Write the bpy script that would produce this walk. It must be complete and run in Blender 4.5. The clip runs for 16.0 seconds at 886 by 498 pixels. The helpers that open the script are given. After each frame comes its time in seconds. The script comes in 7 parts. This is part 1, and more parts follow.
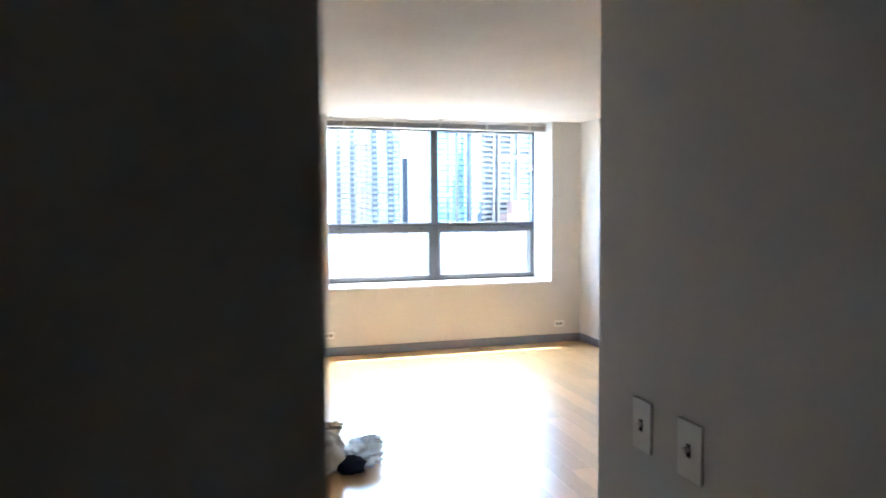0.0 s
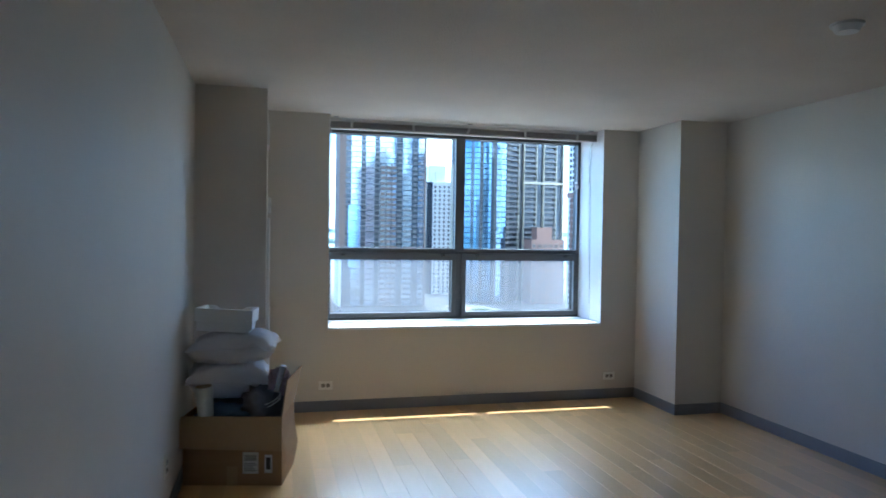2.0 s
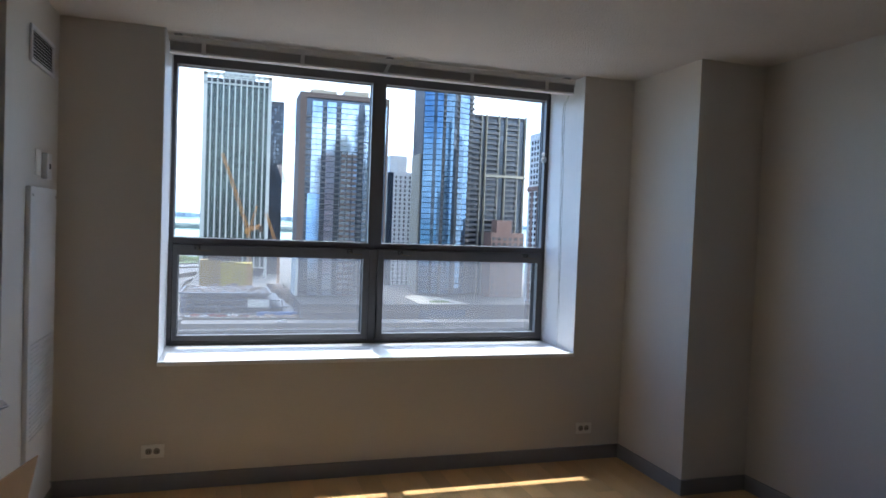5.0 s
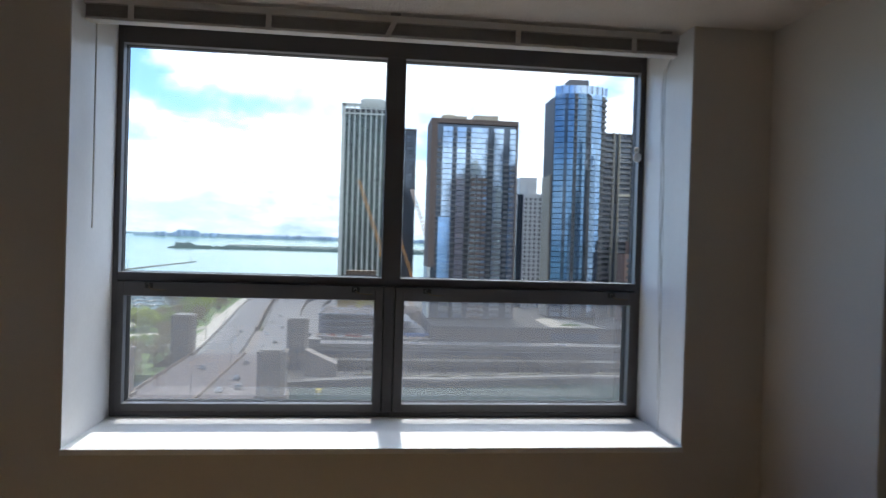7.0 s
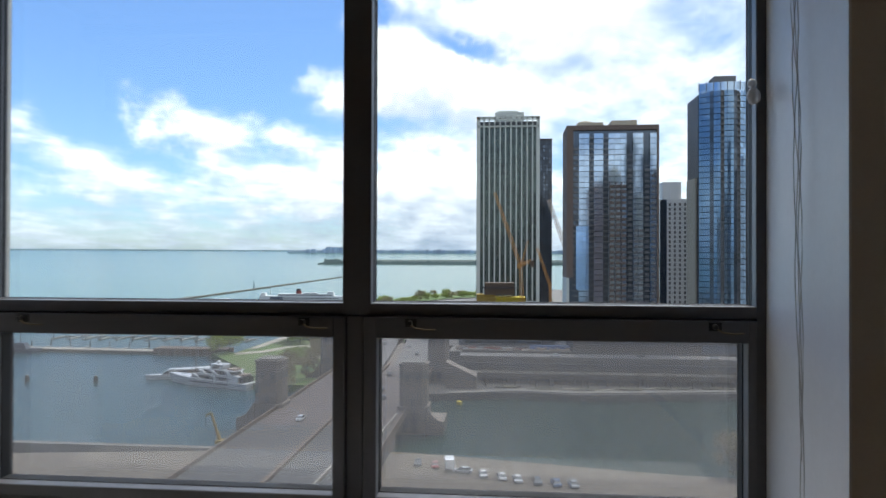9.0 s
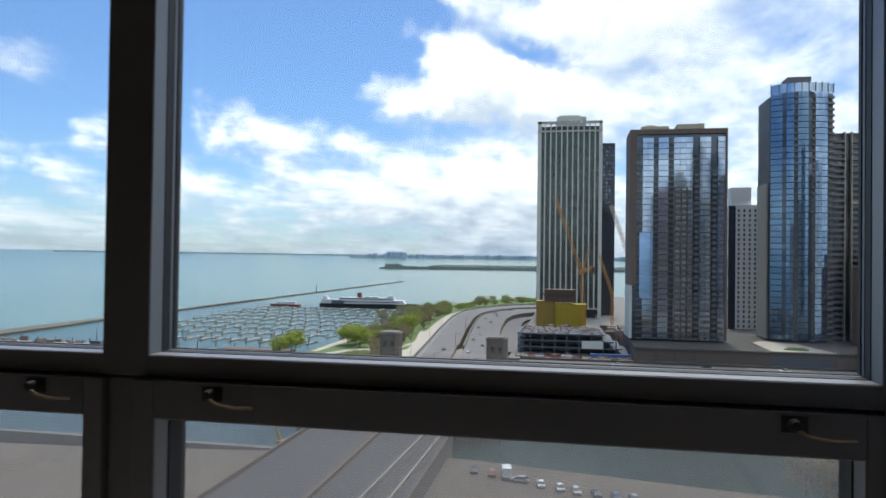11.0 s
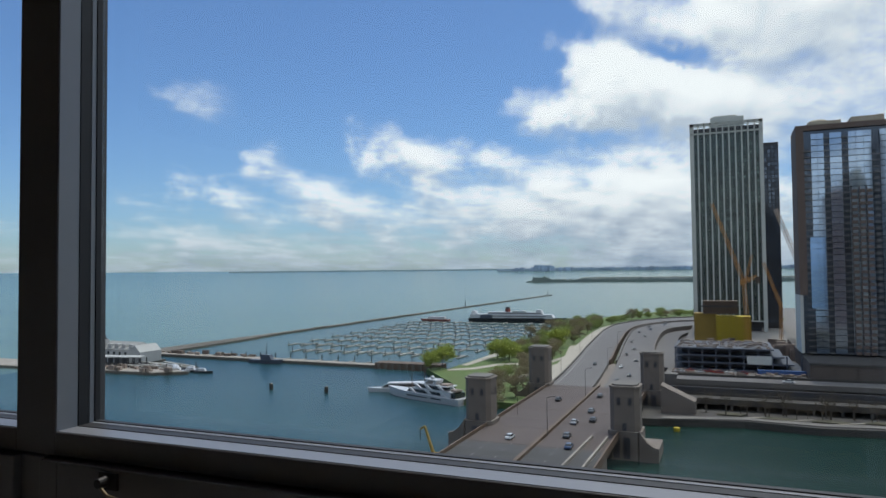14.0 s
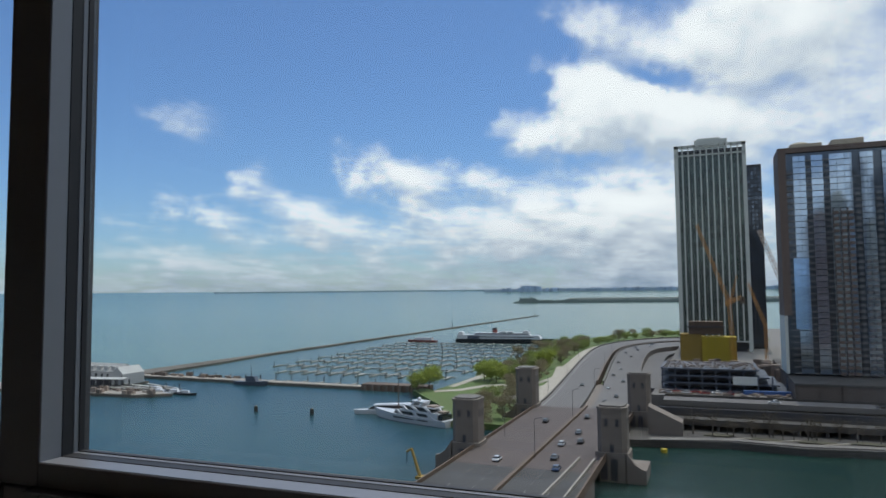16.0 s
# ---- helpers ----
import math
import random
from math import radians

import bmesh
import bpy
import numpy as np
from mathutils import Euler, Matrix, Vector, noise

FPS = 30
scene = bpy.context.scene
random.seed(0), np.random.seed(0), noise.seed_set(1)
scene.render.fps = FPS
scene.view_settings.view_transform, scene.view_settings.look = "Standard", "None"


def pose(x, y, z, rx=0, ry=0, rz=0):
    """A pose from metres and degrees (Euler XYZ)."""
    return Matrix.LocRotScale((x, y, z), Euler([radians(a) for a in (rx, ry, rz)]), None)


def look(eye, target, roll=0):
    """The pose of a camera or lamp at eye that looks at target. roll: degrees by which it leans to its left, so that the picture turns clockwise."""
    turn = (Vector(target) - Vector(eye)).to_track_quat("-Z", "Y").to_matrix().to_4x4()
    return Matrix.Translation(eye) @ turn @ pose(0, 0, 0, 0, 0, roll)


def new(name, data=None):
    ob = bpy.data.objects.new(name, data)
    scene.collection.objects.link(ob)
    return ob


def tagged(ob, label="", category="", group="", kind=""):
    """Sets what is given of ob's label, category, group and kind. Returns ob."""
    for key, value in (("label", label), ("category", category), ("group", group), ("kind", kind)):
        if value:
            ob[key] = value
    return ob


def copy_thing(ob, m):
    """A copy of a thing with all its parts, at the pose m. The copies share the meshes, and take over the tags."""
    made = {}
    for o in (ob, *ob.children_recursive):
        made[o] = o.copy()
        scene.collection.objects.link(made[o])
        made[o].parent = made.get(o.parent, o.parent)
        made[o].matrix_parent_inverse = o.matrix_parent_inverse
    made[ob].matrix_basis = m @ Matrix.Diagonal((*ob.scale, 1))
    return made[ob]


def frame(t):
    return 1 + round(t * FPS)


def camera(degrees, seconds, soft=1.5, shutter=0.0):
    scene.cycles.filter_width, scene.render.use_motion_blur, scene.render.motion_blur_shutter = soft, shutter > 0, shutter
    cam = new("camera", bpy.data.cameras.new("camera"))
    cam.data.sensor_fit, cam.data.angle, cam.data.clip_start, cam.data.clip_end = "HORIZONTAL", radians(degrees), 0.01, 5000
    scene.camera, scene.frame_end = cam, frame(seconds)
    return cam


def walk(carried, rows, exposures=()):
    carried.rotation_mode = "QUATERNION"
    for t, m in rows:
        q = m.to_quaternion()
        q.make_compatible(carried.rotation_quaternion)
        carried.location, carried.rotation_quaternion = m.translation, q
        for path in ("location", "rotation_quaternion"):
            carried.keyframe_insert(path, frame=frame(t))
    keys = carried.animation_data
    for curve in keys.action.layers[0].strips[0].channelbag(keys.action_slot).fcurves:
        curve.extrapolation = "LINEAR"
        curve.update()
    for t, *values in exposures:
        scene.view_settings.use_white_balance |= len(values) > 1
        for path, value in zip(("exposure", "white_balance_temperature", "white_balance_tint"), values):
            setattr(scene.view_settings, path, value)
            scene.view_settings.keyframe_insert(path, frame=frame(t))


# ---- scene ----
from math import cos, pi, sin, tan

cam = camera(66.1, 16.0, soft=1.5, shutter=0.5)
PATH = [
    (0, (-0.787, -6.913, 1.476), (-0.234, -4.994, 1.363), -0.4),
    (0.1, (-0.758, -6.875, 1.472), (-0.169, -4.967, 1.361), -0.5),
    (0.2, (-0.731, -6.845, 1.47), (-0.102, -4.95, 1.359), -0.3),
    (0.3, (-0.706, -6.792, 1.467), (-0.039, -4.91, 1.354), -0.3),
    (0.4, (-0.68, -6.74, 1.463), (0.003, -4.863, 1.353), -0.4),
    (0.5, (-0.664, -6.692, 1.455), (0.018, -4.815, 1.352), -0.5),
    (1, (-0.537, -6.392, 1.415), (0.177, -4.525, 1.352), -0.3),
    (1.5, (-0.417, -6.032, 1.386), (-0.01, -4.074, 1.358), 0.3),
    (2, (-0.449, -5.639, 1.468), (0.039, -3.7, 1.426), 0.9),
    (2.5, (-0.361, -5.304, 1.46), (0.234, -3.395, 1.424), 1.8),
    (3, (-0.238, -4.956, 1.466), (0.4115, -3.069, 1.419), 2.1),
    (3.2, (-0.223, -4.832, 1.46), (0.4555, -2.955, 1.421), 2.1),
    (5.3, (0.479, -3.674, 1.458), (1.034, -1.754, 1.388), 2.2),
    (5.5, (0.566, -3.548, 1.469), (1.007, -1.598, 1.406), 2.3),
    (6, (0.76, -3.265, 1.437), (1.079, -1.292, 1.371), 2.9),
    (6.5, (0.926, -2.97, 1.47), (1.308, -1.008, 1.4), 2.8),
    (7, (1.126, -2.704, 1.5), (1.351, -0.717, 1.488), 1.7),
    (7.5, (1.268, -2.429, 1.478), (1.411, -0.435, 1.467), 1.4),
    (8, (1.396, -2.121, 1.499), (1.504, -0.124, 1.521), 1.1),
    (8.5, (1.558, -1.847, 1.51), (1.409, 0.147, 1.537), 0.6),
    (9, (1.697, -1.581, 1.488), (1.517, 0.411, 1.504), 0.2),
    (9.2, (1.717, -1.456, 1.485), (1.551, 0.537, 1.515), 0.1),
    (11.3, (2.038, -0.527, 1.517), (1.668, 1.439, 1.55), 0.7),
    (11.5, (2.068, -0.504, 1.524), (1.702, 1.462, 1.565), 0.4),
    (12, (2.122, -0.354, 1.536), (1.659, 1.591, 1.609), 0.1),
    (12.5, (2.227, -0.301, 1.566), (1.529, 1.572, 1.643), 1.1),
    (13, (2.237, -0.264, 1.571), (1.533, 1.607, 1.642), 0.3),
    (13.5, (2.243, -0.267, 1.575), (1.496, 1.586, 1.644), -0.3),
    (14, (2.239, -0.264, 1.573), (1.473, 1.582, 1.644), -0.6),
    (14.5, (2.235, -0.27, 1.577), (1.46, 1.572, 1.657), -0.5),
    (15, (2.241, -0.281, 1.578), (1.466, 1.56, 1.667), -0.4),
    (15.5, (2.235, -0.276, 1.58), (1.467, 1.567, 1.689), -0.5),
    (16, (2.24, -0.272, 1.585), (1.511, 1.586, 1.716), -0.6),
]
EXPOSURES = [(0.0, 4.55, 5600, 6), (0.2, 4.15, 5300, 4), (0.5, 3.35, 4800, -2), (1.0, 3.0, 4880, -2), (1.5, 2.62, 4960, -1), (2.0, 2.41, 5020, 0), (2.5, 2.28, 5130, 1), (3.0, 2.16, 5290, 2),
             (5.3, 1.48, 5850, 10), (6.0, 1.28, 6050, 11), (7.0, 0.87, 6250, 10), (8.0, 0.48, 6500, 10), (9.0, 0.25, 6600, 10), (11.5, 0.06, 6600, 10), (12.1, -0.03, 6600, 10), (12.6, -0.33, 6550, 10), (16.0, -0.48, 6480, 10)]
walk(cam, [(t, look(eye, target, roll)) for t, eye, target, roll in PATH], EXPOSURES)

# ---------------------------------------------------------------- light
SUN_EL = 68.7
WATER, DECK, LAND, STREET = -53.0, -46.0, -50.5, -44.0


def nd(tree, kind, loc=(0, 0), **inputs):
    n = tree.nodes.new(kind)
    for key, value in inputs.items():
        n.inputs[key.replace("_", " ")].default_value = value
    return n


# clouds over the lake: azimuth, elevation, half width and half height in degrees, tilt, strength
CLOUDS = ((-42.2, 13.9, 5.2, 2.0, -6, 0.31), (-28.5, 16.3, 1.0, 0.8, 0, 0.20), (-16.9, 14.4, 2.2, 1.2, 18, 0.32),
          (-9.6, 16.2, 3.8, 2.6, -10, 0.46), (-12.0, 13.4, 4.6, 1.9, 8, 0.42), (-5.0, 14.4, 5.0, 2.4, -6, 0.40), (-1.2, 12.6, 4.0, 2.0, 0, 0.26), (-3.2, 16.8, 3.6, 1.0, -12, -0.40),
          (-27.4, 10.8, 4.4, 2.6, -30, 0.42), (-24.2, 9.0, 3.8, 1.8, -25, 0.22), (-19.0, 9.6, 4.2, 1.6, -16, 0.32), (-37.2, 8.9, 3.4, 2.0, -28, 0.34), (-41.4, 6.9, 4.4, 1.3, -32, 0.33), (-25.0, 6.6, 14.0, 3.2, -10, 0.10),
          (-31.8, 6.9, 3.0, 1.1, -28, 0.20), (-31.4, 4.8, 4.4, 1.1, -14, 0.18), (-43.0, 3.2, 3.4, 0.8, -8, 0.16), (-47.5, 6.6, 2.6, 1.8, -30, 0.10),
          (-12.0, 7.0, 10.0, 4.6, -14, 0.28), (-4.5, 7.5, 6.0, 6.0, 0, 0.30), (-20.0, 4.4, 13.0, 1.9, -6, 0.14),
          (2.5, 19.5, 12.0, 4.6, 14, 0.44), (-9.5, 21.6, 4.6, 1.8, -22, 0.34), (9.0, 12.0, 12.0, 9.0, 0, 0.28), (-33.0, 19.0, 16.0, 5.0, 0, -0.10))


def cloud_density():
    g = bpy.data.node_groups.new("cloud_density", "ShaderNodeTree")
    g.interface.new_socket("Vector", in_out="INPUT", socket_type="NodeSocketVector")
    g.interface.new_socket("Density", in_out="OUTPUT", socket_type="NodeSocketFloat")
    src, out = g.nodes.new("NodeGroupInput"), g.nodes.new("NodeGroupOutput")

    def op(kind, a, b=None, c=None, clamp=False):
        m = nd(g, "ShaderNodeMath")
        m.operation, m.use_clamp = kind, clamp
        for k, v in enumerate((a, b, c)):
            if v is None:
                continue
            if isinstance(v, (int, float)):
                m.inputs[k].default_value = v
            else:
                g.links.new(v, m.inputs[k])
        return m.outputs[0]

    sep = nd(g, "ShaderNodeSeparateXYZ")
    g.links.new(src.outputs[0], sep.inputs[0])
    up = op("MAXIMUM", sep.outputs[2], 0.0)
    flat = op("ADD", up, 0.16)
    comb = nd(g, "ShaderNodeCombineXYZ")
    g.links.new(op("DIVIDE", sep.outputs[0], flat), comb.inputs[0])
    g.links.new(op("DIVIDE", sep.outputs[1], flat), comb.inputs[1])
    mp = nd(g, "ShaderNodeMapping")
    mp.inputs["Location"].default_value = (3.1, 1.7, 0)
    mp.inputs["Rotation"].default_value = (0, 0, radians(-24))
    mp.inputs["Scale"].default_value = (1.15, 0.85, 1)
    g.links.new(comb.outputs[0], mp.inputs[0])
    big = nd(g, "ShaderNodeTexNoise", Scale=0.9, Detail=3.0, Roughness=0.5)
    fine = nd(g, "ShaderNodeTexNoise", Scale=3.4, Detail=5.0, Roughness=0.57, Distortion=0.2)
    g.links.new(mp.outputs[0], big.inputs["Vector"])
    g.links.new(mp.outputs[0], fine.inputs["Vector"])
    # puffs: rounded knobs at the scale of a cloud head
    puff = nd(g, "ShaderNodeTexNoise", Scale=17.0, Detail=4.0, Roughness=0.56)
    g.links.new(src.outputs[0], puff.inputs["Vector"])
    shift = nd(g, "ShaderNodeVectorMath")
    shift.operation = "MULTIPLY_ADD"
    g.links.new(puff.outputs["Color"], shift.inputs[0])
    shift.inputs[1].default_value = (0.10, 0.10, 0.06)
    g.links.new(src.outputs[0], shift.inputs[2])
    centred = nd(g, "ShaderNodeVectorMath")
    centred.operation = "SUBTRACT"
    g.links.new(shift.outputs[0], centred.inputs[0])
    centred.inputs[1].default_value = (0.05, 0.05, 0.03)
    bank = op("MINIMUM", op("MAXIMUM", op("MULTIPLY_ADD", sep.outputs[0], 0.55, -0.04), -0.12), 0.16)
    # unseen closed cloud, added high about the sun and over the town behind
    high = op("MULTIPLY", op("SUBTRACT", up, 0.40), 1.2)
    behind = op("MULTIPLY_ADD", sep.outputs[1], -0.5, 0.02)
    bank = op("ADD", bank, op("MINIMUM", op("MAXIMUM", op("MAXIMUM", high, behind), 0.0), 0.26))
    total = op("ADD", op("MULTIPLY", big.outputs[0], 0.30), op("MULTIPLY", fine.outputs[0], 0.60))
    total = op("ADD", total, op("MULTIPLY_ADD", puff.outputs[0], 0.34, -0.22))
    total = op("ADD", total, bank)
    veil = nd(g, "ShaderNodeMapRange")
    veil.inputs[1].default_value, veil.inputs[2].default_value = 0.0, 0.15
    veil.inputs[3].default_value, veil.inputs[4].default_value = 0.42, 0.0
    g.links.new(up, veil.inputs[0])
    total = op("ADD", total, veil.outputs[0])
    for az, el, wide, tall, tilt, amount in CLOUDS:
        a, e, k = radians(az), radians(el), radians(tilt)
        right = Vector((cos(a), -sin(a), 0))
        rise = Vector((-sin(a) * sin(e), -cos(a) * sin(e), cos(e)))
        axes = ((right * cos(k) + rise * sin(k)) / radians(wide), (rise * cos(k) - right * sin(k)) / radians(tall))
        dots = []
        for axis in axes:
            dp = nd(g, "ShaderNodeVectorMath")
            dp.operation = "DOT_PRODUCT"
            g.links.new(centred.outputs[0], dp.inputs[0])
            dp.inputs[1].default_value = axis
            dots.append(dp.outputs["Value"])
        q = op("MULTIPLY_ADD", dots[1], dots[1], op("MULTIPLY", dots[0], dots[0]))
        fall = op("MULTIPLY", op("POWER", 0.33, q), amount)
        total = op("ADD", total, fall)
    g.links.new(total, out.inputs[0])
    return g


def make_world():
    w = bpy.data.worlds.new("sky")
    scene.world = w
    w.use_nodes = True
    t = w.node_tree
    t.nodes.clear()
    out = nd(t, "ShaderNodeOutputWorld")
    bg = nd(t, "ShaderNodeBackground")
    sky = nd(t, "ShaderNodeTexSky")
    sky.sky_type = "NISHITA"
    sky.sun_disc = False
    sky.sun_elevation, sky.sun_rotation = radians(SUN_EL), 0.0
    sky.air_density, sky.dust_density, sky.ozone_density = 1.0, 0.6, 2.0
    co = nd(t, "ShaderNodeTexCoord")
    sep = nd(t, "ShaderNodeSeparateXYZ")
    t.links.new(co.outputs["Generated"], sep.inputs[0])

    def math_node(op, a, b=None, clamp=False):
        m = nd(t, "ShaderNodeMath")
        m.operation, m.use_clamp = op, clamp
        for k, v in enumerate((a, b)):
            if v is None:
                continue
            if isinstance(v, (int, float)):
                m.inputs[k].default_value = v
            else:
                t.links.new(v, m.inputs[k])
        return m.outputs[0]

    up = math_node("MAXIMUM", sep.outputs[2], 0.0)
    density = cloud_density()
    grp = nd(t, "ShaderNodeGroup")
    grp.node_tree = density
    t.links.new(co.outputs["Generated"], grp.inputs[0])
    d = grp.outputs[0]
    # the same cloud a little nearer the sun: tops are bright, undersides greyer
    lift = nd(t, "ShaderNodeVectorMath")
    lift.operation = "ADD"
    lift.inputs[1].default_value = (-0.006, 0.0, 0.026)
    t.links.new(co.outputs["Generated"], lift.inputs[0])
    grp2 = nd(t, "ShaderNodeGroup")
    grp2.node_tree = density
    t.links.new(lift.outputs[0], grp2.inputs[0])
    ramp = nd(t, "ShaderNodeMapRange")
    ramp.interpolation_type = "SMOOTHSTEP"
    ramp.inputs[1].default_value, ramp.inputs[2].default_value = 0.44, 0.86
    t.links.new(d, ramp.inputs[0])
    shade = nd(t, "ShaderNodeMapRange")
    shade.inputs[1].default_value, shade.inputs[2].default_value = -0.20, 0.16
    t.links.new(math_node("SUBTRACT", d, grp2.outputs[0]), shade.inputs[0])
    tone = nd(t, "ShaderNodeMix")
    tone.data_type = "RGBA"
    tone.inputs[6].default_value = (0.76, 0.88, 1.05, 1)
    tone.inputs[7].default_value = (1.42, 1.47, 1.53, 1)
    t.links.new(shade.outputs[0], tone.inputs[0])
    hor = nd(t, "ShaderNodeMapRange")
    hor.inputs[1].default_value, hor.inputs[2].default_value = 0.0, 0.12
    t.links.new(up, hor.inputs[0])
    haze = nd(t, "ShaderNodeMix")
    haze.data_type = "RGBA"
    haze.inputs[6].default_value = (0.46, 0.53, 0.62, 1)
    haze.inputs[7].default_value = (1, 1, 1, 1)
    t.links.new(hor.outputs[0], haze.inputs[0])
    dim = nd(t, "ShaderNodeVectorMath")
    dim.operation = "MULTIPLY"
    t.links.new(tone.outputs[2], dim.inputs[0])
    t.links.new(haze.outputs[2], dim.inputs[1])
    # glow added about the unseen sun, high above the window, to brighten the floor
    sun_dir = nd(t, "ShaderNodeVectorMath")
    sun_dir.operation = "DOT_PRODUCT"
    sun_dir.inputs[1].default_value = (0.0, cos(radians(SUN_EL)), sin(radians(SUN_EL)))
    t.links.new(co.outputs["Generated"], sun_dir.inputs[0])
    glow = nd(t, "ShaderNodeMapRange")
    glow.inputs[1].default_value, glow.inputs[2].default_value = 0.74, 1.0
    glow.inputs[3].default_value, glow.inputs[4].default_value = 1.0, 6.5
    t.links.new(sun_dir.outputs["Value"], glow.inputs[0])
    glare = nd(t, "ShaderNodeVectorMath")
    glare.operation = "SCALE"
    t.links.new(dim.outputs[0], glare.inputs[0])
    t.links.new(glow.outputs[0], glare.inputs["Scale"])
    clear = nd(t, "ShaderNodeVectorMath")
    clear.operation = "MULTIPLY"
    clear.inputs[1].default_value = (0.096, 0.126, 0.165)
    t.links.new(sky.outputs[0], clear.inputs[0])
    mix = nd(t, "ShaderNodeMix")
    mix.data_type = "RGBA"
    t.links.new(ramp.outputs[0], mix.inputs[0])
    t.links.new(clear.outputs[0], mix.inputs[6])
    t.links.new(glare.outputs[0], mix.inputs[7])
    t.links.new(mix.outputs[2], bg.inputs[0])
    bg.inputs[1].default_value = 1.0
    t.links.new(bg.outputs[0], out.inputs[0])


make_world()
sun = new("sun", bpy.data.lights.new("sun", "SUN"))
sun.data.energy, sun.data.angle, sun.data.color = 2.5, radians(0.53), (1.0, 0.95, 0.88)
sun.matrix_world = look((0, 100 * cos(radians(SUN_EL)), 100 * sin(radians(SUN_EL))), (0, 0, 0))


# ---------------------------------------------------------------- materials
def material(name, col, rough=0.6, metal=0.0, var=0.12, scale=3.0, fine=40.0, bump=0.0, bump_scale=80.0, tint=None,
             rand=0.0, island=0.0, spec=0.5, coat=0.0, stretch=(1, 1, 1)):
    """A surface with slow stains and fine grain, both in metres of the thing's own space."""
    m = bpy.data.materials.new(name)
    m.use_nodes = True
    t = m.node_tree
    p = t.nodes["Principled BSDF"]
    p.inputs["Metallic"].default_value = metal
    p.inputs["Specular IOR Level"].default_value = spec
    p.inputs["Coat Weight"].default_value = coat
    p.inputs["Coat Roughness"].default_value = max(0.03, rough - 0.08)
    co = nd(t, "ShaderNodeTexCoord")
    mp = nd(t, "ShaderNodeMapping")
    mp.inputs["Scale"].default_value = stretch
    t.links.new(co.outputs["Object"], mp.inputs[0])
    a = nd(t, "ShaderNodeTexNoise", Scale=scale, Detail=4.0, Roughness=0.6)
    b = nd(t, "ShaderNodeTexNoise", Scale=fine, Detail=3.0, Roughness=0.6)
    t.links.new(mp.outputs[0], a.inputs["Vector"])
    t.links.new(mp.outputs[0], b.inputs["Vector"])
    dark = tint or tuple(c * 0.72 for c in col)
    mix = nd(t, "ShaderNodeMix")
    mix.data_type = "RGBA"
    mix.inputs[6].default_value = (*col, 1)
    mix.inputs[7].default_value = (*dark, 1)
    add = nd(t, "ShaderNodeMath")
    add.operation = "MULTIPLY_ADD"
    add.inputs[1].default_value = 0.6
    t.links.new(b.outputs[0], add.inputs[0])
    t.links.new(a.outputs[0], add.inputs[2])
    rng = nd(t, "ShaderNodeMapRange")
    rng.inputs[1].default_value, rng.inputs[2].default_value = 0.55, 1.05
    rng.inputs[4].default_value = min(1.0, var * 4)
    t.links.new(add.outputs[0], rng.inputs[0])
    t.links.new(rng.outputs[0], mix.inputs[0])
    last = mix.outputs[2]
    if rand or island:
        hsv = nd(t, "ShaderNodeHueSaturation")
        if rand:
            src = nd(t, "ShaderNodeObjectInfo").outputs["Random"]
        else:
            src = nd(t, "ShaderNodeNewGeometry").outputs["Random Per Island"]
        r = nd(t, "ShaderNodeMapRange")
        k = rand or island
        r.inputs[3].default_value, r.inputs[4].default_value = 1 - k, 1 + k
        t.links.new(src, r.inputs[0])
        t.links.new(r.outputs[0], hsv.inputs["Value"])
        t.links.new(last, hsv.inputs["Color"])
        last = hsv.outputs[0]
    t.links.new(last, p.inputs["Base Color"])
    rr = nd(t, "ShaderNodeMapRange")
    rr.inputs[3].default_value, rr.inputs[4].default_value = max(0.0, rough - 0.08), min(1.0, rough + 0.08)
    t.links.new(a.outputs[0], rr.inputs[0])
    t.links.new(rr.outputs[0], p.inputs["Roughness"])
    if bump:
        bn = nd(t, "ShaderNodeTexNoise", Scale=bump_scale, Detail=4.0)
        t.links.new(mp.outputs[0], bn.inputs["Vector"])
        bp = nd(t, "ShaderNodeBump", Strength=bump, Distance=0.01)
        t.links.new(bn.outputs[0], bp.inputs["Height"])
        t.links.new(bp.outputs[0], p.inputs["Normal"])
    return m


def glass_material(name, gloss=0.06, tint=(0.96, 0.98, 0.97)):
    m = bpy.data.materials.new(name)
    m.use_nodes = True
    t = m.node_tree
    t.nodes.clear()
    out, mix = nd(t, "ShaderNodeOutputMaterial"), nd(t, "ShaderNodeMixShader")
    tr, gl = nd(t, "ShaderNodeBsdfTransparent"), nd(t, "ShaderNodeBsdfGlossy")
    tr.inputs[0].default_value = (*tint, 1)
    gl.inputs["Roughness"].default_value = 0.02
    mix.inputs[0].default_value = gloss
    t.links.new(tr.outputs[0], mix.inputs[1])
    t.links.new(gl.outputs[0], mix.inputs[2])
    t.links.new(mix.outputs[0], out.inputs[0])
    return m


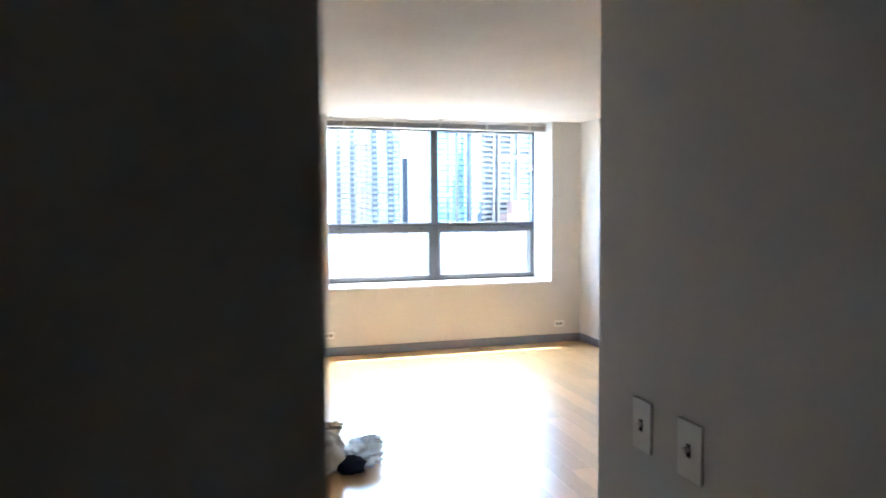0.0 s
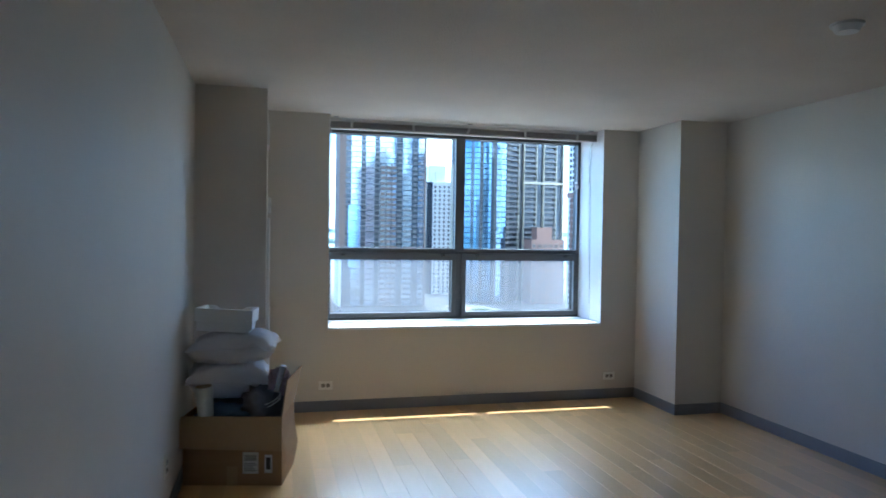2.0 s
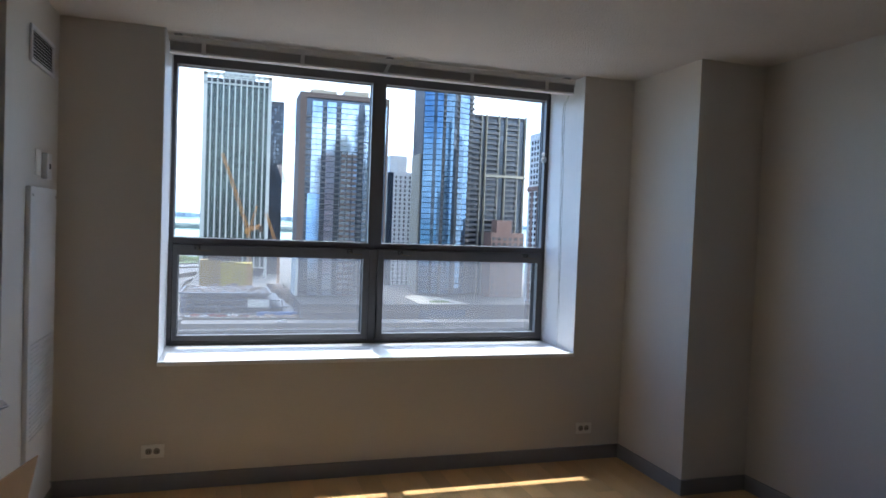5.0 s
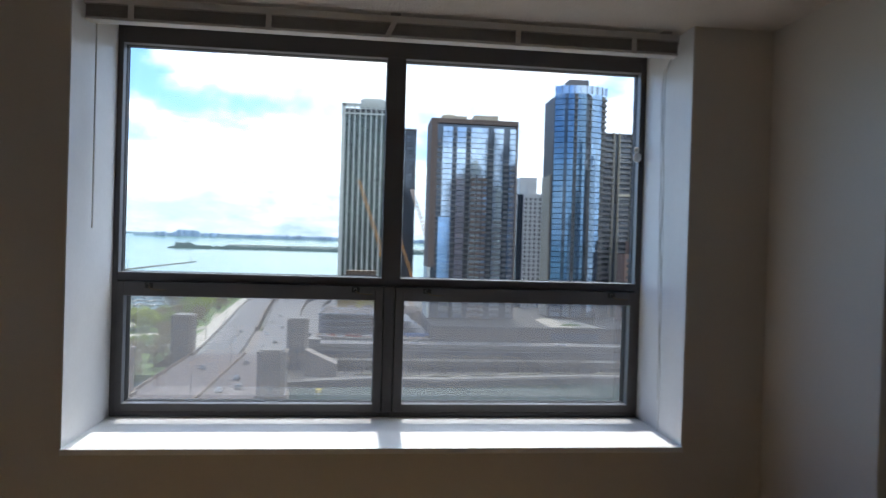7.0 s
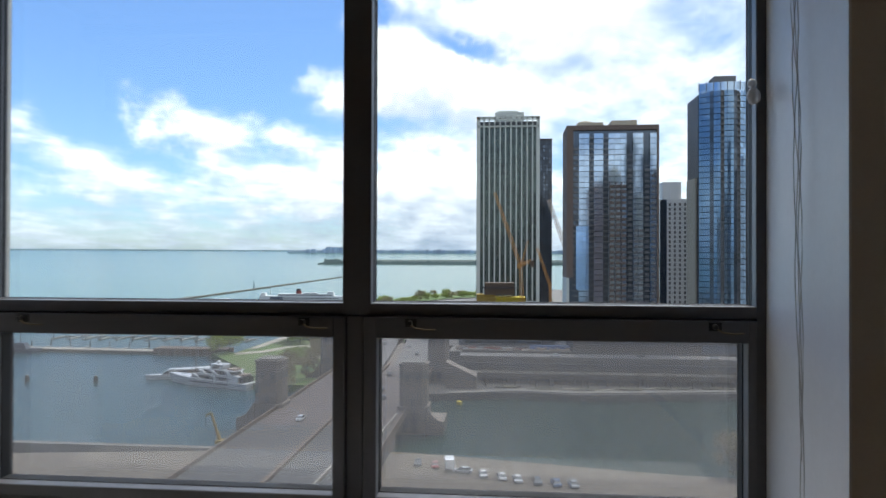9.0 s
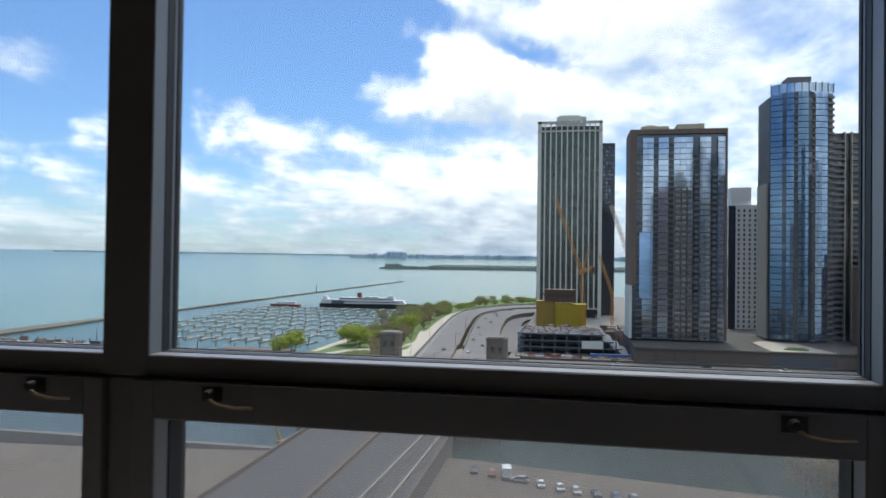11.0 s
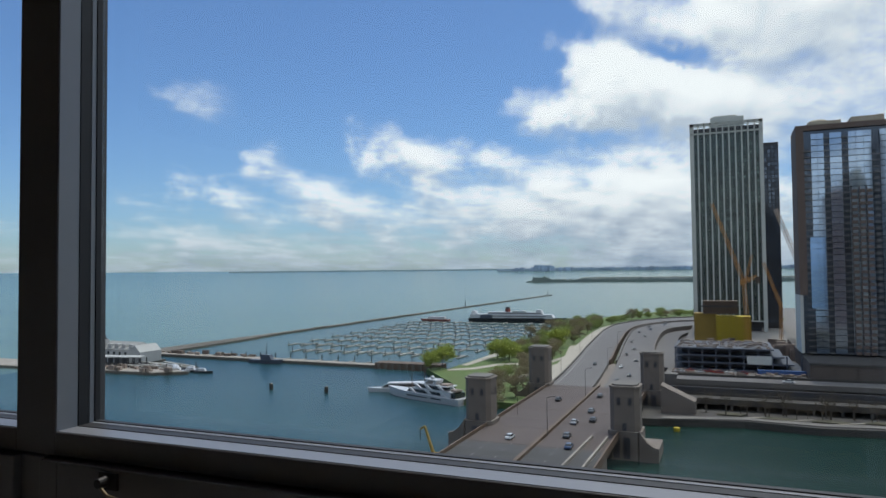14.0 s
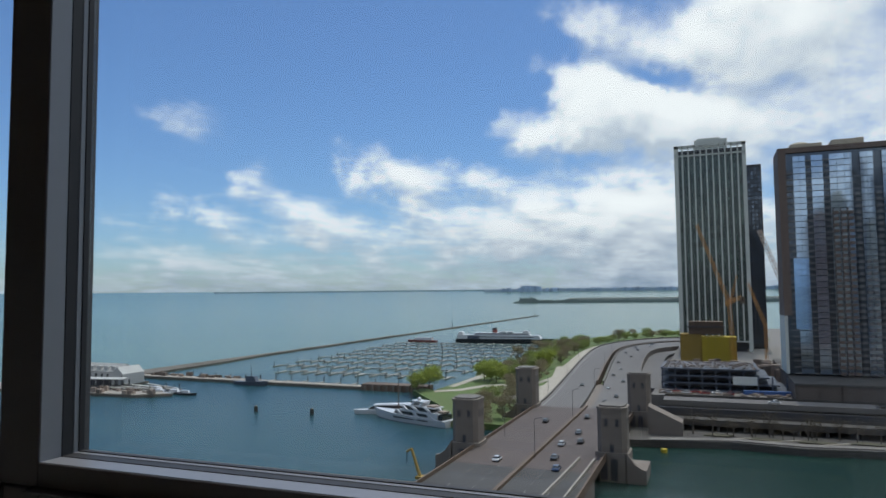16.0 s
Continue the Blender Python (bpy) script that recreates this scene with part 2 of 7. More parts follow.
def veil_material(name, cover, col, rough=0.8, through_light=False):
    """Fine mesh or film that lets part of the light through."""
    m = bpy.data.materials.new(name)
    m.use_nodes = True
    t = m.node_tree
    t.nodes.clear()
    out, mix = nd(t, "ShaderNodeOutputMaterial"), nd(t, "ShaderNodeMixShader")
    tr = nd(t, "ShaderNodeBsdfTransparent")
    if through_light:
        p = nd(t, "ShaderNodeBsdfTranslucent")
        p.inputs[0].default_value = (*col, 1)
    else:
        p = nd(t, "ShaderNodeBsdfPrincipled")
        p.inputs["Base Color"].default_value = (*col, 1)
        p.inputs["Roughness"].default_value = rough
    co = nd(t, "ShaderNodeTexCoord")
    n = nd(t, "ShaderNodeTexNoise", Scale=6.0, Detail=5.0)
    r = nd(t, "ShaderNodeMapRange")
    r.inputs[1].default_value, r.inputs[2].default_value = 0.25, 0.75
    r.inputs[3].default_value, r.inputs[4].default_value = cover * 0.8, cover * 1.2
    t.links.new(co.outputs["Object"], n.inputs["Vector"])
    t.links.new(n.outputs[0], r.inputs[0])
    t.links.new(r.outputs[0], mix.inputs[0])
    t.links.new(tr.outputs[0], mix.inputs[1])
    t.links.new(p.outputs[0], mix.inputs[2])
    t.links.new(mix.outputs[0], out.inputs[0])
    return m


def leaf_material(name, col):
    """Thin leaves: partly lit through."""
    m = material(name, col, 0.8, var=0.2, scale=0.2, island=0.35)
    t = m.node_tree
    p, out = t.nodes["Principled BSDF"], t.nodes["Material Output"]
    tl, mix = nd(t, "ShaderNodeBsdfTranslucent"), nd(t, "ShaderNodeMixShader")
    tl.inputs[0].default_value = (col[0] * 1.5, col[1] * 1.6, col[2] * 1.1, 1)
    mix.inputs[0].default_value = 0.45
    t.links.new(p.outputs[0], mix.inputs[1])
    t.links.new(tl.outputs[0], mix.inputs[2])
    t.links.new(mix.outputs[0], out.inputs[0])
    return m


def water_material():
    """Murky turquoise lake outside the breakwater, darker green-blue harbour and river inside it."""
    m = bpy.data.materials.new("water")
    m.use_nodes = True
    t = m.node_tree
    p = t.nodes["Principled BSDF"]
    p.inputs["Roughness"].default_value = 0.22
    p.inputs["Specular IOR Level"].default_value = 0.23
    p.inputs["IOR"].default_value = 1.33
    geo = nd(t, "ShaderNodeNewGeometry")
    sep = nd(t, "ShaderNodeSeparateXYZ")
    t.links.new(geo.outputs["Position"], sep.inputs[0])
    warp = nd(t, "ShaderNodeTexNoise", Scale=0.012, Detail=4.0)
    t.links.new(geo.outputs["Position"], warp.inputs["Vector"])
    sh = nd(t, "ShaderNodeMath")
    sh.operation = "MULTIPLY_ADD"
    sh.inputs[1].default_value = 160.0
    t.links.new(warp.outputs[0], sh.inputs[0])
    t.links.new(sep.outputs[0], sh.inputs[2])
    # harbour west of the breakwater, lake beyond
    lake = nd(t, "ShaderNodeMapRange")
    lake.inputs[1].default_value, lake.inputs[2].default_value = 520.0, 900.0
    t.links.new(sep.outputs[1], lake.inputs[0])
    out_w = nd(t, "ShaderNodeMapRange")
    out_w.inputs[1].default_value, out_w.inputs[2].default_value = -374.0, -379.0
    t.links.new(sep.outputs[0], out_w.inputs[0])
    # sheltered marina behind the jetty, paler than the river mouth
    # the paler tone stands for sky reflected at a grazing angle
    basin = nd(t, "ShaderNodeMapRange")
    basin.inputs[1].default_value, basin.inputs[2].default_value = 352.0, 420.0
    basin.inputs[4].default_value = 0.42
    t.links.new(sep.outputs[1], basin.inputs[0])
    both = nd(t, "ShaderNodeMath")
    both.operation = "MAXIMUM"
    t.links.new(lake.outputs[0], both.inputs[0])
    t.links.new(basin.outputs[0], both.inputs[1])
    mx = nd(t, "ShaderNodeMath")
    mx.operation = "MAXIMUM"
    t.links.new(both.outputs[0], mx.inputs[0])
    t.links.new(out_w.outputs[0], mx.inputs[1])
    river = nd(t, "ShaderNodeMapRange")
    river.inputs[1].default_value, river.inputs[2].default_value = -30.0, 20.0
    t.links.new(sh.outputs[0], river.inputs[0])
    c1 = nd(t, "ShaderNodeMix")
    c1.data_type = "RGBA"
    c1.inputs[6].default_value = (0.021, 0.060, 0.073, 1)
    c1.inputs[7].default_value = (0.010, 0.030, 0.024, 1)
    t.links.new(river.outputs[0], c1.inputs[0])
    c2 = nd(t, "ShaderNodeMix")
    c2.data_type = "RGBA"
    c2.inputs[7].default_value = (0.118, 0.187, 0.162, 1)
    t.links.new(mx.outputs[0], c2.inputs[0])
    t.links.new(c1.outputs[2], c2.inputs[6])
    # wind streaks, drawn out along the shore
    sm = nd(t, "ShaderNodeMapping")
    sm.inputs["Scale"].default_value = (0.0016, 0.012, 1)
    t.links.new(geo.outputs["Position"], sm.inputs[0])
    sn = nd(t, "ShaderNodeTexNoise", Scale=1.0, Detail=5.0)
    t.links.new(sm.outputs[0], sn.inputs["Vector"])
    sr = nd(t, "ShaderNodeMapRange")
    sr.inputs[1].default_value, sr.inputs[2].default_value = 0.50, 0.68
    sr.inputs[4].default_value = 0.55
    t.links.new(sn.outputs[0], sr.inputs[0])
    c3 = nd(t, "ShaderNodeMix")
    c3.data_type = "RGBA"
    c3.inputs[7].default_value = (0.045, 0.092, 0.095, 1)
    t.links.new(sr.outputs[0], c3.inputs[0])
    t.links.new(c2.outputs[2], c3.inputs[6])
    t.links.new(c3.outputs[2], p.inputs["Base Color"])
    n = nd(t, "ShaderNodeTexNoise", Scale=0.35, Detail=8.0, Roughness=0.68)
    t.links.new(geo.outputs["Position"], n.inputs["Vector"])
    bp = nd(t, "ShaderNodeBump", Strength=0.9, Distance=0.45)
    t.links.new(n.outputs[0], bp.inputs["Height"])
    t.links.new(bp.outputs[0], p.inputs["Normal"])
    return m


M = {
    "wall": material("wall_paint", (0.67, 0.627, 0.567), 0.44, var=0.05, scale=1.2, fine=90, bump=0.05, bump_scale=220),
    "wall_gloss": material("glossy_wall_paint", (0.67, 0.627, 0.567), 0.36, var=0.05, scale=1.2, fine=90, bump=0.03, bump_scale=220),
    "ceiling": material("ceiling_texture", (0.69, 0.625, 0.56), 0.9, var=0.08, scale=2, fine=70, bump=1.0, bump_scale=95),
    "base": material("baseboard_vinyl", (0.27, 0.28, 0.305), 0.5, var=0.08, bump=0.03),
    "plank": material("maple_plank", (0.88, 0.54, 0.225), 0.32, var=0.10, scale=1.6, fine=14, tint=(0.70, 0.43, 0.18), rand=0.13,
                      stretch=(7, 0.8, 1), bump=0.03, bump_scale=30, coat=1.0, spec=0.8),
    "subfloor": material("floor_joint", (0.34, 0.22, 0.12), 0.7),
    "sill": material("white_sill", (0.80, 0.80, 0.80), 0.35, var=0.06, scale=4, fine=60),
    "alu": material("grey_aluminium", (0.098, 0.094, 0.095), 0.5, metal=0.15, var=0.06, scale=5, spec=0.3),
    "bead": material("pale_aluminium_bead", (0.22, 0.225, 0.24), 0.45, metal=0.3, var=0.05),
    "gasket": material("black_gasket", (0.015, 0.015, 0.016), 0.6),
    "bronze": material("dark_bronze", (0.02, 0.018, 0.017), 0.35, metal=0.4, var=0.2, scale=60),
    "brass": material("worn_brass", (0.12, 0.09, 0.05), 0.5, metal=0.5, var=0.15, scale=60),
    "white": material("white_enamel", (0.74, 0.74, 0.74), 0.4, var=0.05),
    "plate": material("ivory_plastic", (0.84, 0.82, 0.77), 0.4, var=0.03),
    "receptacle": material("grey_receptacle", (0.33, 0.31, 0.28), 0.5, var=0.05),
    "dark": material("dark_slot", (0.02, 0.02, 0.02), 0.7),
    "blind": material("blind_slat", (0.36, 0.34, 0.33), 0.5, var=0.1),
    "rail": material("blind_rail", (0.66, 0.64, 0.62), 0.4, var=0.05),
    "cord": material("blind_cord", (0.55, 0.54, 0.50), 0.8),
    "card": material("corrugated_cardboard", (0.42, 0.26, 0.13), 0.8, var=0.1, scale=3, fine=120, stretch=(1, 1, 6), bump=0.06),
    "card_in": material("cardboard_inside", (0.50, 0.34, 0.19), 0.85, var=0.08),
    "label": material("paper_label", (0.75, 0.75, 0.74), 0.6, var=0.05),
    "ink": material("printed_ink", (0.05, 0.05, 0.06), 0.6),
    "pillow": material("white_cotton", (0.72, 0.71, 0.75), 0.9, var=0.08, scale=5, fine=200, bump=0.6, bump_scale=11),
    "foam": material("white_foam", (0.82, 0.81, 0.80), 0.75, var=0.04, fine=200, bump=0.12, bump_scale=300),
    "cloth": material("dark_cloth", (0.19, 0.19, 0.22), 0.95, var=0.2, scale=12, bump=0.4, bump_scale=30),
    "cloth2": material("blue_cloth", (0.10, 0.17, 0.28), 0.95, var=0.2, scale=12, bump=0.4, bump_scale=30),
    "paper": material("white_paper", (0.72, 0.71, 0.66), 0.7),
    "pink": material("printed_bag", (0.45, 0.33, 0.36), 0.5, var=0.2, scale=20),
    "steel": material("polished_steel", (0.6, 0.62, 0.65), 0.25, metal=0.9),
    "beige": material("beige_fleece", (0.74, 0.70, 0.66), 0.9, var=0.15, scale=9, bump=0.3, bump_scale=60),
    "navy": material("navy_fabric", (0.015, 0.02, 0.045), 0.8, var=0.15),
    "film": veil_material("clear_plastic_bag", 0.72, (0.90, 0.92, 0.95), 0.22),
    "screen": veil_material("insect_screen", 0.27, (0.24, 0.225, 0.225), through_light=True),
    "glass": glass_material("window_glass", 0.05),
}


# ---------------------------------------------------------------- building blocks
class Geo:
    """Vertices and faces gathered piece by piece."""

    def __init__(self):
        self.v, self.f = [], []

    def add(self, verts, faces):
        k = len(self.v)
        self.v += [tuple(p) for p in verts]
        self.f += [tuple(i + k for i in face) for face in faces]
        return self

    def box(self, x0, x1, y0, y1, z0, z1):
        return self.add([(x, y, z) for z in (z0, z1) for y in (y0, y1) for x in (x0, x1)],
                        [(0, 2, 3, 1), (4, 5, 7, 6), (0, 1, 5, 4), (2, 6, 7, 3), (0, 4, 6, 2), (1, 3, 7, 5)])

    def prism(self, pts, z0, z1):
        """A flat outline, counter-clockwise, raised from z0 to z1."""
        n = len(pts)
        return self.add([(x, y, z0) for x, y in pts] + [(x, y, z1) for x, y in pts],
                        [tuple(range(n))[::-1], tuple(range(n, 2 * n))] + [(i, (i + 1) % n, n + (i + 1) % n, n + i) for i in range(n)])

    def slab(self, pts, along):
        """A flat outline in the y-z plane drawn out in x over the pair along."""
        n = len(pts)
        return self.add([(along[0], y, z) for y, z in pts] + [(along[1], y, z) for y, z in pts],
                        [tuple(range(n))[::-1], tuple(range(n, 2 * n))] + [(i, (i + 1) % n, n + (i + 1) % n, n + i) for i in range(n)])

    def rod(self, a, b, r, r2=None, n=8):
        a, b = Vector(a), Vector(b)
        q = (b - a).to_track_quat("Z", "Y")
        r2 = r if r2 is None else r2
        ring = [Vector((cos(2 * pi * k / n), sin(2 * pi * k / n), 0)) for k in range(n)]
        return self.add([a + q @ (c * r) for c in ring] + [b + q @ (c * r2) for c in ring],
                        [tuple(range(n))[::-1], tuple(range(n, 2 * n))] + [(i, (i + 1) % n, n + (i + 1) % n, n + i) for i in range(n)])

    def tube(self, pts, r, n=6):
        """One bent rod through the points."""
        pts = [Vector(p) for p in pts]
        verts, faces = [], []
        for i, p in enumerate(pts):
            q = (pts[min(i + 1, len(pts) - 1)] - pts[max(i - 1, 0)]).to_track_quat("Z", "Y")
            verts += [p + q @ Vector((r * cos(2 * pi * k / n), r * sin(2 * pi * k / n), 0)) for k in range(n)]
        for i in range(len(pts) - 1):
            for k in range(n):
                faces.append((i * n + k, i * n + (k + 1) % n, (i + 1) * n + (k + 1) % n, (i + 1) * n + k))
        faces += [tuple(range(n))[::-1], tuple((len(pts) - 1) * n + k for k in range(n))]
        return self.add(verts, faces)

    def blob(self, c, size, lumps=0.0, freq=3.0, seg=16, rings=10, power=1.0, seed=0.0):
        """A rounded mass; power under 1 squares it off, lumps dents it."""
        verts, faces = [], []
        for i in range(rings + 1):
            th = pi * i / rings
            for k in range(seg):
                ph = 2 * pi * k / seg
                d = Vector((sin(th) * cos(ph), sin(th) * sin(ph), cos(th)))
                e = Vector([math.copysign(abs(u) ** power, u) for u in d])
                s = 1 + lumps * noise.noise(d * freq + Vector((seed, seed * 2, -seed)))
                verts.append(Vector((e.x * size[0], e.y * size[1], e.z * size[2])) * s + Vector(c))
        for i in range(rings):
            for k in range(seg):
                faces.append((i * seg + k, (i + 1) * seg + k, (i + 1) * seg + (k + 1) % seg, i * seg + (k + 1) % seg))
        return self.add(verts, faces)

    def mesh(self, name, mat, smooth=False):
        me = bpy.data.meshes.new(name)
        me.from_pydata(self.v, [], self.f)
        me.validate()
        if smooth:
            me.shade_smooth()
        me.materials.append(M[mat] if isinstance(mat, str) else mat)
        return me


def part(name, geo, mat, parent, label="", smooth=False, bevel=0.0, at=None, kind=""):
    ob = new(name, geo.mesh(name, mat, smooth))
    ob.parent = parent
    if at:
        ob.location = at
    if bevel:
        b = ob.modifiers.new("bevel", "BEVEL")
        b.width, b.segments, b.limit_method = bevel, 2, "ANGLE"
    return tagged(ob, label=label, kind=kind)


def thing(name, at, label, category, group="", turn=0.0):
    ob = new(name)
    ob.empty_display_size = 0.1
    ob.location, ob.rotation_euler = at, (0, 0, radians(turn))
    return tagged(ob, label, category, group)


def solid(name, geo, mat, label, category, kind="structure", bevel=0.0, smooth=False, at=None):
    ob = new(name, geo.mesh(name, mat, smooth))
    if at:
        ob.location = at
    if bevel:
        b = ob.modifiers.new("bevel", "BEVEL")
        b.width, b.segments, b.limit_method = bevel, 2, "ANGLE"
    return tagged(ob, label, category, kind=kind)


# ---------------------------------------------------------------- the room: x across, y towards the window
H = 2.44
XL, XR = -0.95, 3.25           # side walls
WX0, WX1, SILL = 0.0, 2.462, 0.69   # window opening
FACE, OUT = 0.475, 0.62         # inner and outer plane of the window frame
HALL_X, HALL_Y = 0.055, -5.396  # corner where the hall opens into the room
STUB_X, STUB_Y, STUB_END = -0.741, -6.49, -5.66
BACK = -8.3

solid("wall_window", Geo().box(XL - 0.15, WX0, 0, OUT, -0.1, H + 0.12).box(WX1, XR + 0.15, 0, OUT, -0.1, H + 0.12)
      .box(WX0, WX1, 0, OUT, -0.1, SILL - 0.024), "wall", "greige painted wall with a deep window recess", "wall")
solid("wall_left", Geo().box(XL - 0.15, XL, STUB_END, 0, -0.1, H + 0.12), "wall", "greige painted side wall of the empty room", "wall")
solid("wall_right", Geo().box(XR, XR + 0.15, HALL_Y - 0.15, 0, -0.1, H + 0.12), "wall", "greige painted side wall of the empty room", "wall")
solid("wall_back", Geo().box(HALL_X + 0.12, XR, HALL_Y - 0.12, HALL_Y, -0.1, H + 0.12), "wall", "plain painted back wall beside the hall", "wall")
solid("wall_hall", Geo().box(HALL_X, HALL_X + 0.12, BACK, HALL_Y, -0.1, H + 0.12), "wall", "painted hall wall ending at the living room", "wall")
solid("wall_stub", Geo().box(-2.0, STUB_X, STUB_Y, STUB_Y + 0.1, -0.1, H + 0.12).box(XL - 0.15, STUB_X, STUB_Y + 0.1, STUB_END, -0.1, H + 0.12), "wall_gloss",
      "short partition in glossy greige paint beside the hall", "wall")
solid("wall_entry", Geo().box(-2.0, HALL_X + 0.12, BACK - 0.12, BACK, -0.1, H + 0.12).box(-2.12, -2.0, BACK - 0.12, STUB_Y + 0.1, -0.1, H + 0.12),
      "wall", "plain painted walls closing the entry hall", "wall")
solid("chase", Geo().box(XL, -0.485, -0.846, 0, 0, H), "wall", "painted boxed-out duct chase in the room corner", "wall")
solid("column", Geo().box(2.811, XR, -0.656, 0, 0, H), "wall", "painted square column in the room corner", "column")
solid("ceiling", Geo().box(-2.12, XR + 0.15, BACK - 0.12, OUT, H, H + 0.12), "ceiling", "off-white textured ceiling", "ceiling")
floor = solid("floor", Geo().box(-2.12, XR + 0.15, BACK - 0.12, 0, -0.14, -0.012), "subfloor", "pale maple strip floor", "floor")
solid("window_sill", Geo().box(WX0 + 0.002, WX1 - 0.002, -0.012, FACE + 0.02, SILL - 0.024, SILL), "sill", "white glossy deep window sill", "window sill", bevel=0.004)
# thin side linings of the recess, in a lighter colour than the room
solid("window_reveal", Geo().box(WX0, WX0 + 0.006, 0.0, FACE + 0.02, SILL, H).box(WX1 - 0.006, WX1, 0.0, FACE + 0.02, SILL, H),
      "sill", "white side linings of the window recess", "window recess")

BB = 0.088
for name, g in (("baseboard_window", Geo().box(-0.485, 2.811, -0.012, 0, 0, BB)),
                ("baseboard_column", Geo().box(2.799, 2.811, -0.656, -0.012, 0, BB).box(2.799, XR, -0.668, -0.656, 0, BB)),
                ("baseboard_right", Geo().box(XR - 0.012, XR, HALL_Y, -0.668, 0, BB)),
                ("baseboard_chase", Geo().box(-0.485, -0.473, -0.846, -0.012, 0, BB).box(XL, -0.473, -0.858, -0.846, 0, BB)),
                ("baseboard_left", Geo().box(XL, XL + 0.012, STUB_END + 0.012, -0.858, 0, BB)),
                ("baseboard_back", Geo().box(HALL_X, XR - 0.012, HALL_Y, HALL_Y + 0.012, 0, BB)),
                ("baseboard_hall", Geo().box(HALL_X - 0.012, HALL_X, BACK, HALL_Y + 0.012, 0, BB)),
                ("baseboard_stub", Geo().box(STUB_X, STUB_X + 0.012, STUB_Y, STUB_END, 0, BB).box(XL, STUB_X + 0.012, STUB_END, STUB_END + 0.012, 0, BB))):
    solid(name, g, "base", "grey vinyl cove base along the wall", "baseboard", bevel=0.003)


# ---------------------------------------------------------------- the window
def build_window():
    w = tagged(thing("window_1", (0, 0, SILL), "grey aluminium window with two fixed panes over two vented sashes", "window"), kind="structure")
    z = lambda v: v - SILL
    g1 = 0.566
    # outer frame and posts
    top, mid = 2.362, 1.337
    part("frame_jamb", Geo().box(WX0 + 0.006, 0.030, FACE, g1, 0, z(H)), "alu", w, bevel=0.002)
    part("frame_jamb", Geo().box(2.428, WX1 - 0.006, FACE, g1, 0, z(H)), "alu", w, bevel=0.002)
    part("frame_head", Geo().box(0.030, 2.428, FACE, g1, z(top), z(H)), "alu", w, bevel=0.002)
    part("frame_foot", Geo().box(0.030, 2.428, FACE, g1, 0, z(0.712)), "alu", w, bevel=0.002)
    part("mullion", Geo().box(1.203, 1.289, FACE, g1, z(1.302), z(top)), "alu", w, bevel=0.0015)
    part("mullion", Geo().box(1.216, 1.266, FACE, g1, z(0.712), z(1.298)), "alu", w, bevel=0.002)
    part("transom", Geo().box(0.030, 1.203, FACE, g1, z(1.302), z(mid)), "alu", w, bevel=0.0015)
    part("transom", Geo().box(1.289, 2.428, FACE, g1, z(1.302), z(mid)), "alu", w, bevel=0.0015)
    part("weather_stop", Geo().box(0.0, 0.040, 0.567, 0.575, 0, z(1.33)).box(2.42, WX1, 0.567, 0.575, 0, z(1.33)).box(0.04, 2.42, 0.567, 0.575, 0, z(0.745))
         .box(0.04, 2.42, 0.567, 0.575, z(1.240), z(1.33)).box(1.185, 1.30, 0.567, 0.575, z(0.745), z(1.240)), "alu", w, "aluminium weather stop")

    def rim(x0, x1, z0, z1, y0, y1, e):
        """A thin frame lining the opening x0..x1, z0..z1 between the depths y0 and y1."""
        return Geo().box(x0, x1, y0, y1, z(z0), z(z0 + e)).box(x0, x1, y0, y1, z(z1 - e), z(z1)).box(x0, x0 + e, y0, y1, z(z0 + e), z(z1 - e)).box(x1 - e, x1, y0, y1, z(z0 + e), z(z1 - e))

    for x0, x1 in ((0.030, 1.203), (1.289, 2.428)):
        # pale beads round the fixed pane, black gasket, then the spacer between the two sheets of glass
        part("glazing_bead", rim(x0, x1, mid, top, FACE + 0.002, 0.513, 0.0012), "bead", w, "pale aluminium glazing bead")
        part("gasket", rim(x0, x1, mid, top, 0.514, 0.533, 0.0022), "gasket", w, "black rubber gasket")
        part("glass_spacer", rim(x0, x1, mid, top, 0.5335, 0.542, 0.0030), "bead", w, "pale metal spacer in the glazing")
        part("gasket", rim(x0, x1, mid, top, 0.5425, 0.552, 0.0045), "gasket", w, "black rubber gasket")
        pane = part("pane", Geo().box(x0 + 0.002, x1 - 0.002, 0.553, 0.559, z(mid + 0.002), z(top - 0.002)), "glass", w, "clear glass pane")
        pane.visible_shadow = False
    for x0, x1, p0, p1, hinge in ((0.033, 1.212, 0.060, 1.176, (0.167, 1.083)), (1.270, 2.425, 1.309, 2.402, (1.414, 2.305))):
        lo, hi = 0.750, 1.234
        sash = part("sash", Geo().box(x0, p0, FACE - 0.012, 0.566, z(0.716), z(1.297)).box(p1, x1, FACE - 0.012, 0.566, z(0.716), z(1.297))
                    .box(p0, p1, FACE - 0.012, 0.566, z(0.716), z(lo)).box(p0, p1, FACE - 0.012, 0.566, z(hi), z(1.297)), "alu", w, bevel=0.002)
        part("glazing_bead", rim(p0, p1, lo, hi, FACE - 0.009, 0.505, 0.0015), "bead", sash, "pale aluminium glazing bead")
        part("gasket", rim(p0, p1, lo, hi, 0.506, 0.545, 0.004), "gasket", sash)
        pane = part("pane", Geo().box(p0, p1, 0.556, 0.561, z(lo), z(hi)), "glass", sash, "clear glass pane")
        pane.visible_shadow = False
        part("insect_screen", Geo().box(p0, p1, 0.562, 0.5635, z(lo), z(hi)), "screen", sash, "dusty grey insect screen")
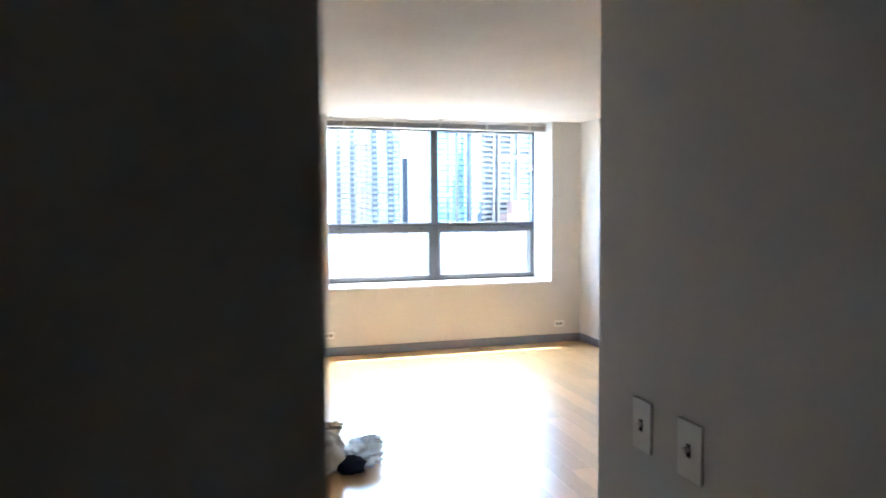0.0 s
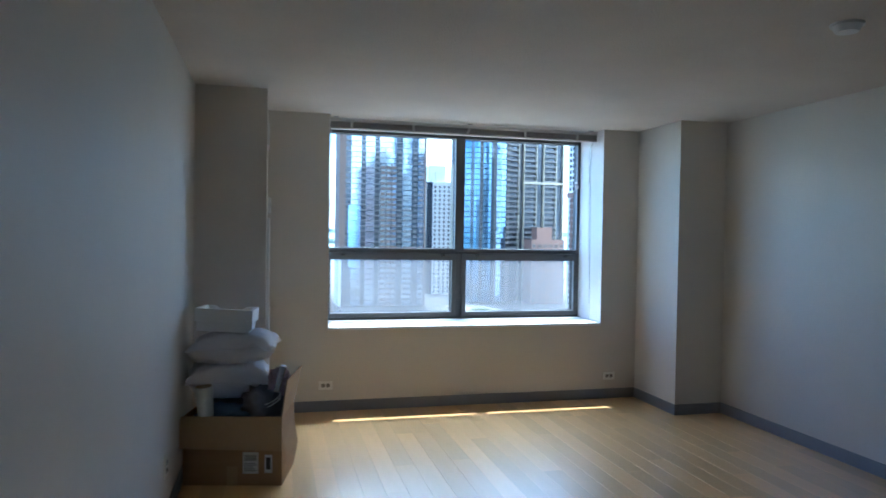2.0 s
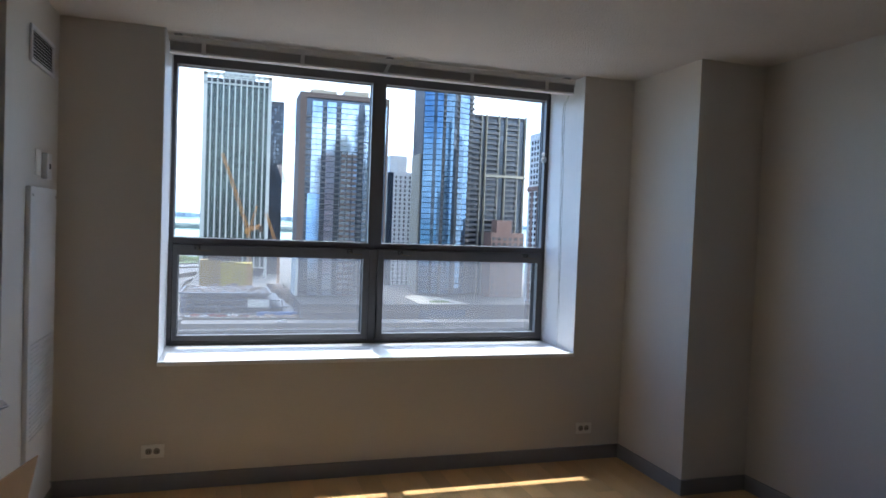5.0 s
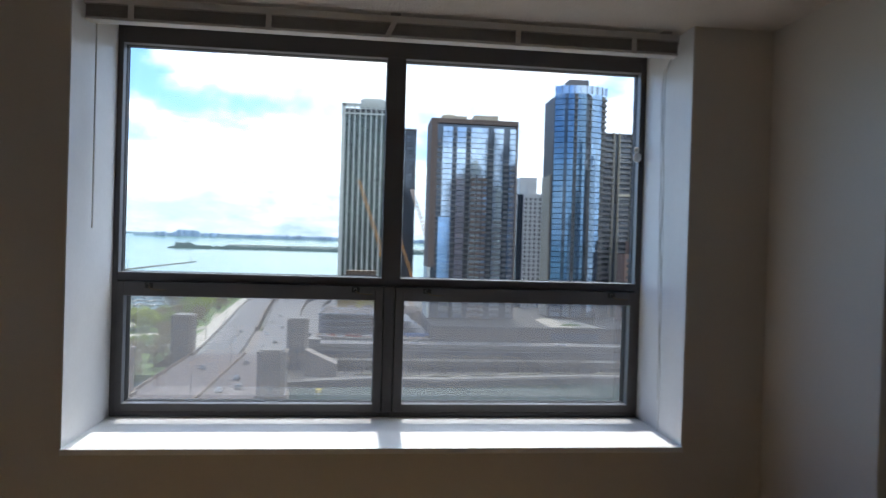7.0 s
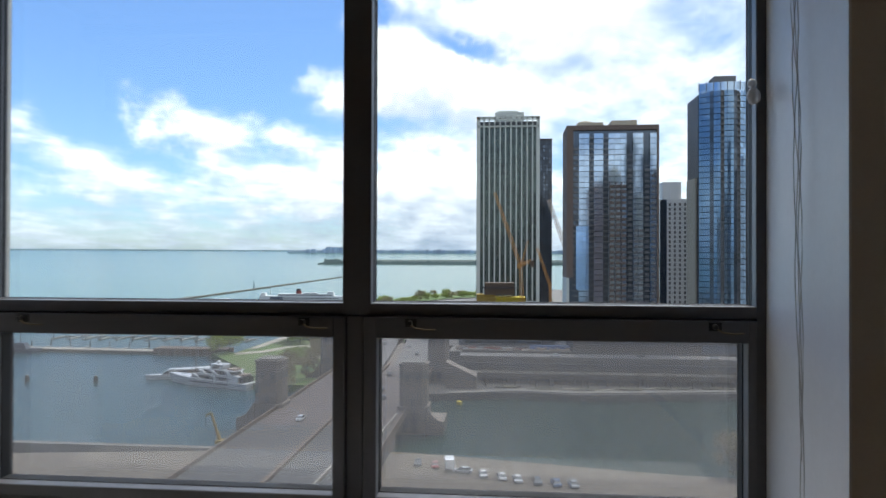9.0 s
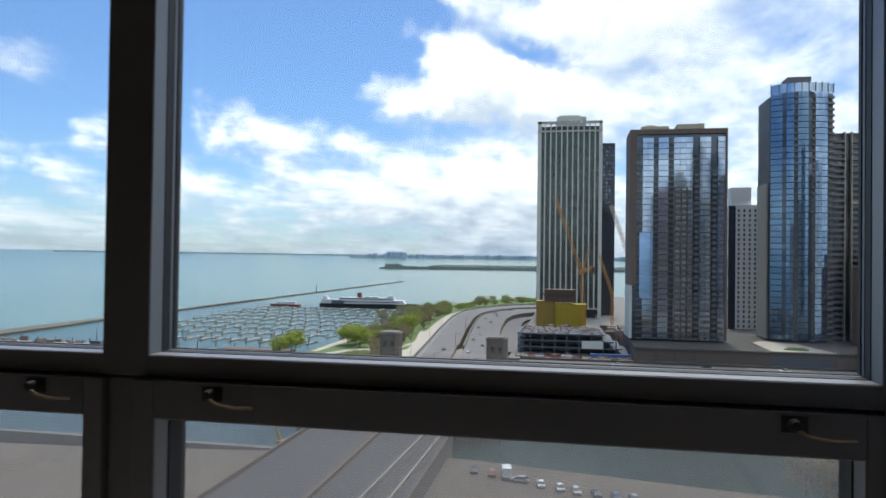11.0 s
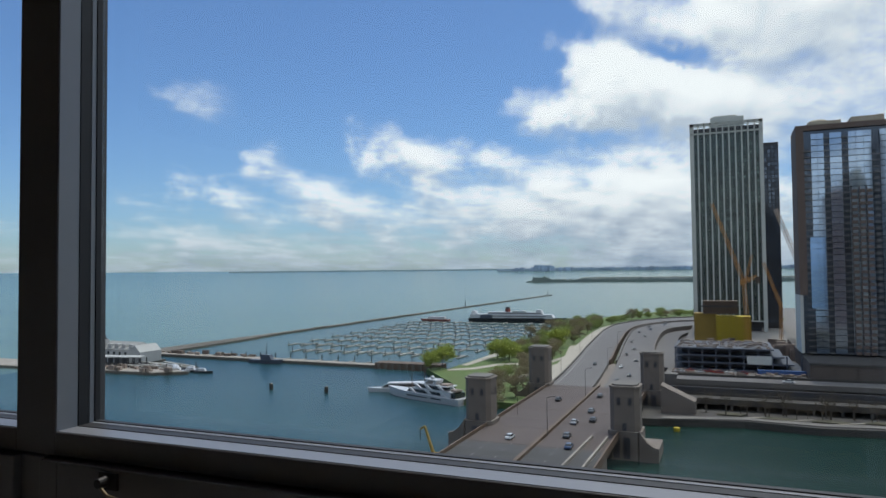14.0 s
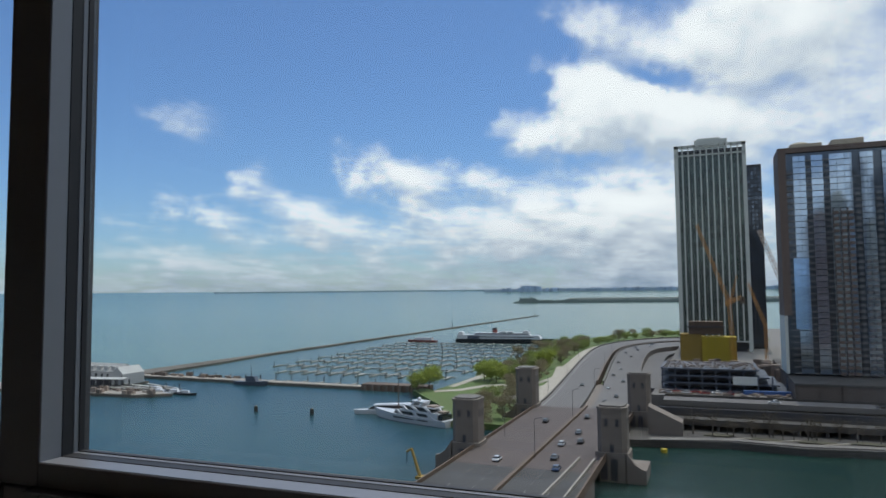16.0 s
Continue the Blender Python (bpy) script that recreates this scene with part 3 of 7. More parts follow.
        for hx in hinge:
            y0 = FACE - 0.012
            latch = part("latch", Geo().box(hx - 0.016, hx + 0.020, y0 - 0.004, y0, z(1.268), z(1.293)).rod((hx, y0 - 0.004, z(1.281)), (hx, y0 - 0.020, z(1.281)), 0.0085, 0.007, n=14), "bronze", sash,
                         "dark bronze cam latch", bevel=0.001)
            part("lever", Geo().tube([(hx + 0.002, y0 - 0.016, z(1.276)), (hx + 0.018, y0 - 0.018, z(1.266)), (hx + 0.05, y0 - 0.018, z(1.262)), (hx + 0.078, y0 - 0.015, z(1.263))], 0.0026), "brass", latch,
                 "thin worn brass lever")


build_window()


def build_blind():
    b = thing("venetian_blind", (0, 0.03, H - 0.012), "grey venetian blind pulled up tight under the ceiling", "blind")
    part("headrail", Geo().box(0.012, 2.432, 0.05, 0.105, -0.030, -0.001), "rail", b, bevel=0.003)
    for x in (0.06, 1.22, 2.38):
        part("bracket", Geo().box(x - 0.02, x + 0.02, 0.055, 0.10, -0.001, 0.012), "steel", b, "small metal ceiling bracket")
    for k in range(9):
        zz = -0.034 - k * 0.0052
        part("slat", Geo().box(0.02, 2.425, 0.052 + 0.0015 * (k % 2), 0.103, zz - 0.0030, zz), "blind", b)
    part("bottom_rail", Geo().box(0.018, 2.428, 0.050, 0.106, -0.092, -0.080), "rail", b, "pale bottom rail", bevel=0.003)
    for x, lean in ((0.19, 0.0), (0.715, 0.0), (1.215, 0.03), (1.729, 0.0), (2.23, 0.0)):
        part("ladder_tape", Geo().add([(x - 0.011, 0.046, -0.028), (x + 0.011, 0.046, -0.028), (x + 0.011 - lean, 0.045, -0.094), (x - 0.011 - lean, 0.045, -0.094),
                                       (x - 0.011, 0.049, -0.028), (x + 0.011, 0.049, -0.028), (x + 0.011 - lean, 0.048, -0.094), (x - 0.011 - lean, 0.048, -0.094)],
                                      [(0, 3, 2, 1), (4, 5, 6, 7), (0, 1, 5, 4), (1, 2, 6, 5), (2, 3, 7, 6), (3, 0, 4, 7)]), "rail", b, "pale cloth ladder tape")
    # lift cords hanging down beside the recess lining
    for k in range(4):
        pts = []
        for i in range(15):
            s = i / 14
            pts.append((2.436 + 0.004 * sin(9 * s + k), 0.21 - 0.05 * s + (0.020 * sin(4.2 * s * pi + k * 1.7) * (1 - 0.6 * s)) - 0.13 * (s < 0.03), -0.03 - s * (1.70 - 0.14 * k)))
        part("lift_cord", Geo().tube(pts, 0.0014, 5), "cord", b, "thin grey lift cord")
    pts = [(0.035, 0.075, -0.03), (0.030, 0.14, -0.05), (0.028, 0.15, -0.9)]
    part("tilt_wand", Geo().tube(pts, 0.0035, 8), "rail", b, "clear plastic tilt wand")


build_blind()
c = thing("cord_tassel", (2.415, FACE - 0.006, 1.95), "two white plastic knobs on the window jamb", "cord tassel")
part("knob", Geo().blob((0, -0.006, 0), (0.020, 0.012, 0.024), 0.1), "white", c, smooth=True)
part("knob", Geo().blob((-0.004, -0.006, 0.036), (0.013, 0.010, 0.014), 0.1), "white", c, smooth=True)


# ---------------------------------------------------------------- fixtures
def outlet(at, turn, label, wide=0.115, tall=0.072, kinds="duplex"):
    o = thing("wall_outlet", at, label, "outlet", turn=turn)
    cover = part("cover_plate", Geo().box(-wide / 2, wide / 2, -0.007, 0, -tall / 2, tall / 2), "plate", o, bevel=0.0025)
    for k in (-1, 1):
        x = k * 0.02 if wide > tall else 0.0
        zz = 0.0 if wide > tall else k * 0.02
        part("receptacle", Geo().blob((x, -0.007, zz), (0.0165, 0.0035, 0.0165), 0, power=0.8), "receptacle", cover, smooth=True)
        part("slot", Geo().box(x - 0.007, x - 0.004, -0.0125, -0.009, zz - 0.005, zz + 0.006).box(x + 0.004, x + 0.007, -0.0125, -0.009, zz - 0.005, zz + 0.006), "dark", cover)
    return o


outlet((-0.008, 0, 0.214), 0, "ivory duplex outlet low on the window wall")
outlet((2.55, 0, 0.204), 0, "ivory duplex outlet low on the window wall")
outlet((XL, -2.06, 0.30), 90, "ivory duplex outlet low on the side wall", 0.072, 0.115)


def switch(at, turn, label, tall=0.115, wide=0.072):
    o = thing("switch_plate", at, label, "switch")
    o.rotation_euler = (0, 0, radians(turn))
    cover = part("cover_plate", Geo().box(-wide / 2, wide / 2, -0.007, 0, -tall / 2, tall / 2), "plate", o, bevel=0.0025)
    part("toggle_recess", Geo().box(-0.006, 0.006, -0.0085, -0.0065, -0.013, 0.013), "dark", cover)
    part("toggle", Geo().box(-0.004, 0.004, -0.020, -0.008, -0.002, 0.008), "plate", cover, bevel=0.001)
    return o


switch((HALL_X, -5.60, 0.995), -90, "ivory single switch plate on the hall wall")
switch((HALL_X, -5.77, 0.995), -90, "ivory single switch plate on the hall wall", 0.118, 0.078)


def build_fan_coil():
    # on the chase's side, facing the room
    X = -0.485
    p = thing("fan_coil_cover", (X, -0.324, 0.09), "white enamelled fan coil access panel on the duct chase", "access panel")
    panel = part("panel", Geo().box(0, 0.022, -0.226, 0.226, 0.0, 1.478), "white", p, bevel=0.004)
    for yy in (-0.20, 0.20):
        for zz in (0.04, 1.44):
            part("screw", Geo().rod((0.022, yy, zz), (0.0245, yy, zz), 0.006, n=10), "steel", panel)
    for k in range(22):
        zz = 0.36 + k * 0.020
        part("louvre_slot", Geo().add([(0.0225, -0.19, zz), (0.0225, 0.19, zz), (0.0225, 0.19, zz + 0.007), (0.0225, -0.19, zz + 0.007),
                                       (0.027, -0.19, zz + 0.007), (0.027, 0.19, zz + 0.007)], [(0, 1, 2, 3), (3, 2, 5, 4), (0, 4, 5, 1), (0, 3, 4), (1, 5, 2)]), "white", panel)
    v = thing("vent_grille", (X, -0.333, 2.1), "white louvred supply grille high on the chase", "vent")
    part("frame", Geo().box(0, 0.012, -0.20, 0.20, 0.0, 0.018).box(0, 0.012, -0.20, 0.20, 0.142, 0.16).box(0, 0.012, -0.20, -0.182, 0.018, 0.142).box(0, 0.012, 0.182, 0.20, 0.018, 0.142), "white", v, bevel=0.002)
    part("backing", Geo().box(0, 0.002, -0.182, 0.182, 0.018, 0.142), "dark", v, "dark duct behind the louvres")
    for k in range(8):
        zz = 0.024 + k * 0.0145
        part("slat", Geo().add([(0.002, -0.182, zz + 0.009), (0.002, 0.182, zz + 0.009), (0.011, 0.182, zz), (0.011, -0.182, zz), (0.002, -0.182, zz + 0.011), (0.002, 0.182, zz + 0.011), (0.011, 0.182, zz + 0.002), (0.011, -0.182, zz + 0.002)],
                               [(0, 1, 2, 3), (4, 7, 6, 5), (0, 3, 7, 4), (1, 5, 6, 2), (3, 2, 6, 7), (0, 4, 5, 1)]), "white", v)
    s = thing("thermostat", (X, -0.27, 1.67), "white wall thermostat beside a blank plate", "thermostat")
    hs = part("housing", Geo().box(0, 0.028, -0.035, 0.045, -0.06, 0.06), "white", s, bevel=0.005)
    part("display", Geo().box(0.028, 0.0295, -0.008, 0.018, -0.012, 0.012), "dark", hs, "small dark display")
    b = thing("blank_plate", (X, -0.375, 1.68), "ivory blank cover plate beside the thermostat", "wall plate")
    part("plate", Geo().box(0, 0.007, -0.036, 0.036, -0.058, 0.058), "plate", b, bevel=0.002)


build_fan_coil()
s = thing("smoke_detector", (2.04, -3.1, H), "round white smoke detector on the ceiling", "smoke detector")
part("base", Geo().rod((0, 0, -0.012), (0, 0, 0), 0.07, n=28), "white", s, smooth=False)
part("cap", Geo().rod((0, 0, -0.038), (0, 0, -0.012), 0.048, 0.062, n=28), "white", s)


# ---------------------------------------------------------------- the moving box with bedding on it
def build_box():
    h = 0.40
    b = thing("moving_box", (-0.617, -1.375, 0), "open brown cardboard moving box full of belongings", "box", turn=-12)
    w, d, t = 0.283, 0.19, 0.006
    part("box_body", Geo().box(-w, w, -d, -d + t, 0, h).box(-w, w, d - t, d, 0, h).box(-w, -w + t, -d + t, d - t, 0, h).box(w - t, w, -d + t, d - t, 0, h)
         .box(-w + t, w - t, -d + t, d - t, 0, t), "card", b)
    # front flap folded down over the face, side flap leaning up
    part("flap", Geo().add([(-w - 0.01, -d - 0.002, h), (w, -d - 0.002, h), (w + 0.005, -d - 0.04, 0.215), (-w - 0.03, -d - 0.04, 0.225),
                            (-w - 0.01, -d - 0.008, h), (w, -d - 0.008, h), (w + 0.005, -d - 0.046, 0.215), (-w - 0.03, -d - 0.046, 0.225)],
                           [(0, 1, 2, 3), (4, 7, 6, 5), (0, 4, 5, 1), (1, 5, 6, 2), (2, 6, 7, 3), (3, 7, 4, 0)]), "card_in", b, "front flap folded down")
    part("flap", Geo().add([(w, -d, h), (w, d, h), (w + 0.045, d + 0.01, h + 0.225), (w + 0.03, -d - 0.01, h + 0.215),
                            (w - t, -d, h), (w - t, d, h), (w + 0.039, d + 0.01, h + 0.225), (w + 0.024, -d - 0.01, h + 0.215)],
                           [(0, 1, 2, 3), (4, 7, 6, 5), (0, 4, 5, 1), (1, 5, 6, 2), (2, 6, 7, 3), (3, 7, 4, 0)]), "card_in", b, "side flap standing up")
    part("flap", Geo().box(-w, w, d - t, d, h, h + 0.10), "card_in", b, "back flap standing up")
    part("crushed_corner", Geo().add([(w, -d, 0.0), (w, d, 0.0), (w + 0.025, d, 0.14), (w + 0.015, -d + 0.05, 0.16), (w, d, 0.3), (w, -d, 0.3)],
                                     [(0, 1, 2, 3), (3, 2, 4, 5), (0, 3, 5), (1, 4, 2)]), "card", b, "bulging side of the box")
    y = -d - 0.0015
    lab = part("shipping_label", Geo().box(0.06, 0.15, y - 0.001, y, 0.07, 0.195), "label", b, "white shipping label")
    for k in range(5):
        part("printed_line", Geo().box(0.068, 0.142 - 0.012 * (k % 3), y - 0.0018, y - 0.001, 0.085 + k * 0.011, 0.089 + k * 0.011), "ink", lab)
    for k in range(9):
        part("bar_mark", Geo().box(0.070 + k * 0.008, 0.073 + k * 0.008 + 0.002 * (k % 2), y - 0.0018, y - 0.001, 0.145, 0.18), "ink", lab)
    part("shipping_label", Geo().box(0.185, 0.228, y - 0.001, y, 0.075, 0.18), "label", b, "white shipping label")
    part("printed_line", Geo().box(0.194, 0.219, y - 0.0018, y - 0.001, 0.095, 0.165), "ink", b)
    part("packing_tape", Geo().box(-0.03, 0.03, y - 0.0008, y, 0.0, 0.11), "card_in", b, "strip of brown packing tape")


build_box()


def pillow(at, size, label, lean, seed):
    p = thing("pillow", at, label, "pillow", "pillows on the box")
    p.rotation_euler = tuple(radians(a) for a in lean)
    g = Geo()
    n, verts, faces = 26, [], []
    for side in (1, -1):
        for i in range(n + 1):
            for k in range(n + 1):
                u, v = 2 * i / n - 1, 2 * k / n - 1
                full = max(0.0, (1 - u ** 4) * (1 - v ** 4)) ** 0.55
                pinch = 1 - 0.17 * (1 - u * u) * v * v
                crease = 0.14 * noise.noise(Vector((u * 2.2 + seed, v * 2.2, seed))) + 0.08 * noise.noise(Vector((u * 5, v * 8 + seed, 1)))
                edge = 0.06 * (max(abs(u), abs(v)) ** 6)
                draw = 1 - 0.14 * (1 - v * v) * u * u
                verts.append((u * size[0] * draw, v * size[1] * pinch, side * size[2] * (full * (1 + crease)) + edge * noise.noise(Vector((u * 3, v * 3, seed + 4)))))
    m = n + 1
    for s in range(2):
        for i in range(n):
            for k in range(n):
                q = (s * m * m + i * m + k, s * m * m + (i + 1) * m + k, s * m * m + (i + 1) * m + k + 1, s * m * m + i * m + k + 1)
                faces.append(q if s == 0 else q[::-1])
    g.add(verts, faces)
    part("cushion", g, "pillow", p, smooth=True)
    ring = [(-1 + 0.2 * i, -1) for i in range(10)] + [(1, -1 + 0.2 * i) for i in range(10)] + [(1 - 0.2 * i, 1) for i in range(10)] + [(-1, 1 - 0.2 * i) for i in range(11)]
    seam = [(size[0] * a * (1 - 0.14 * (1 - b2 * b2) * a * a), size[1] * b2 * (1 - 0.17 * (1 - a * a) * b2 * b2), 0) for a, b2 in ring]
    part("seam", Geo().tube(seam, 0.003, 6), "pillow", p)
    return p


pillow((-0.69, -1.285, 0.575), (0.25, 0.20, 0.105), "plump white bed pillow lying on the box contents", (2, 3, 4), 1.3)
pillow((-0.66, -1.285, 0.765), (0.258, 0.20, 0.098), "plump white bed pillow on top of another", (-3, -3, -6), 5.1)


def build_foam():
    f = thing("foam_tray", (-0.71, -1.30, 0.868), "white moulded foam packing tray on the pillows", "packing foam", turn=-6)
    f.rotation_euler = (radians(-2), radians(3), radians(-6))
    w, d, t, top = 0.165, 0.15, 0.034, 0.135
    part("base_block", Geo().box(-w + 0.012, w - 0.014, -d + 0.012, d - 0.012, 0, 0.06), "foam", f, bevel=0.006)
    # the rim slopes inwards to a shallow rounded well
    n, verts, faces = 32, [], []
    for k in range(n):
        a = 2 * pi * k / n
        c2, s2 = cos(a), sin(a)
        q = max(abs(c2), abs(s2))
        sq = (abs(c2) ** 4 + abs(s2) ** 4) ** 0.25
        drop = 0.022 if (s2 > 0.6 and abs(c2) < 0.42) else 0.0
        verts += [(w * c2 / q, d * s2 / q, 0.058), (w * c2 / q, d * s2 / q, top - drop), ((w - t * 0.6) * c2 / q, (d - t * 0.6) * s2 / q, top - drop),
                  ((w - 0.055) * c2 / sq, (d - 0.055) * s2 / sq, 0.075)]
    verts.append((0, 0, 0.072))
    for k in range(n):
        i, j = k * 4, (k + 1) % n * 4
        faces += [(i, j, j + 1, i + 1), (i + 1, j + 1, j + 2, i + 2), (i + 2, j + 2, j + 3, i + 3), (i + 3, j + 3, 4 * n)]
    part("tray", Geo().add(verts, faces), "foam", f, "shallow rounded foam well")
    part("lip", Geo().box(w - t, w + 0.004, -d - 0.006, -d + 0.04, 0.02, 0.075), "foam", f, bevel=0.004)


build_foam()
heap = thing("clothes_heap", (-0.617, -1.375, 0.30), "crumpled dark and blue clothes filling the box", "clothes", turn=-12)
part("garment", Geo().blob((0.15, -0.07, 0.15), (0.12, 0.10, 0.10), 0.5, 4, 24, 16, seed=2), "cloth", heap, smooth=True)
part("garment", Geo().blob((-0.08, -0.08, 0.09), (0.16, 0.09, 0.055), 0.4, 4, 24, 16, seed=5), "cloth2", heap, smooth=True)
part("garment", Geo().blob((0.14, 0.06, 0.12), (0.11, 0.10, 0.11), 0.5, 4, 24, 16, seed=8), "cloth", heap, smooth=True)
part("garment", Geo().blob((-0.06, 0.04, 0.08), (0.17, 0.12, 0.11), 0.3, 3, 24, 16, seed=9), "cloth", heap, smooth=True)
roll = thing("paper_roll", (-0.80, -1.478, 0.24), "rolled white paper tube standing in the box", "paper roll")
roll.rotation_euler = (radians(4), radians(-4), 0)
part("tube_wall", Geo().rod((0, 0, 0), (0, 0, 0.33), 0.042, 0.05, n=20), "paper", roll)
part("tube_mouth", Geo().rod((0, 0, 0.3305), (0, 0, 0.332), 0.044, n=20), "card_in", roll)
iron = thing("flat_iron", (-0.455, -1.53, 0.37), "silver and black hair straightener standing in the box", "hair straightener")
iron.rotation_euler = (radians(6), radians(14), 0)
part("handle", Geo().box(-0.014, 0.014, -0.016, 0.016, 0, 0.17), "cloth", iron, bevel=0.005)
part("heating_plate", Geo().box(-0.019, 0.019, -0.018, 0.018, 0.17, 0.33), "steel", iron, "polished silver end", bevel=0.006)
bagp = thing("printed_bag", (-0.40, -1.46, 0.45), "crumpled pink and white printed packet", "packet")
part("packet", Geo().blob((0, 0, 0.09), (0.07, 0.05, 0.10), 0.5, 3, 18, 12, power=0.7, seed=3), "pink", bagp)
cable = thing("power_cable", (-0.44, -1.53, 0.43), "coiled pale power cable on the clothes", "cable")
part("coil", Geo().tube([(0.05 * cos(a / 3), 0.02 * sin(a / 3) - 0.02, 0.03 + 0.028 * sin(a / 3 + 1) + 0.001 * a) for a in range(40)], 0.0035, 6), "paper", cable)


# ---------------------------------------------------------------- bags on the floor
def bag(at, size, label, mat, seed, knot=True, lumps=0.35):
    b = thing("plastic_bag", at, label, "bag", "bags on the floor")
    g = Geo()
    g.blob((0, 0, size[2] * 0.92), size, lumps, 2.6, 64, 44, power=0.85, seed=seed)
    g.v = [(x, y, max(z, 0.004 + 0.004 * abs(sin(40 * x)))) for x, y, z in g.v]
    # sharp plastic folds
    fold = lambda p, f, o: 0.5 - abs(noise.noise(p * f + Vector((o, -o, o))))
    out = []
    for p in (Vector(v) for v in g.v):
        r = (p - Vector((0, 0, size[2] * 0.9))).normalized()
        k = (0.028 * fold(p, 9.0, seed) + 0.012 * fold(p, 22.0, seed + 3)) * (1.0 if p.z > 0.02 else 0.0)
        out.append(tuple(p + r * k))
    g.v = out
    part("bag_body", g, mat, b, smooth=True)
    if knot:
        k = Geo().blob((size[0] * 0.2, 0, size[2] * 1.75), (0.035, 0.03, 0.05), 0.7, 4, 14, 10, seed=seed)
        k.blob((size[0] * 0.2 + 0.05, 0.01, size[2] * 1.95), (0.05, 0.02, 0.035), 0.7, 5, 14, 10, seed=seed + 1)
        part("knot", k, mat, b)
    return b


bag((-0.69, -2.96, 0), (0.19, 0.23, 0.148), "clear plastic bag stuffed with pale bedding", "film", 1.0, False)
bag((-0.68, -3.12, 0), (0.195, 0.18, 0.085), "half-empty clear plastic bag lying flat", "film", 4.0, False, 0.5)
bag((-0.41, -3.07, 0), (0.125, 0.12, 0.125), "tied beige bag with a knotted ear", "beige", 2.2, True, 0.2)
bag((-0.17, -3.02, 0), (0.10, 0.11, 0.065), "small clear plastic bag with twisted end", "film", 7.0, True, 0.5)
bag((-0.45, -2.92, 0), (0.12, 0.11, 0.08), "clear plastic bag with clothes inside", "film", 9.0, False, 0.4)
inner = thing("bedding_bundle", (-0.69, -2.96, 0.0), "pale blue bedding inside the clear bag", "bedding")
part("bundle", Geo().blob((0, 0, 0.15), (0.155, 0.185, 0.12), 0.3, 3, 24, 16, seed=3), material("pale_blue_bedding", (0.45, 0.55, 0.66), 0.9, bump=0.3, bump_scale=20), inner, smooth=True)
nv = thing("navy_shoe_bag", (-0.25, -3.14, 0.0), "navy fabric pouch lying by the bags", "pouch")
part("pouch", Geo().blob((0, 0, 0.045), (0.085, 0.06, 0.047), 0.3, 3, 20, 12, power=0.8, seed=6), "navy", nv, smooth=True)


# ---------------------------------------------------------------- outside materials
def facade_glass(name, col, rough=0.08, metal=0.75, island=0.35):
    return material(name, col, rough, metal=metal, var=0.10, scale=0.08, fine=0.6, island=island)


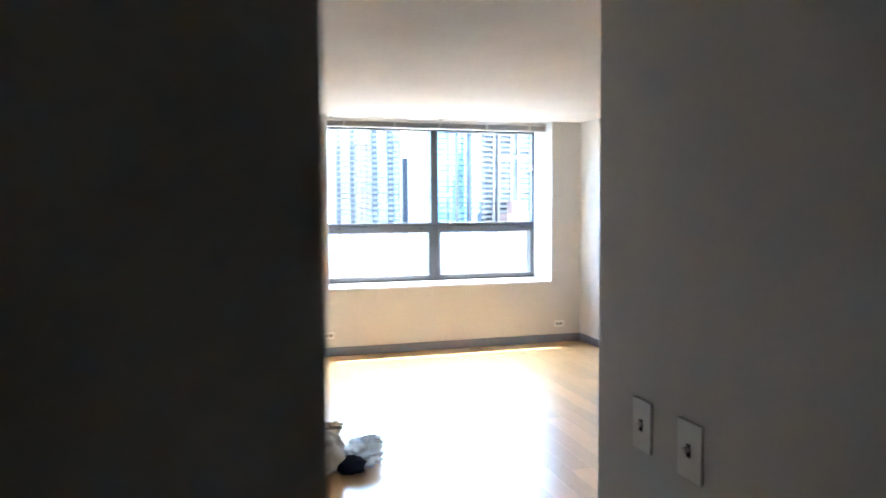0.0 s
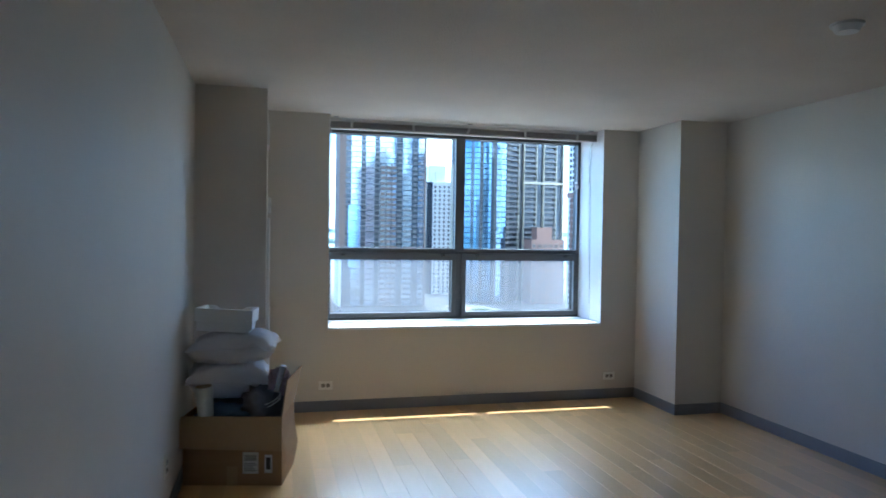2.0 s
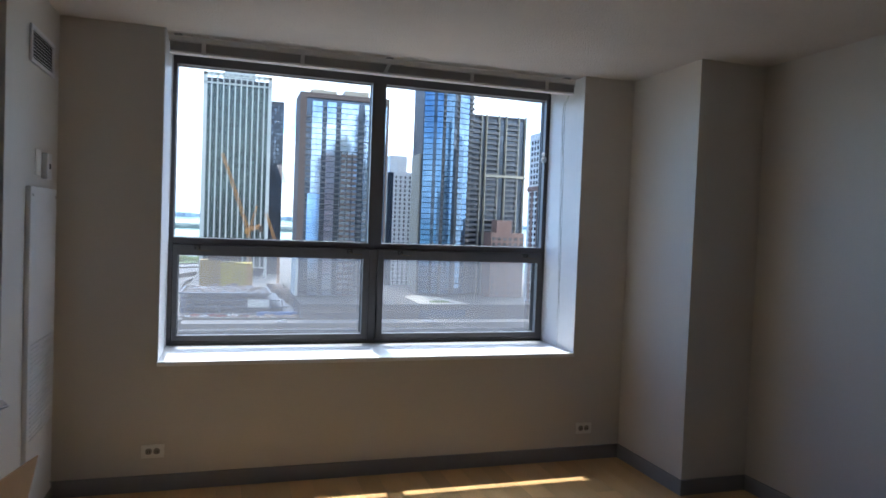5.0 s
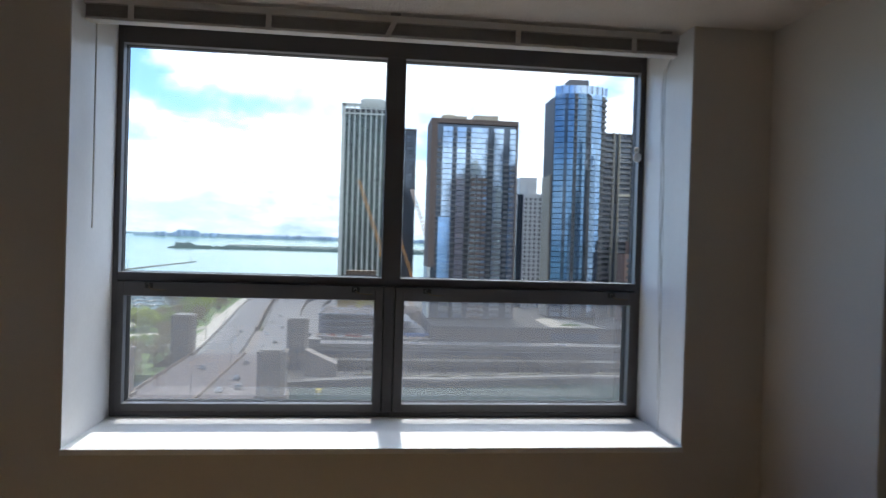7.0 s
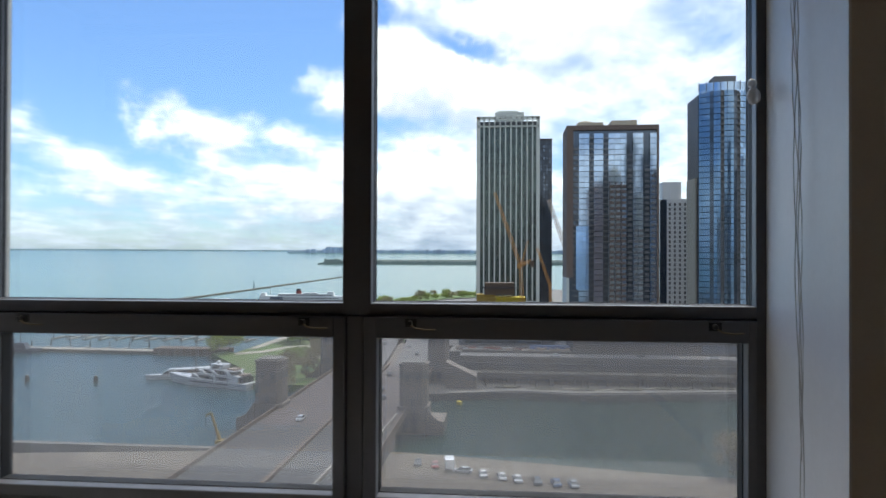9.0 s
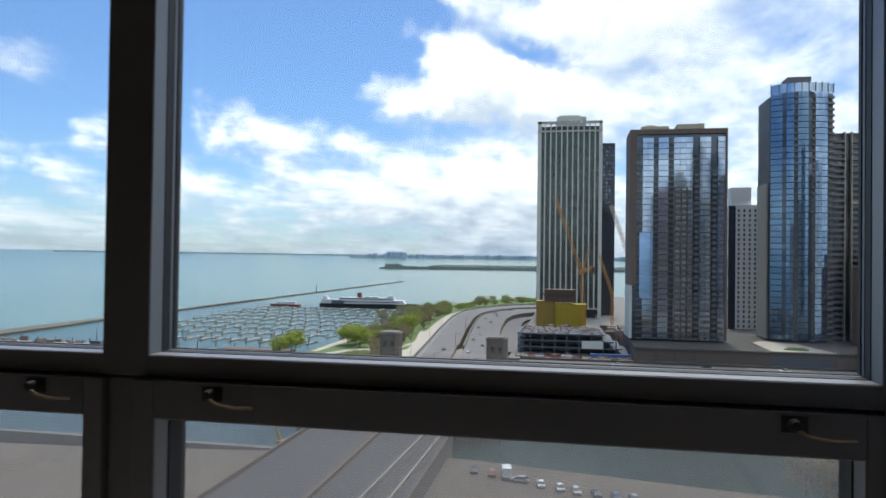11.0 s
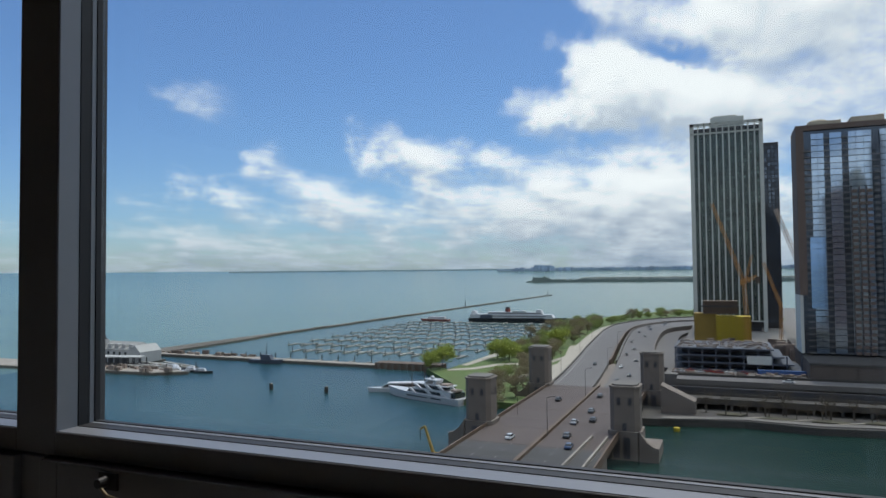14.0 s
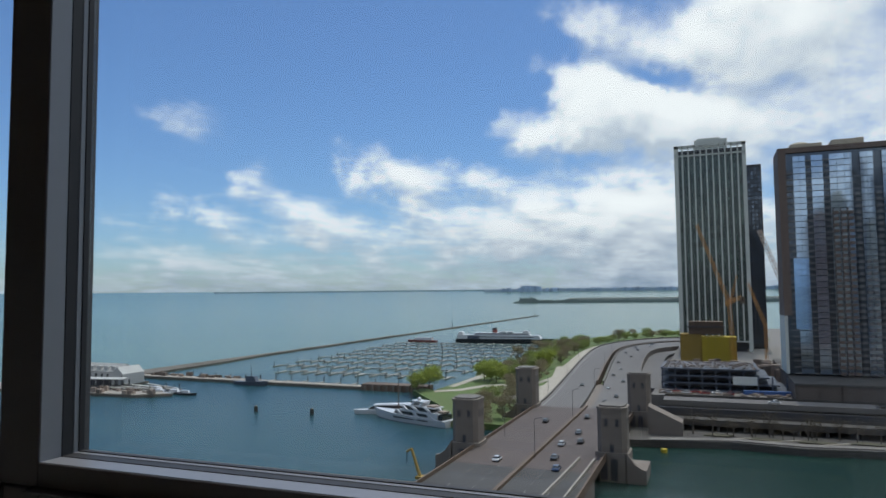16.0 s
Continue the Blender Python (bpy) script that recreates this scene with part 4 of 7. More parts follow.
M.update({
    "water": water_material(),
    "concrete": material("weathered_concrete", (0.16, 0.145, 0.13), 0.85, var=0.15, scale=0.15, fine=2.0),
    "dirty_concrete": material("dirty_concrete", (0.074, 0.067, 0.060), 0.9, var=0.25, scale=0.12, fine=1.2),
    "twig": leaf_material("bare_twigs", (0.085, 0.066, 0.054)),
    "limestone": material("stained_limestone", (0.20, 0.166, 0.14), 0.85, var=0.22, scale=0.25, fine=1.6, bump=0.2, bump_scale=1.5),
    "asphalt": material("pale_asphalt", (0.135, 0.125, 0.12), 0.85, var=0.15, scale=0.05, fine=0.8),
    "bridge_deck": material("brownish_bridge_deck", (0.088, 0.066, 0.059), 0.8, var=0.22, scale=0.06, fine=0.9),
    "deck_dark": material("dark_patched_asphalt", (0.058, 0.055, 0.054), 0.85, var=0.25, scale=0.05, fine=0.7),
    "rust": material("brown_steel", (0.13, 0.085, 0.055), 0.7, var=0.2, scale=0.5, fine=5),
    "paint_line": material("road_paint", (0.27, 0.26, 0.24), 0.7),
    "grass": material("spring_grass", (0.075, 0.135, 0.028), 0.95, var=0.25, scale=0.05, fine=0.9, tint=(0.10, 0.12, 0.04)),
    "bed": material("planting_bed", (0.055, 0.06, 0.03), 0.95, var=0.35, scale=0.3, fine=3.0, tint=(0.10, 0.08, 0.055)),
    "path": material("pale_path", (0.38, 0.34, 0.28), 0.9, var=0.1, scale=0.2),
    "roof_grey": material("grey_shingle", (0.33, 0.325, 0.31), 0.9, var=0.15, scale=0.4, fine=3),
    "earth": material("brown_earth", (0.13, 0.105, 0.08), 0.95, var=0.25, scale=0.08, fine=0.8),
    "gravel": material("pale_gravel", (0.31, 0.275, 0.235), 0.95, var=0.2, scale=0.2, fine=2),
    "stone": material("breakwater_stone", (0.145, 0.128, 0.105), 0.95, var=0.25, scale=0.3, fine=2),
    "leaf": leaf_material("spring_leaf", (0.19, 0.215, 0.085)),
    "leaf_bright": leaf_material("willow_leaf", (0.25, 0.275, 0.07)),
    "leaf_brown": leaf_material("budding_twigs", (0.20, 0.16, 0.12)),
    "bark": material("bark", (0.10, 0.08, 0.06), 0.95, var=0.2, scale=2),
    "fin": material("white_concrete_fin", (0.57, 0.58, 0.53), 0.7, var=0.08, scale=0.05, fine=1),
    "dark_glass": facade_glass("green_black_glass", (0.09, 0.12, 0.105), 0.14, 0.35, 0.55),
    "dark_wall": material("dark_brown_cladding", (0.045, 0.045, 0.052), 0.5, var=0.15, scale=0.1),
    "brick": material("brown_brick", (0.16, 0.115, 0.095), 0.85, var=0.12, scale=0.1, fine=2),
    "blue_glass": facade_glass("pale_blue_glass", (0.36, 0.455, 0.58), 0.04, 0.9, 0.14),
    "deep_glass": facade_glass("deep_blue_glass", (0.125, 0.215, 0.33), 0.06, 0.8, 0.15),
    "mid_glass": facade_glass("mid_blue_glass", (0.22, 0.33, 0.48), 0.05, 0.85, 0.2),
    "sky_glass": facade_glass("sky_blue_glass", (0.30, 0.46, 0.70), 0.06, 0.85, 0.1),
    "slate_glass": facade_glass("slate_glass", (0.08, 0.10, 0.13), 0.10, 0.65, 0.55),
    "slab": material("slab_edge", (0.16, 0.155, 0.155), 0.7, var=0.1, scale=0.1),
    # recess shade is put into this colour; dark window panes use it too
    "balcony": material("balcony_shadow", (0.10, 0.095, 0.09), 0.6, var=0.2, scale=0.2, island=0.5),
    "cream": material("cream_concrete", (0.44, 0.39, 0.30), 0.8, var=0.1, scale=0.1),
    "white_wall": material("white_render", (0.82, 0.80, 0.76), 0.8, var=0.08, scale=0.1),
    "station_white": material("weathered_white_boards", (0.42, 0.415, 0.40), 0.8, var=0.15, scale=0.3, fine=2),
    "red_brick": material("red_brick", (0.30, 0.185, 0.145), 0.85, var=0.15, scale=0.2),
    "podium": material("tan_podium", (0.125, 0.10, 0.085), 0.85, var=0.12, scale=0.1, island=0.12),
    "yellow": material("yellow_formwork", (0.45, 0.34, 0.02), 0.7, var=0.15, scale=0.3),
    "ochre": material("ochre_formwork", (0.34, 0.22, 0.04), 0.7, var=0.2, scale=0.3),
    "crane": material("crane_orange", (0.50, 0.24, 0.06), 0.6, var=0.1),
    "crane_white": material("crane_cream", (0.60, 0.48, 0.40), 0.6),
    "blue_steel": material("blue_grey_steel", (0.075, 0.09, 0.12), 0.6, var=0.2, scale=0.3),
    "blue_tarp": material("blue_tarp", (0.05, 0.12, 0.30), 0.7, var=0.15, scale=0.4),
    "debris": material("site_clutter", (0.27, 0.21, 0.17), 0.9, var=0.2, scale=0.2, island=0.6),
    "hull_white": material("white_hull", (0.54, 0.54, 0.55), 0.3, var=0.05, scale=0.2),
    "hull_dark": material("dark_hull", (0.03, 0.03, 0.035), 0.5, var=0.1, scale=0.1),
    "boat_glass": material("tinted_boat_glass", (0.03, 0.035, 0.04), 0.1),
    "red": material("red_paint", (0.22, 0.05, 0.04), 0.5),
    "dock": material("grey_dock", (0.35, 0.335, 0.30), 0.85, var=0.15, scale=0.3),
    "pile": material("dark_piling", (0.05, 0.045, 0.04), 0.9),
    "tyre": material("tyre", (0.02, 0.02, 0.02), 0.9),
    # far shore colours, with the distance haze mixed into them
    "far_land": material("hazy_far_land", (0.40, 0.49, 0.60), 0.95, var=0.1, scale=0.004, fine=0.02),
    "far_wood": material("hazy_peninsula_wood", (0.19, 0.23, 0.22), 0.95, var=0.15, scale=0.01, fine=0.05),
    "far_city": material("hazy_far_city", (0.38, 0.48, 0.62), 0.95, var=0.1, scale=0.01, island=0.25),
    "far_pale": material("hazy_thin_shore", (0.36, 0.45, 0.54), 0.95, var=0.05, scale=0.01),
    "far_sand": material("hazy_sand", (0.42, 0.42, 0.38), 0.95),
    "facade": material("own_facade", (0.34, 0.31, 0.28), 0.8, var=0.1, scale=0.1),
})


# ---------------------------------------------------------------- water and land
def far_rise(r):
    """The lake far out climbs to the level of the eye, as its horizon does."""
    return 0.0 if r < 1600 else 81.0 * ((r - 1600) / 3280) ** 3


def build_lake():
    rings = [0, 60, 150, 300, 500, 800, 1200, 1600, 1900, 2200, 2500, 2800, 3100, 3400, 3700, 4000, 4250, 4500, 4700, 4880]
    n, g = 96, Geo()
    verts = [(r * cos(2 * pi * k / n), r * sin(2 * pi * k / n), far_rise(r)) for r in rings[1:] for k in range(n)]
    verts.append((0, 0, 0))
    c, faces = len(verts) - 1, []
    for k in range(n):
        faces.append((c, k, (k + 1) % n))
    for i in range(len(rings) - 2):
        for k in range(n):
            faces.append((i * n + k, (i + 1) * n + k, (i + 1) * n + (k + 1) % n, i * n + (k + 1) % n))
    g.add(verts, faces)
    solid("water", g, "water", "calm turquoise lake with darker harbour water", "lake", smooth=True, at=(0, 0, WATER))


build_lake()


def land(name, pts, top, mat, label, category, bottom=WATER - 3):
    return solid(name, Geo().prism(pts, bottom, top), mat, label, category)


# near bank under the window, the park, the south bank
land("ground_near", [(-420, -60), (260, -60), (260, 150), (120, 158), (43, 164), (-12, 174), (-24, 176), (-70, 173), (-126, 165), (-420, 140)], LAND, "earth", "brown river bank with a parking strip", "ground")
land("ground_park", [(-99, 264), (-66, 262), (-40, 262), (-40, 400), (-30, 640), (60, 900), (60, 1010), (-60, 950), (-110, 850), (-146, 716), (-142, 522), (-137, 414), (-139, 344), (-147, 352), (-150, 341), (-118, 300)],
     LAND, "grass", "green spring lawn of the lakefront park", "park")
land("ground_south", [(-40, 249), (7, 258), (30, 255), (88, 264), (300, 262), (300, 1000), (-40, 1000)], -50.6, "dirty_concrete", "dark stained south bank of the river", "ground")
land("street_upper", [(-24, 318), (300, 318), (300, 900), (-24, 900)], STREET, "concrete", "grey street level above the river bank", "street", -50.6)
# quay edge of the near bank
solid("quay_wall", Geo().box(-420, -70, 172.0, 174.0, WATER - 1, LAND + 0.7), "concrete", "pale concrete quay edge", "quay")
solid("riverwalk", Geo().prism([(-20, 252), (7, 259), (30, 256.5), (88, 265.5), (180, 264), (180, 268), (88, 269.4), (60, 264.6), (30, 260.6), (7, 263), (-20, 256)], -50.6, -50.2), "concrete", "pale paved riverwalk", "path")
for x0, x1, y in ((-2, 8, 266), (12, 24, 263), (28, 40, 263.5), (44, 56, 266), (60, 74, 269), (78, 92, 271), (96, 112, 271), (116, 134, 270.5)):
    solid("planting_bed", Geo().prism([(x0, y), (x1 - 2, y - 0.5), (x1, y + 2.5), (x0 + 3, y + 4.5)], -50.6, -50.15), "bed", "low brown-green planting bed beside the riverwalk", "planting bed")
for k, (x, y, a) in enumerate(((10, 262, 30), (24, 262, -25), (40, 262, 35), (56, 266, -30), (70, 268, 20))):
    solid("riverwalk_branch", Geo().prism([(x - 5, y), (x - 3, y), (x + 6, y + 5), (x + 4, y + 5)], -50.6, -50.24), "path", "pale paved path up the bank", "path")
for pts in ([(-139, 344), (-128, 352), (-120, 372), (-108, 380), (-100, 372), (-102, 366), (-109, 373), (-116, 366), (-124, 347), (-136, 338)],
            [(-137, 360), (-133, 360), (-130, 420), (-132, 470), (-138, 520), (-142, 520), (-138, 470), (-137, 414)],
            [(-108, 300), (-104, 298), (-90, 330), (-84, 380), (-88, 380), (-95, 332)],
            [(-98, 365), (-96, 361), (-86, 420), (-96, 480), (-101, 480), (-91, 420)]):
    solid("park_path", Geo().prism(pts, LAND, LAND + 0.12), "path", "pale curving park path", "path")


# ---------------------------------------------------------------- the drive: two carriageways bending away
def spline(pts, n=60):
    out = []
    p = [pts[0]] + list(pts) + [pts[-1]]
    for i in range(1, len(p) - 2):
        for k in range(n // (len(p) - 3)):
            s = k / (n // (len(p) - 3))
            a, b, c2, d = (Vector(q) for q in p[i - 1:i + 3])
            out.append(0.5 * ((2 * b) + (c2 - a) * s + (2 * a - 5 * b + 4 * c2 - d) * s * s + (3 * b - a - 3 * c2 + d) * s ** 3))
    out.append(Vector(pts[-1]))
    return out


EDGE_L = spline([(-67.5, 90), (-67.5, 180), (-67.5, 285), (-73, 361), (-83, 470), (-90, 575), (-86, 640), (-62, 705), (-20, 745), (60, 775)], 72)
MID = spline([(-47, 90), (-47, 180), (-48.5, 285), (-54.5, 367), (-64, 470), (-70, 570), (-62, 630), (-40, 672), (-5, 695), (60, 712)], 72)
EDGE_R = spline([(-28, 90), (-28, 180), (-28, 285), (-34, 372), (-42, 470), (-44, 560), (-36, 600), (-18, 628), (10, 645), (60, 655)], 72)


def ribbon(a, b, z0, z1, inset=(0.0, 0.0)):
    """A deck between two lines, from z0 up to z1."""
    g = Geo()
    n = len(a)
    verts, faces = [], []
    for p, q in zip(a, b):
        d = (q - p).normalized()
        u, v = p + d * inset[0], q - d * inset[1]
        verts += [(u.x, u.y, z1), (v.x, v.y, z1), (v.x, v.y, z0), (u.x, u.y, z0)]
    for i in range(n - 1):
        for k in range(4):
            faces.append((i * 4 + k, (i + 1) * 4 + k, (i + 1) * 4 + (k + 1) % 4, i * 4 + (k + 1) % 4))
    faces += [(0, 1, 2, 3), tuple((n - 1) * 4 + k for k in (3, 2, 1, 0))]
    return g.add(verts, faces)


def offset(line, dist):
    out = []
    for i, p in enumerate(line):
        d = (line[min(i + 1, len(line) - 1)] - line[max(i - 1, 0)]).normalized()
        out.append(p + Vector((d.y, -d.x)) * dist)
    return out


i1 = 16   # where the bridge ends
road = thing("road", (0, 0, DECK), "pale grey elevated lakefront drive on two carriageways", "road")
tagged(road, kind="structure")
part("carriageway", Geo().box(-67.5, -48.0, 90, 183.4, -1.6, 0), "deck_dark", road)
part("carriageway", Geo().box(-47.0, -28, 90, 183.4, -1.6, 0), "deck_dark", road)
part("carriageway", ribbon(EDGE_L[i1:], MID[i1:], -1.6, 0, (0, 1.5)), "asphalt", road)
part("carriageway", ribbon(MID[i1:], EDGE_R[i1:], -1.6, 0, (3.0, 0)), "asphalt", road)
part("retaining_wall", ribbon(offset(MID[i1 + 8:], -1.4), offset(MID[i1 + 8:], -0.4), -4.0, 1.1), "rust", road, "rusty brown retaining wall")
part("retaining_wall", ribbon(offset(MID[i1 + 8:], 2.0), offset(MID[i1 + 8:], 2.8), -4.0, 0.9), "concrete", road)
part("parapet", ribbon(offset(EDGE_L[i1:], -0.6), EDGE_L[i1:], -1.6, 0.9), "concrete", road, "pale concrete parapet")
part("parapet", ribbon(EDGE_R[i1:], offset(EDGE_R[i1:], 0.6), -6.5, 0.9), "limestone", road, "stained concrete parapet and wall")
part("ramp", ribbon(offset(EDGE_R[i1 + 8:], 0.7), offset(EDGE_R[i1 + 8:], 13.0), -6.0, -2.6), "asphalt", road, "pale lower ramp beside the drive")
part("footway", ribbon(offset(EDGE_L[i1:], -9.5), offset(EDGE_L[i1:], -2.0), -4.0, -1.6), "path", road, "pale lakefront footway")
part("edge_line", ribbon(offset(EDGE_L[i1:], 1.6), offset(EDGE_L[i1:], 2.1), 0.01, 0.03), "paint_line", road, "white edge line")
for k in range(26):
    y = 96 + k * 3.6
    if k % 2 == 0:
        for x in (-60.5, -54, -41, -35.2):
            part("lane_mark", Geo().box(x - 0.08, x + 0.08, y, y + 2.0, 0.005, 0.025), "paint_line", road)
part("ramp_barrier", Geo().prism([(-38.6, 96), (-38.1, 96), (-33.9, 197), (-34.4, 197)], 0, 0.9), "gravel", road, "pale concrete ramp barrier")
part("ramp_barrier", Geo().prism([(-32.4, 96), (-31.9, 96), (-29.6, 197), (-30.1, 197)], 0, 0.9), "gravel", road, "pale concrete ramp barrier")


def build_bridge():
    b = thing("bascule_bridge", (-47.7, 233, DECK), "brown-decked double-leaf bascule bridge over the river", "bridge")
    at = lambda x: x + 47.7
    part("deck", Geo().box(at(-67.5), at(-28), -49.5, 51.9, -1.4, 0), "bridge_deck", b)
    part("deck_joint", Geo().box(at(-67), at(-28.5), 0.0, 0.5, 0, 0.03), "rust", b)
    part("centre_barrier", Geo().box(at(-48.0), at(-47.0), -140, 54, 0, 0.9), "rust", b, "rusty centre barrier")
    for x in (-67.9, -28.0):
        part("parapet", Geo().box(at(x), at(x + 0.4), -140, 52, -1.2, 1.1), "rust", b, "rusty steel parapet")
    for x in (-64, -56, -48, -40, -32):
        part("girder", Geo().slab([(-49, -1.4), (-49, -5.5), (0, -2.6), (52, -5.5), (52, -1.4)], (at(x), at(x) + 1.0)), "rust", b, "brown steel girder")


build_bridge()


def build_pylon(x, y, top, mirror, label):
    """A stone bridge house with chamfered corners, small windows and a flat stepped roof."""
    p = thing("bridge_house", (x, y, WATER), label, "bridge house", "bridge houses")
    h, r, c = top - WATER, 4.2, 1.3
    oct8 = lambda s, k: [(-s + k, -s), (s - k, -s), (s, -s + k), (s, s - k), (s - k, s), (-s + k, s), (-s, s - k), (-s, -s + k)]
    tower = part("tower", Geo().prism(oct8(r, c), 2.0, h - 1.1), "limestone", p)
    part("cornice", Geo().prism(oct8(r + 0.25, c), h - 1.1, h - 0.5), "limestone", p)
    part("roof", Geo().prism(oct8(r - 0.5, c), h - 0.5, h), "concrete", p, "pale flat roof")
    part("plinth", Geo().prism(oct8(r + 0.7, c), -2.0, 8.2), "limestone", p)
    for k in (-1.6, 1.6):
        for zz in (h - 6.0,):
            part("window", Geo().box(k - 0.55, k + 0.55, -r - 0.06, -r + 0.05, zz, zz + 2.2), "dark_wall", tower, "dark small window")
            part("window", Geo().box(r - 0.05, r + 0.06, k - 0.55, k + 0.55, zz, zz + 2.2), "dark_wall", tower, "dark small window")
            part("window", Geo().box(-r - 0.06, -r + 0.05, k - 0.55, k + 0.55, zz, zz + 2.2), "dark_wall", tower, "dark small window")
    for k in range(7):
        part("string_course", Geo().prism(oct8(r + 0.06, c), 9.0 + k * 1.75, 9.12 + k * 1.75), "limestone", tower)
    part("doorway", Geo().box(-0.6, 0.6, -r - 0.06, -r + 0.05, 8.3, 10.6), "dark_wall", tower, "dark doorway")
    # curved wing wall running down to the water beside the pier
    s = mirror
    wing = [(s * 4.2, 0), (s * 9.5, 0), (s * 9.5, 4.0), (s * 8.2, 4.2), (s * 6.2, 5.6), (s * 5.0, 7.2), (s * 4.2, 8.6)]
    g = Geo()
    n = len(wing)
    g.add([(a, -5.0, b2) for a, b2 in wing] + [(a, -3.2, b2) for a, b2 in wing],
          [tuple(range(n)), tuple(range(n, 2 * n))[::-1]] + [(i, n + i, n + (i + 1) % n, (i + 1) % n) for i in range(n)])
    part("wing_wall", g, "limestone", p)
    # flat dark boxes on the pier front stand in for shaded open bays
    for k in range(3):
        a = (-4.2 + k * 2.9) * s
        part("pier_bay_shade", Geo().box(min(a, a - 1.9 * s), max(a, a - 1.9 * s), -5.06, -4.9, 0.6, 6.6), "dark_wall", tower, "dark panel for the shade of an open bay")
    part("pier", Geo().box(-5.2 if s > 0 else -9.5, 9.5 if s > 0 else 5.2, -3.2, 9.0, -2, 3.6), "limestone", p)
    return p


build_pylon(-71.0, 207, -31.0, -1, "tan stone bridge house at the near river bank")
build_pylon(-26.0, 208, -31.4, 1, "tan stone bridge house at the near river bank")
build_pylon(-71.5, 284, -29.6, -1, "tan stone bridge house at the far river bank")
build_pylon(-25.5, 281, -30.0, 1, "tan stone bridge house at the far river bank")
solid("bridge_abutment", Geo().box(-67.5, -28, 174, 184, WATER - 1, DECK - 1.6), "limestone", "stained stone abutment under the drive", "abutment")
solid("drive_wall", Geo().box(-67.5, -28, 90, 174, LAND, DECK - 1.6), "concrete", "concrete wall carrying the drive", "retaining wall")
solid("drive_base", Geo().box(-66, -30, 285, 372, LAND - 0.2, DECK - 1.6), "limestone", "stained stone base under the drive", "retaining wall")
for y in (204, 212):
    f = thing("fender_pile", (-14.5, y + 42, WATER), "yellow-capped round mooring pile", "mooring pile")
    part("pile", Geo().rod((0, 0, -2), (0, 0, 1.2), 1.1, n=14), "yellow", f)
    break


# ---------------------------------------------------------------- vehicles
def build_car(paint, label, at, heading, van=False):
    c = thing("car", at, label, "car", "cars on the drive", heading)
    h = 1.75 if van else 1.42
    part("body", Geo().slab([(-2.2, 0.32), (2.2, 0.32), (2.25, 0.72), (1.2, 0.93), (-2.0, 0.98), (-2.25, 0.75)], (-0.88, 0.88)), paint, c, bevel=0.06)
    back = -1.25 if not van else -1.95
    part("cabin", Geo().add([(s * 0.84, y, 0.93) for s in (-1, 1) for y in (-2.0, 1.2)] + [(s * 0.66, y, h) for s in (-1, 1) for y in (back, 0.4)],
                            [(0, 1, 3, 2), (4, 6, 7, 5), (0, 4, 5, 1), (2, 3, 7, 6), (0, 2, 6, 4), (1, 5, 7, 3)]), "boat_glass", c, "dark glazed cabin")
    part("roof", Geo().box(-0.66, 0.66, back, 0.4, h, h + 0.03), paint, c)
    for x in (-0.86, 0.86):
        for y in (-1.35, 1.4):
            wheel = part("wheel", Geo().rod((x - 0.1, y, 0.33), (x + 0.1, y, 0.33), 0.33, n=12), "tyre", c)
            part("rim", Geo().rod((x - 0.11, y, 0.33), (x + 0.11, y, 0.33), 0.19, n=8), "paint_silver", wheel, "silver wheel rim")
    return c


for name, colour in (("paint_white", (0.72, 0.72, 0.72)), ("paint_black", (0.02, 0.02, 0.022)), ("paint_silver", (0.38, 0.39, 0.40)),
                     ("paint_grey", (0.10, 0.11, 0.12)), ("paint_blue", (0.05, 0.09, 0.18)), ("paint_red", (0.30, 0.04, 0.03))):
    M[name] = material(name, colour, 0.25, var=0.02, coat=0.5)


def along(line, y, side):
    k = min(range(len(line)), key=lambda i: abs(line[i].y - y))
    d = (line[min(k + 1, len(line) - 1)] - line[max(k - 1, 0)]).normalized()
    p = line[k] + Vector((d.y, -d.x)) * side
    return (p.x, y, DECK + 0.02), math.degrees(math.atan2(-d.x, d.y))


protos = {k: None for k in ("paint_white", "paint_black", "paint_silver", "paint_grey", "paint_blue", "paint_red")}
names = {"paint_white": "white saloon car on the grey carriageway", "paint_black": "black saloon car on the grey carriageway", "paint_silver": "silver saloon car on the grey carriageway",
         "paint_grey": "dark grey saloon car on the grey carriageway", "paint_blue": "dark blue saloon car on the grey carriageway", "paint_red": "dark red saloon car on the grey carriageway"}


def place_car(paint, at, heading):
    if protos[paint] is None:
        protos[paint] = build_car(paint, names[paint], at, heading)
    else:
        copy_thing(protos[paint], pose(*at, 0, 0, heading))


for line, y, side, paint in ((MID, 189, -9, "paint_white"), (MID, 250, -8.5, "paint_black"), (MID, 196, 6, "paint_grey"), (MID, 214, 4.5, "paint_silver"), (MID, 219, 9.5, "paint_black"),
                             (MID, 184, 9, "paint_blue"), (MID, 233, 6.5, "paint_grey"), (MID, 262, 5, "paint_black"), (MID, 250, 12, "paint_blue"), (MID, 300, 7, "paint_black"),
                             (MID, 318, 11, "paint_grey"), (MID, 345, 6, "paint_white"), (MID, 372, 12, "paint_grey"), (MID, 398, 7, "paint_black"), (MID, 352, -7, "paint_grey"),
                             (MID, 430, 10, "paint_silver"), (MID, 470, 7, "paint_black"), (MID, 512, 14, "paint_black"), (MID, 545, 9, "paint_grey"), (MID, 575, 15, "paint_blue"),
                             (MID, 600, 9, "paint_black"), (MID, 622, 16, "paint_white"), (MID, 640, 10, "paint_black")):
    at, turn = along(line, y, side)
    place_car(paint, at, turn)
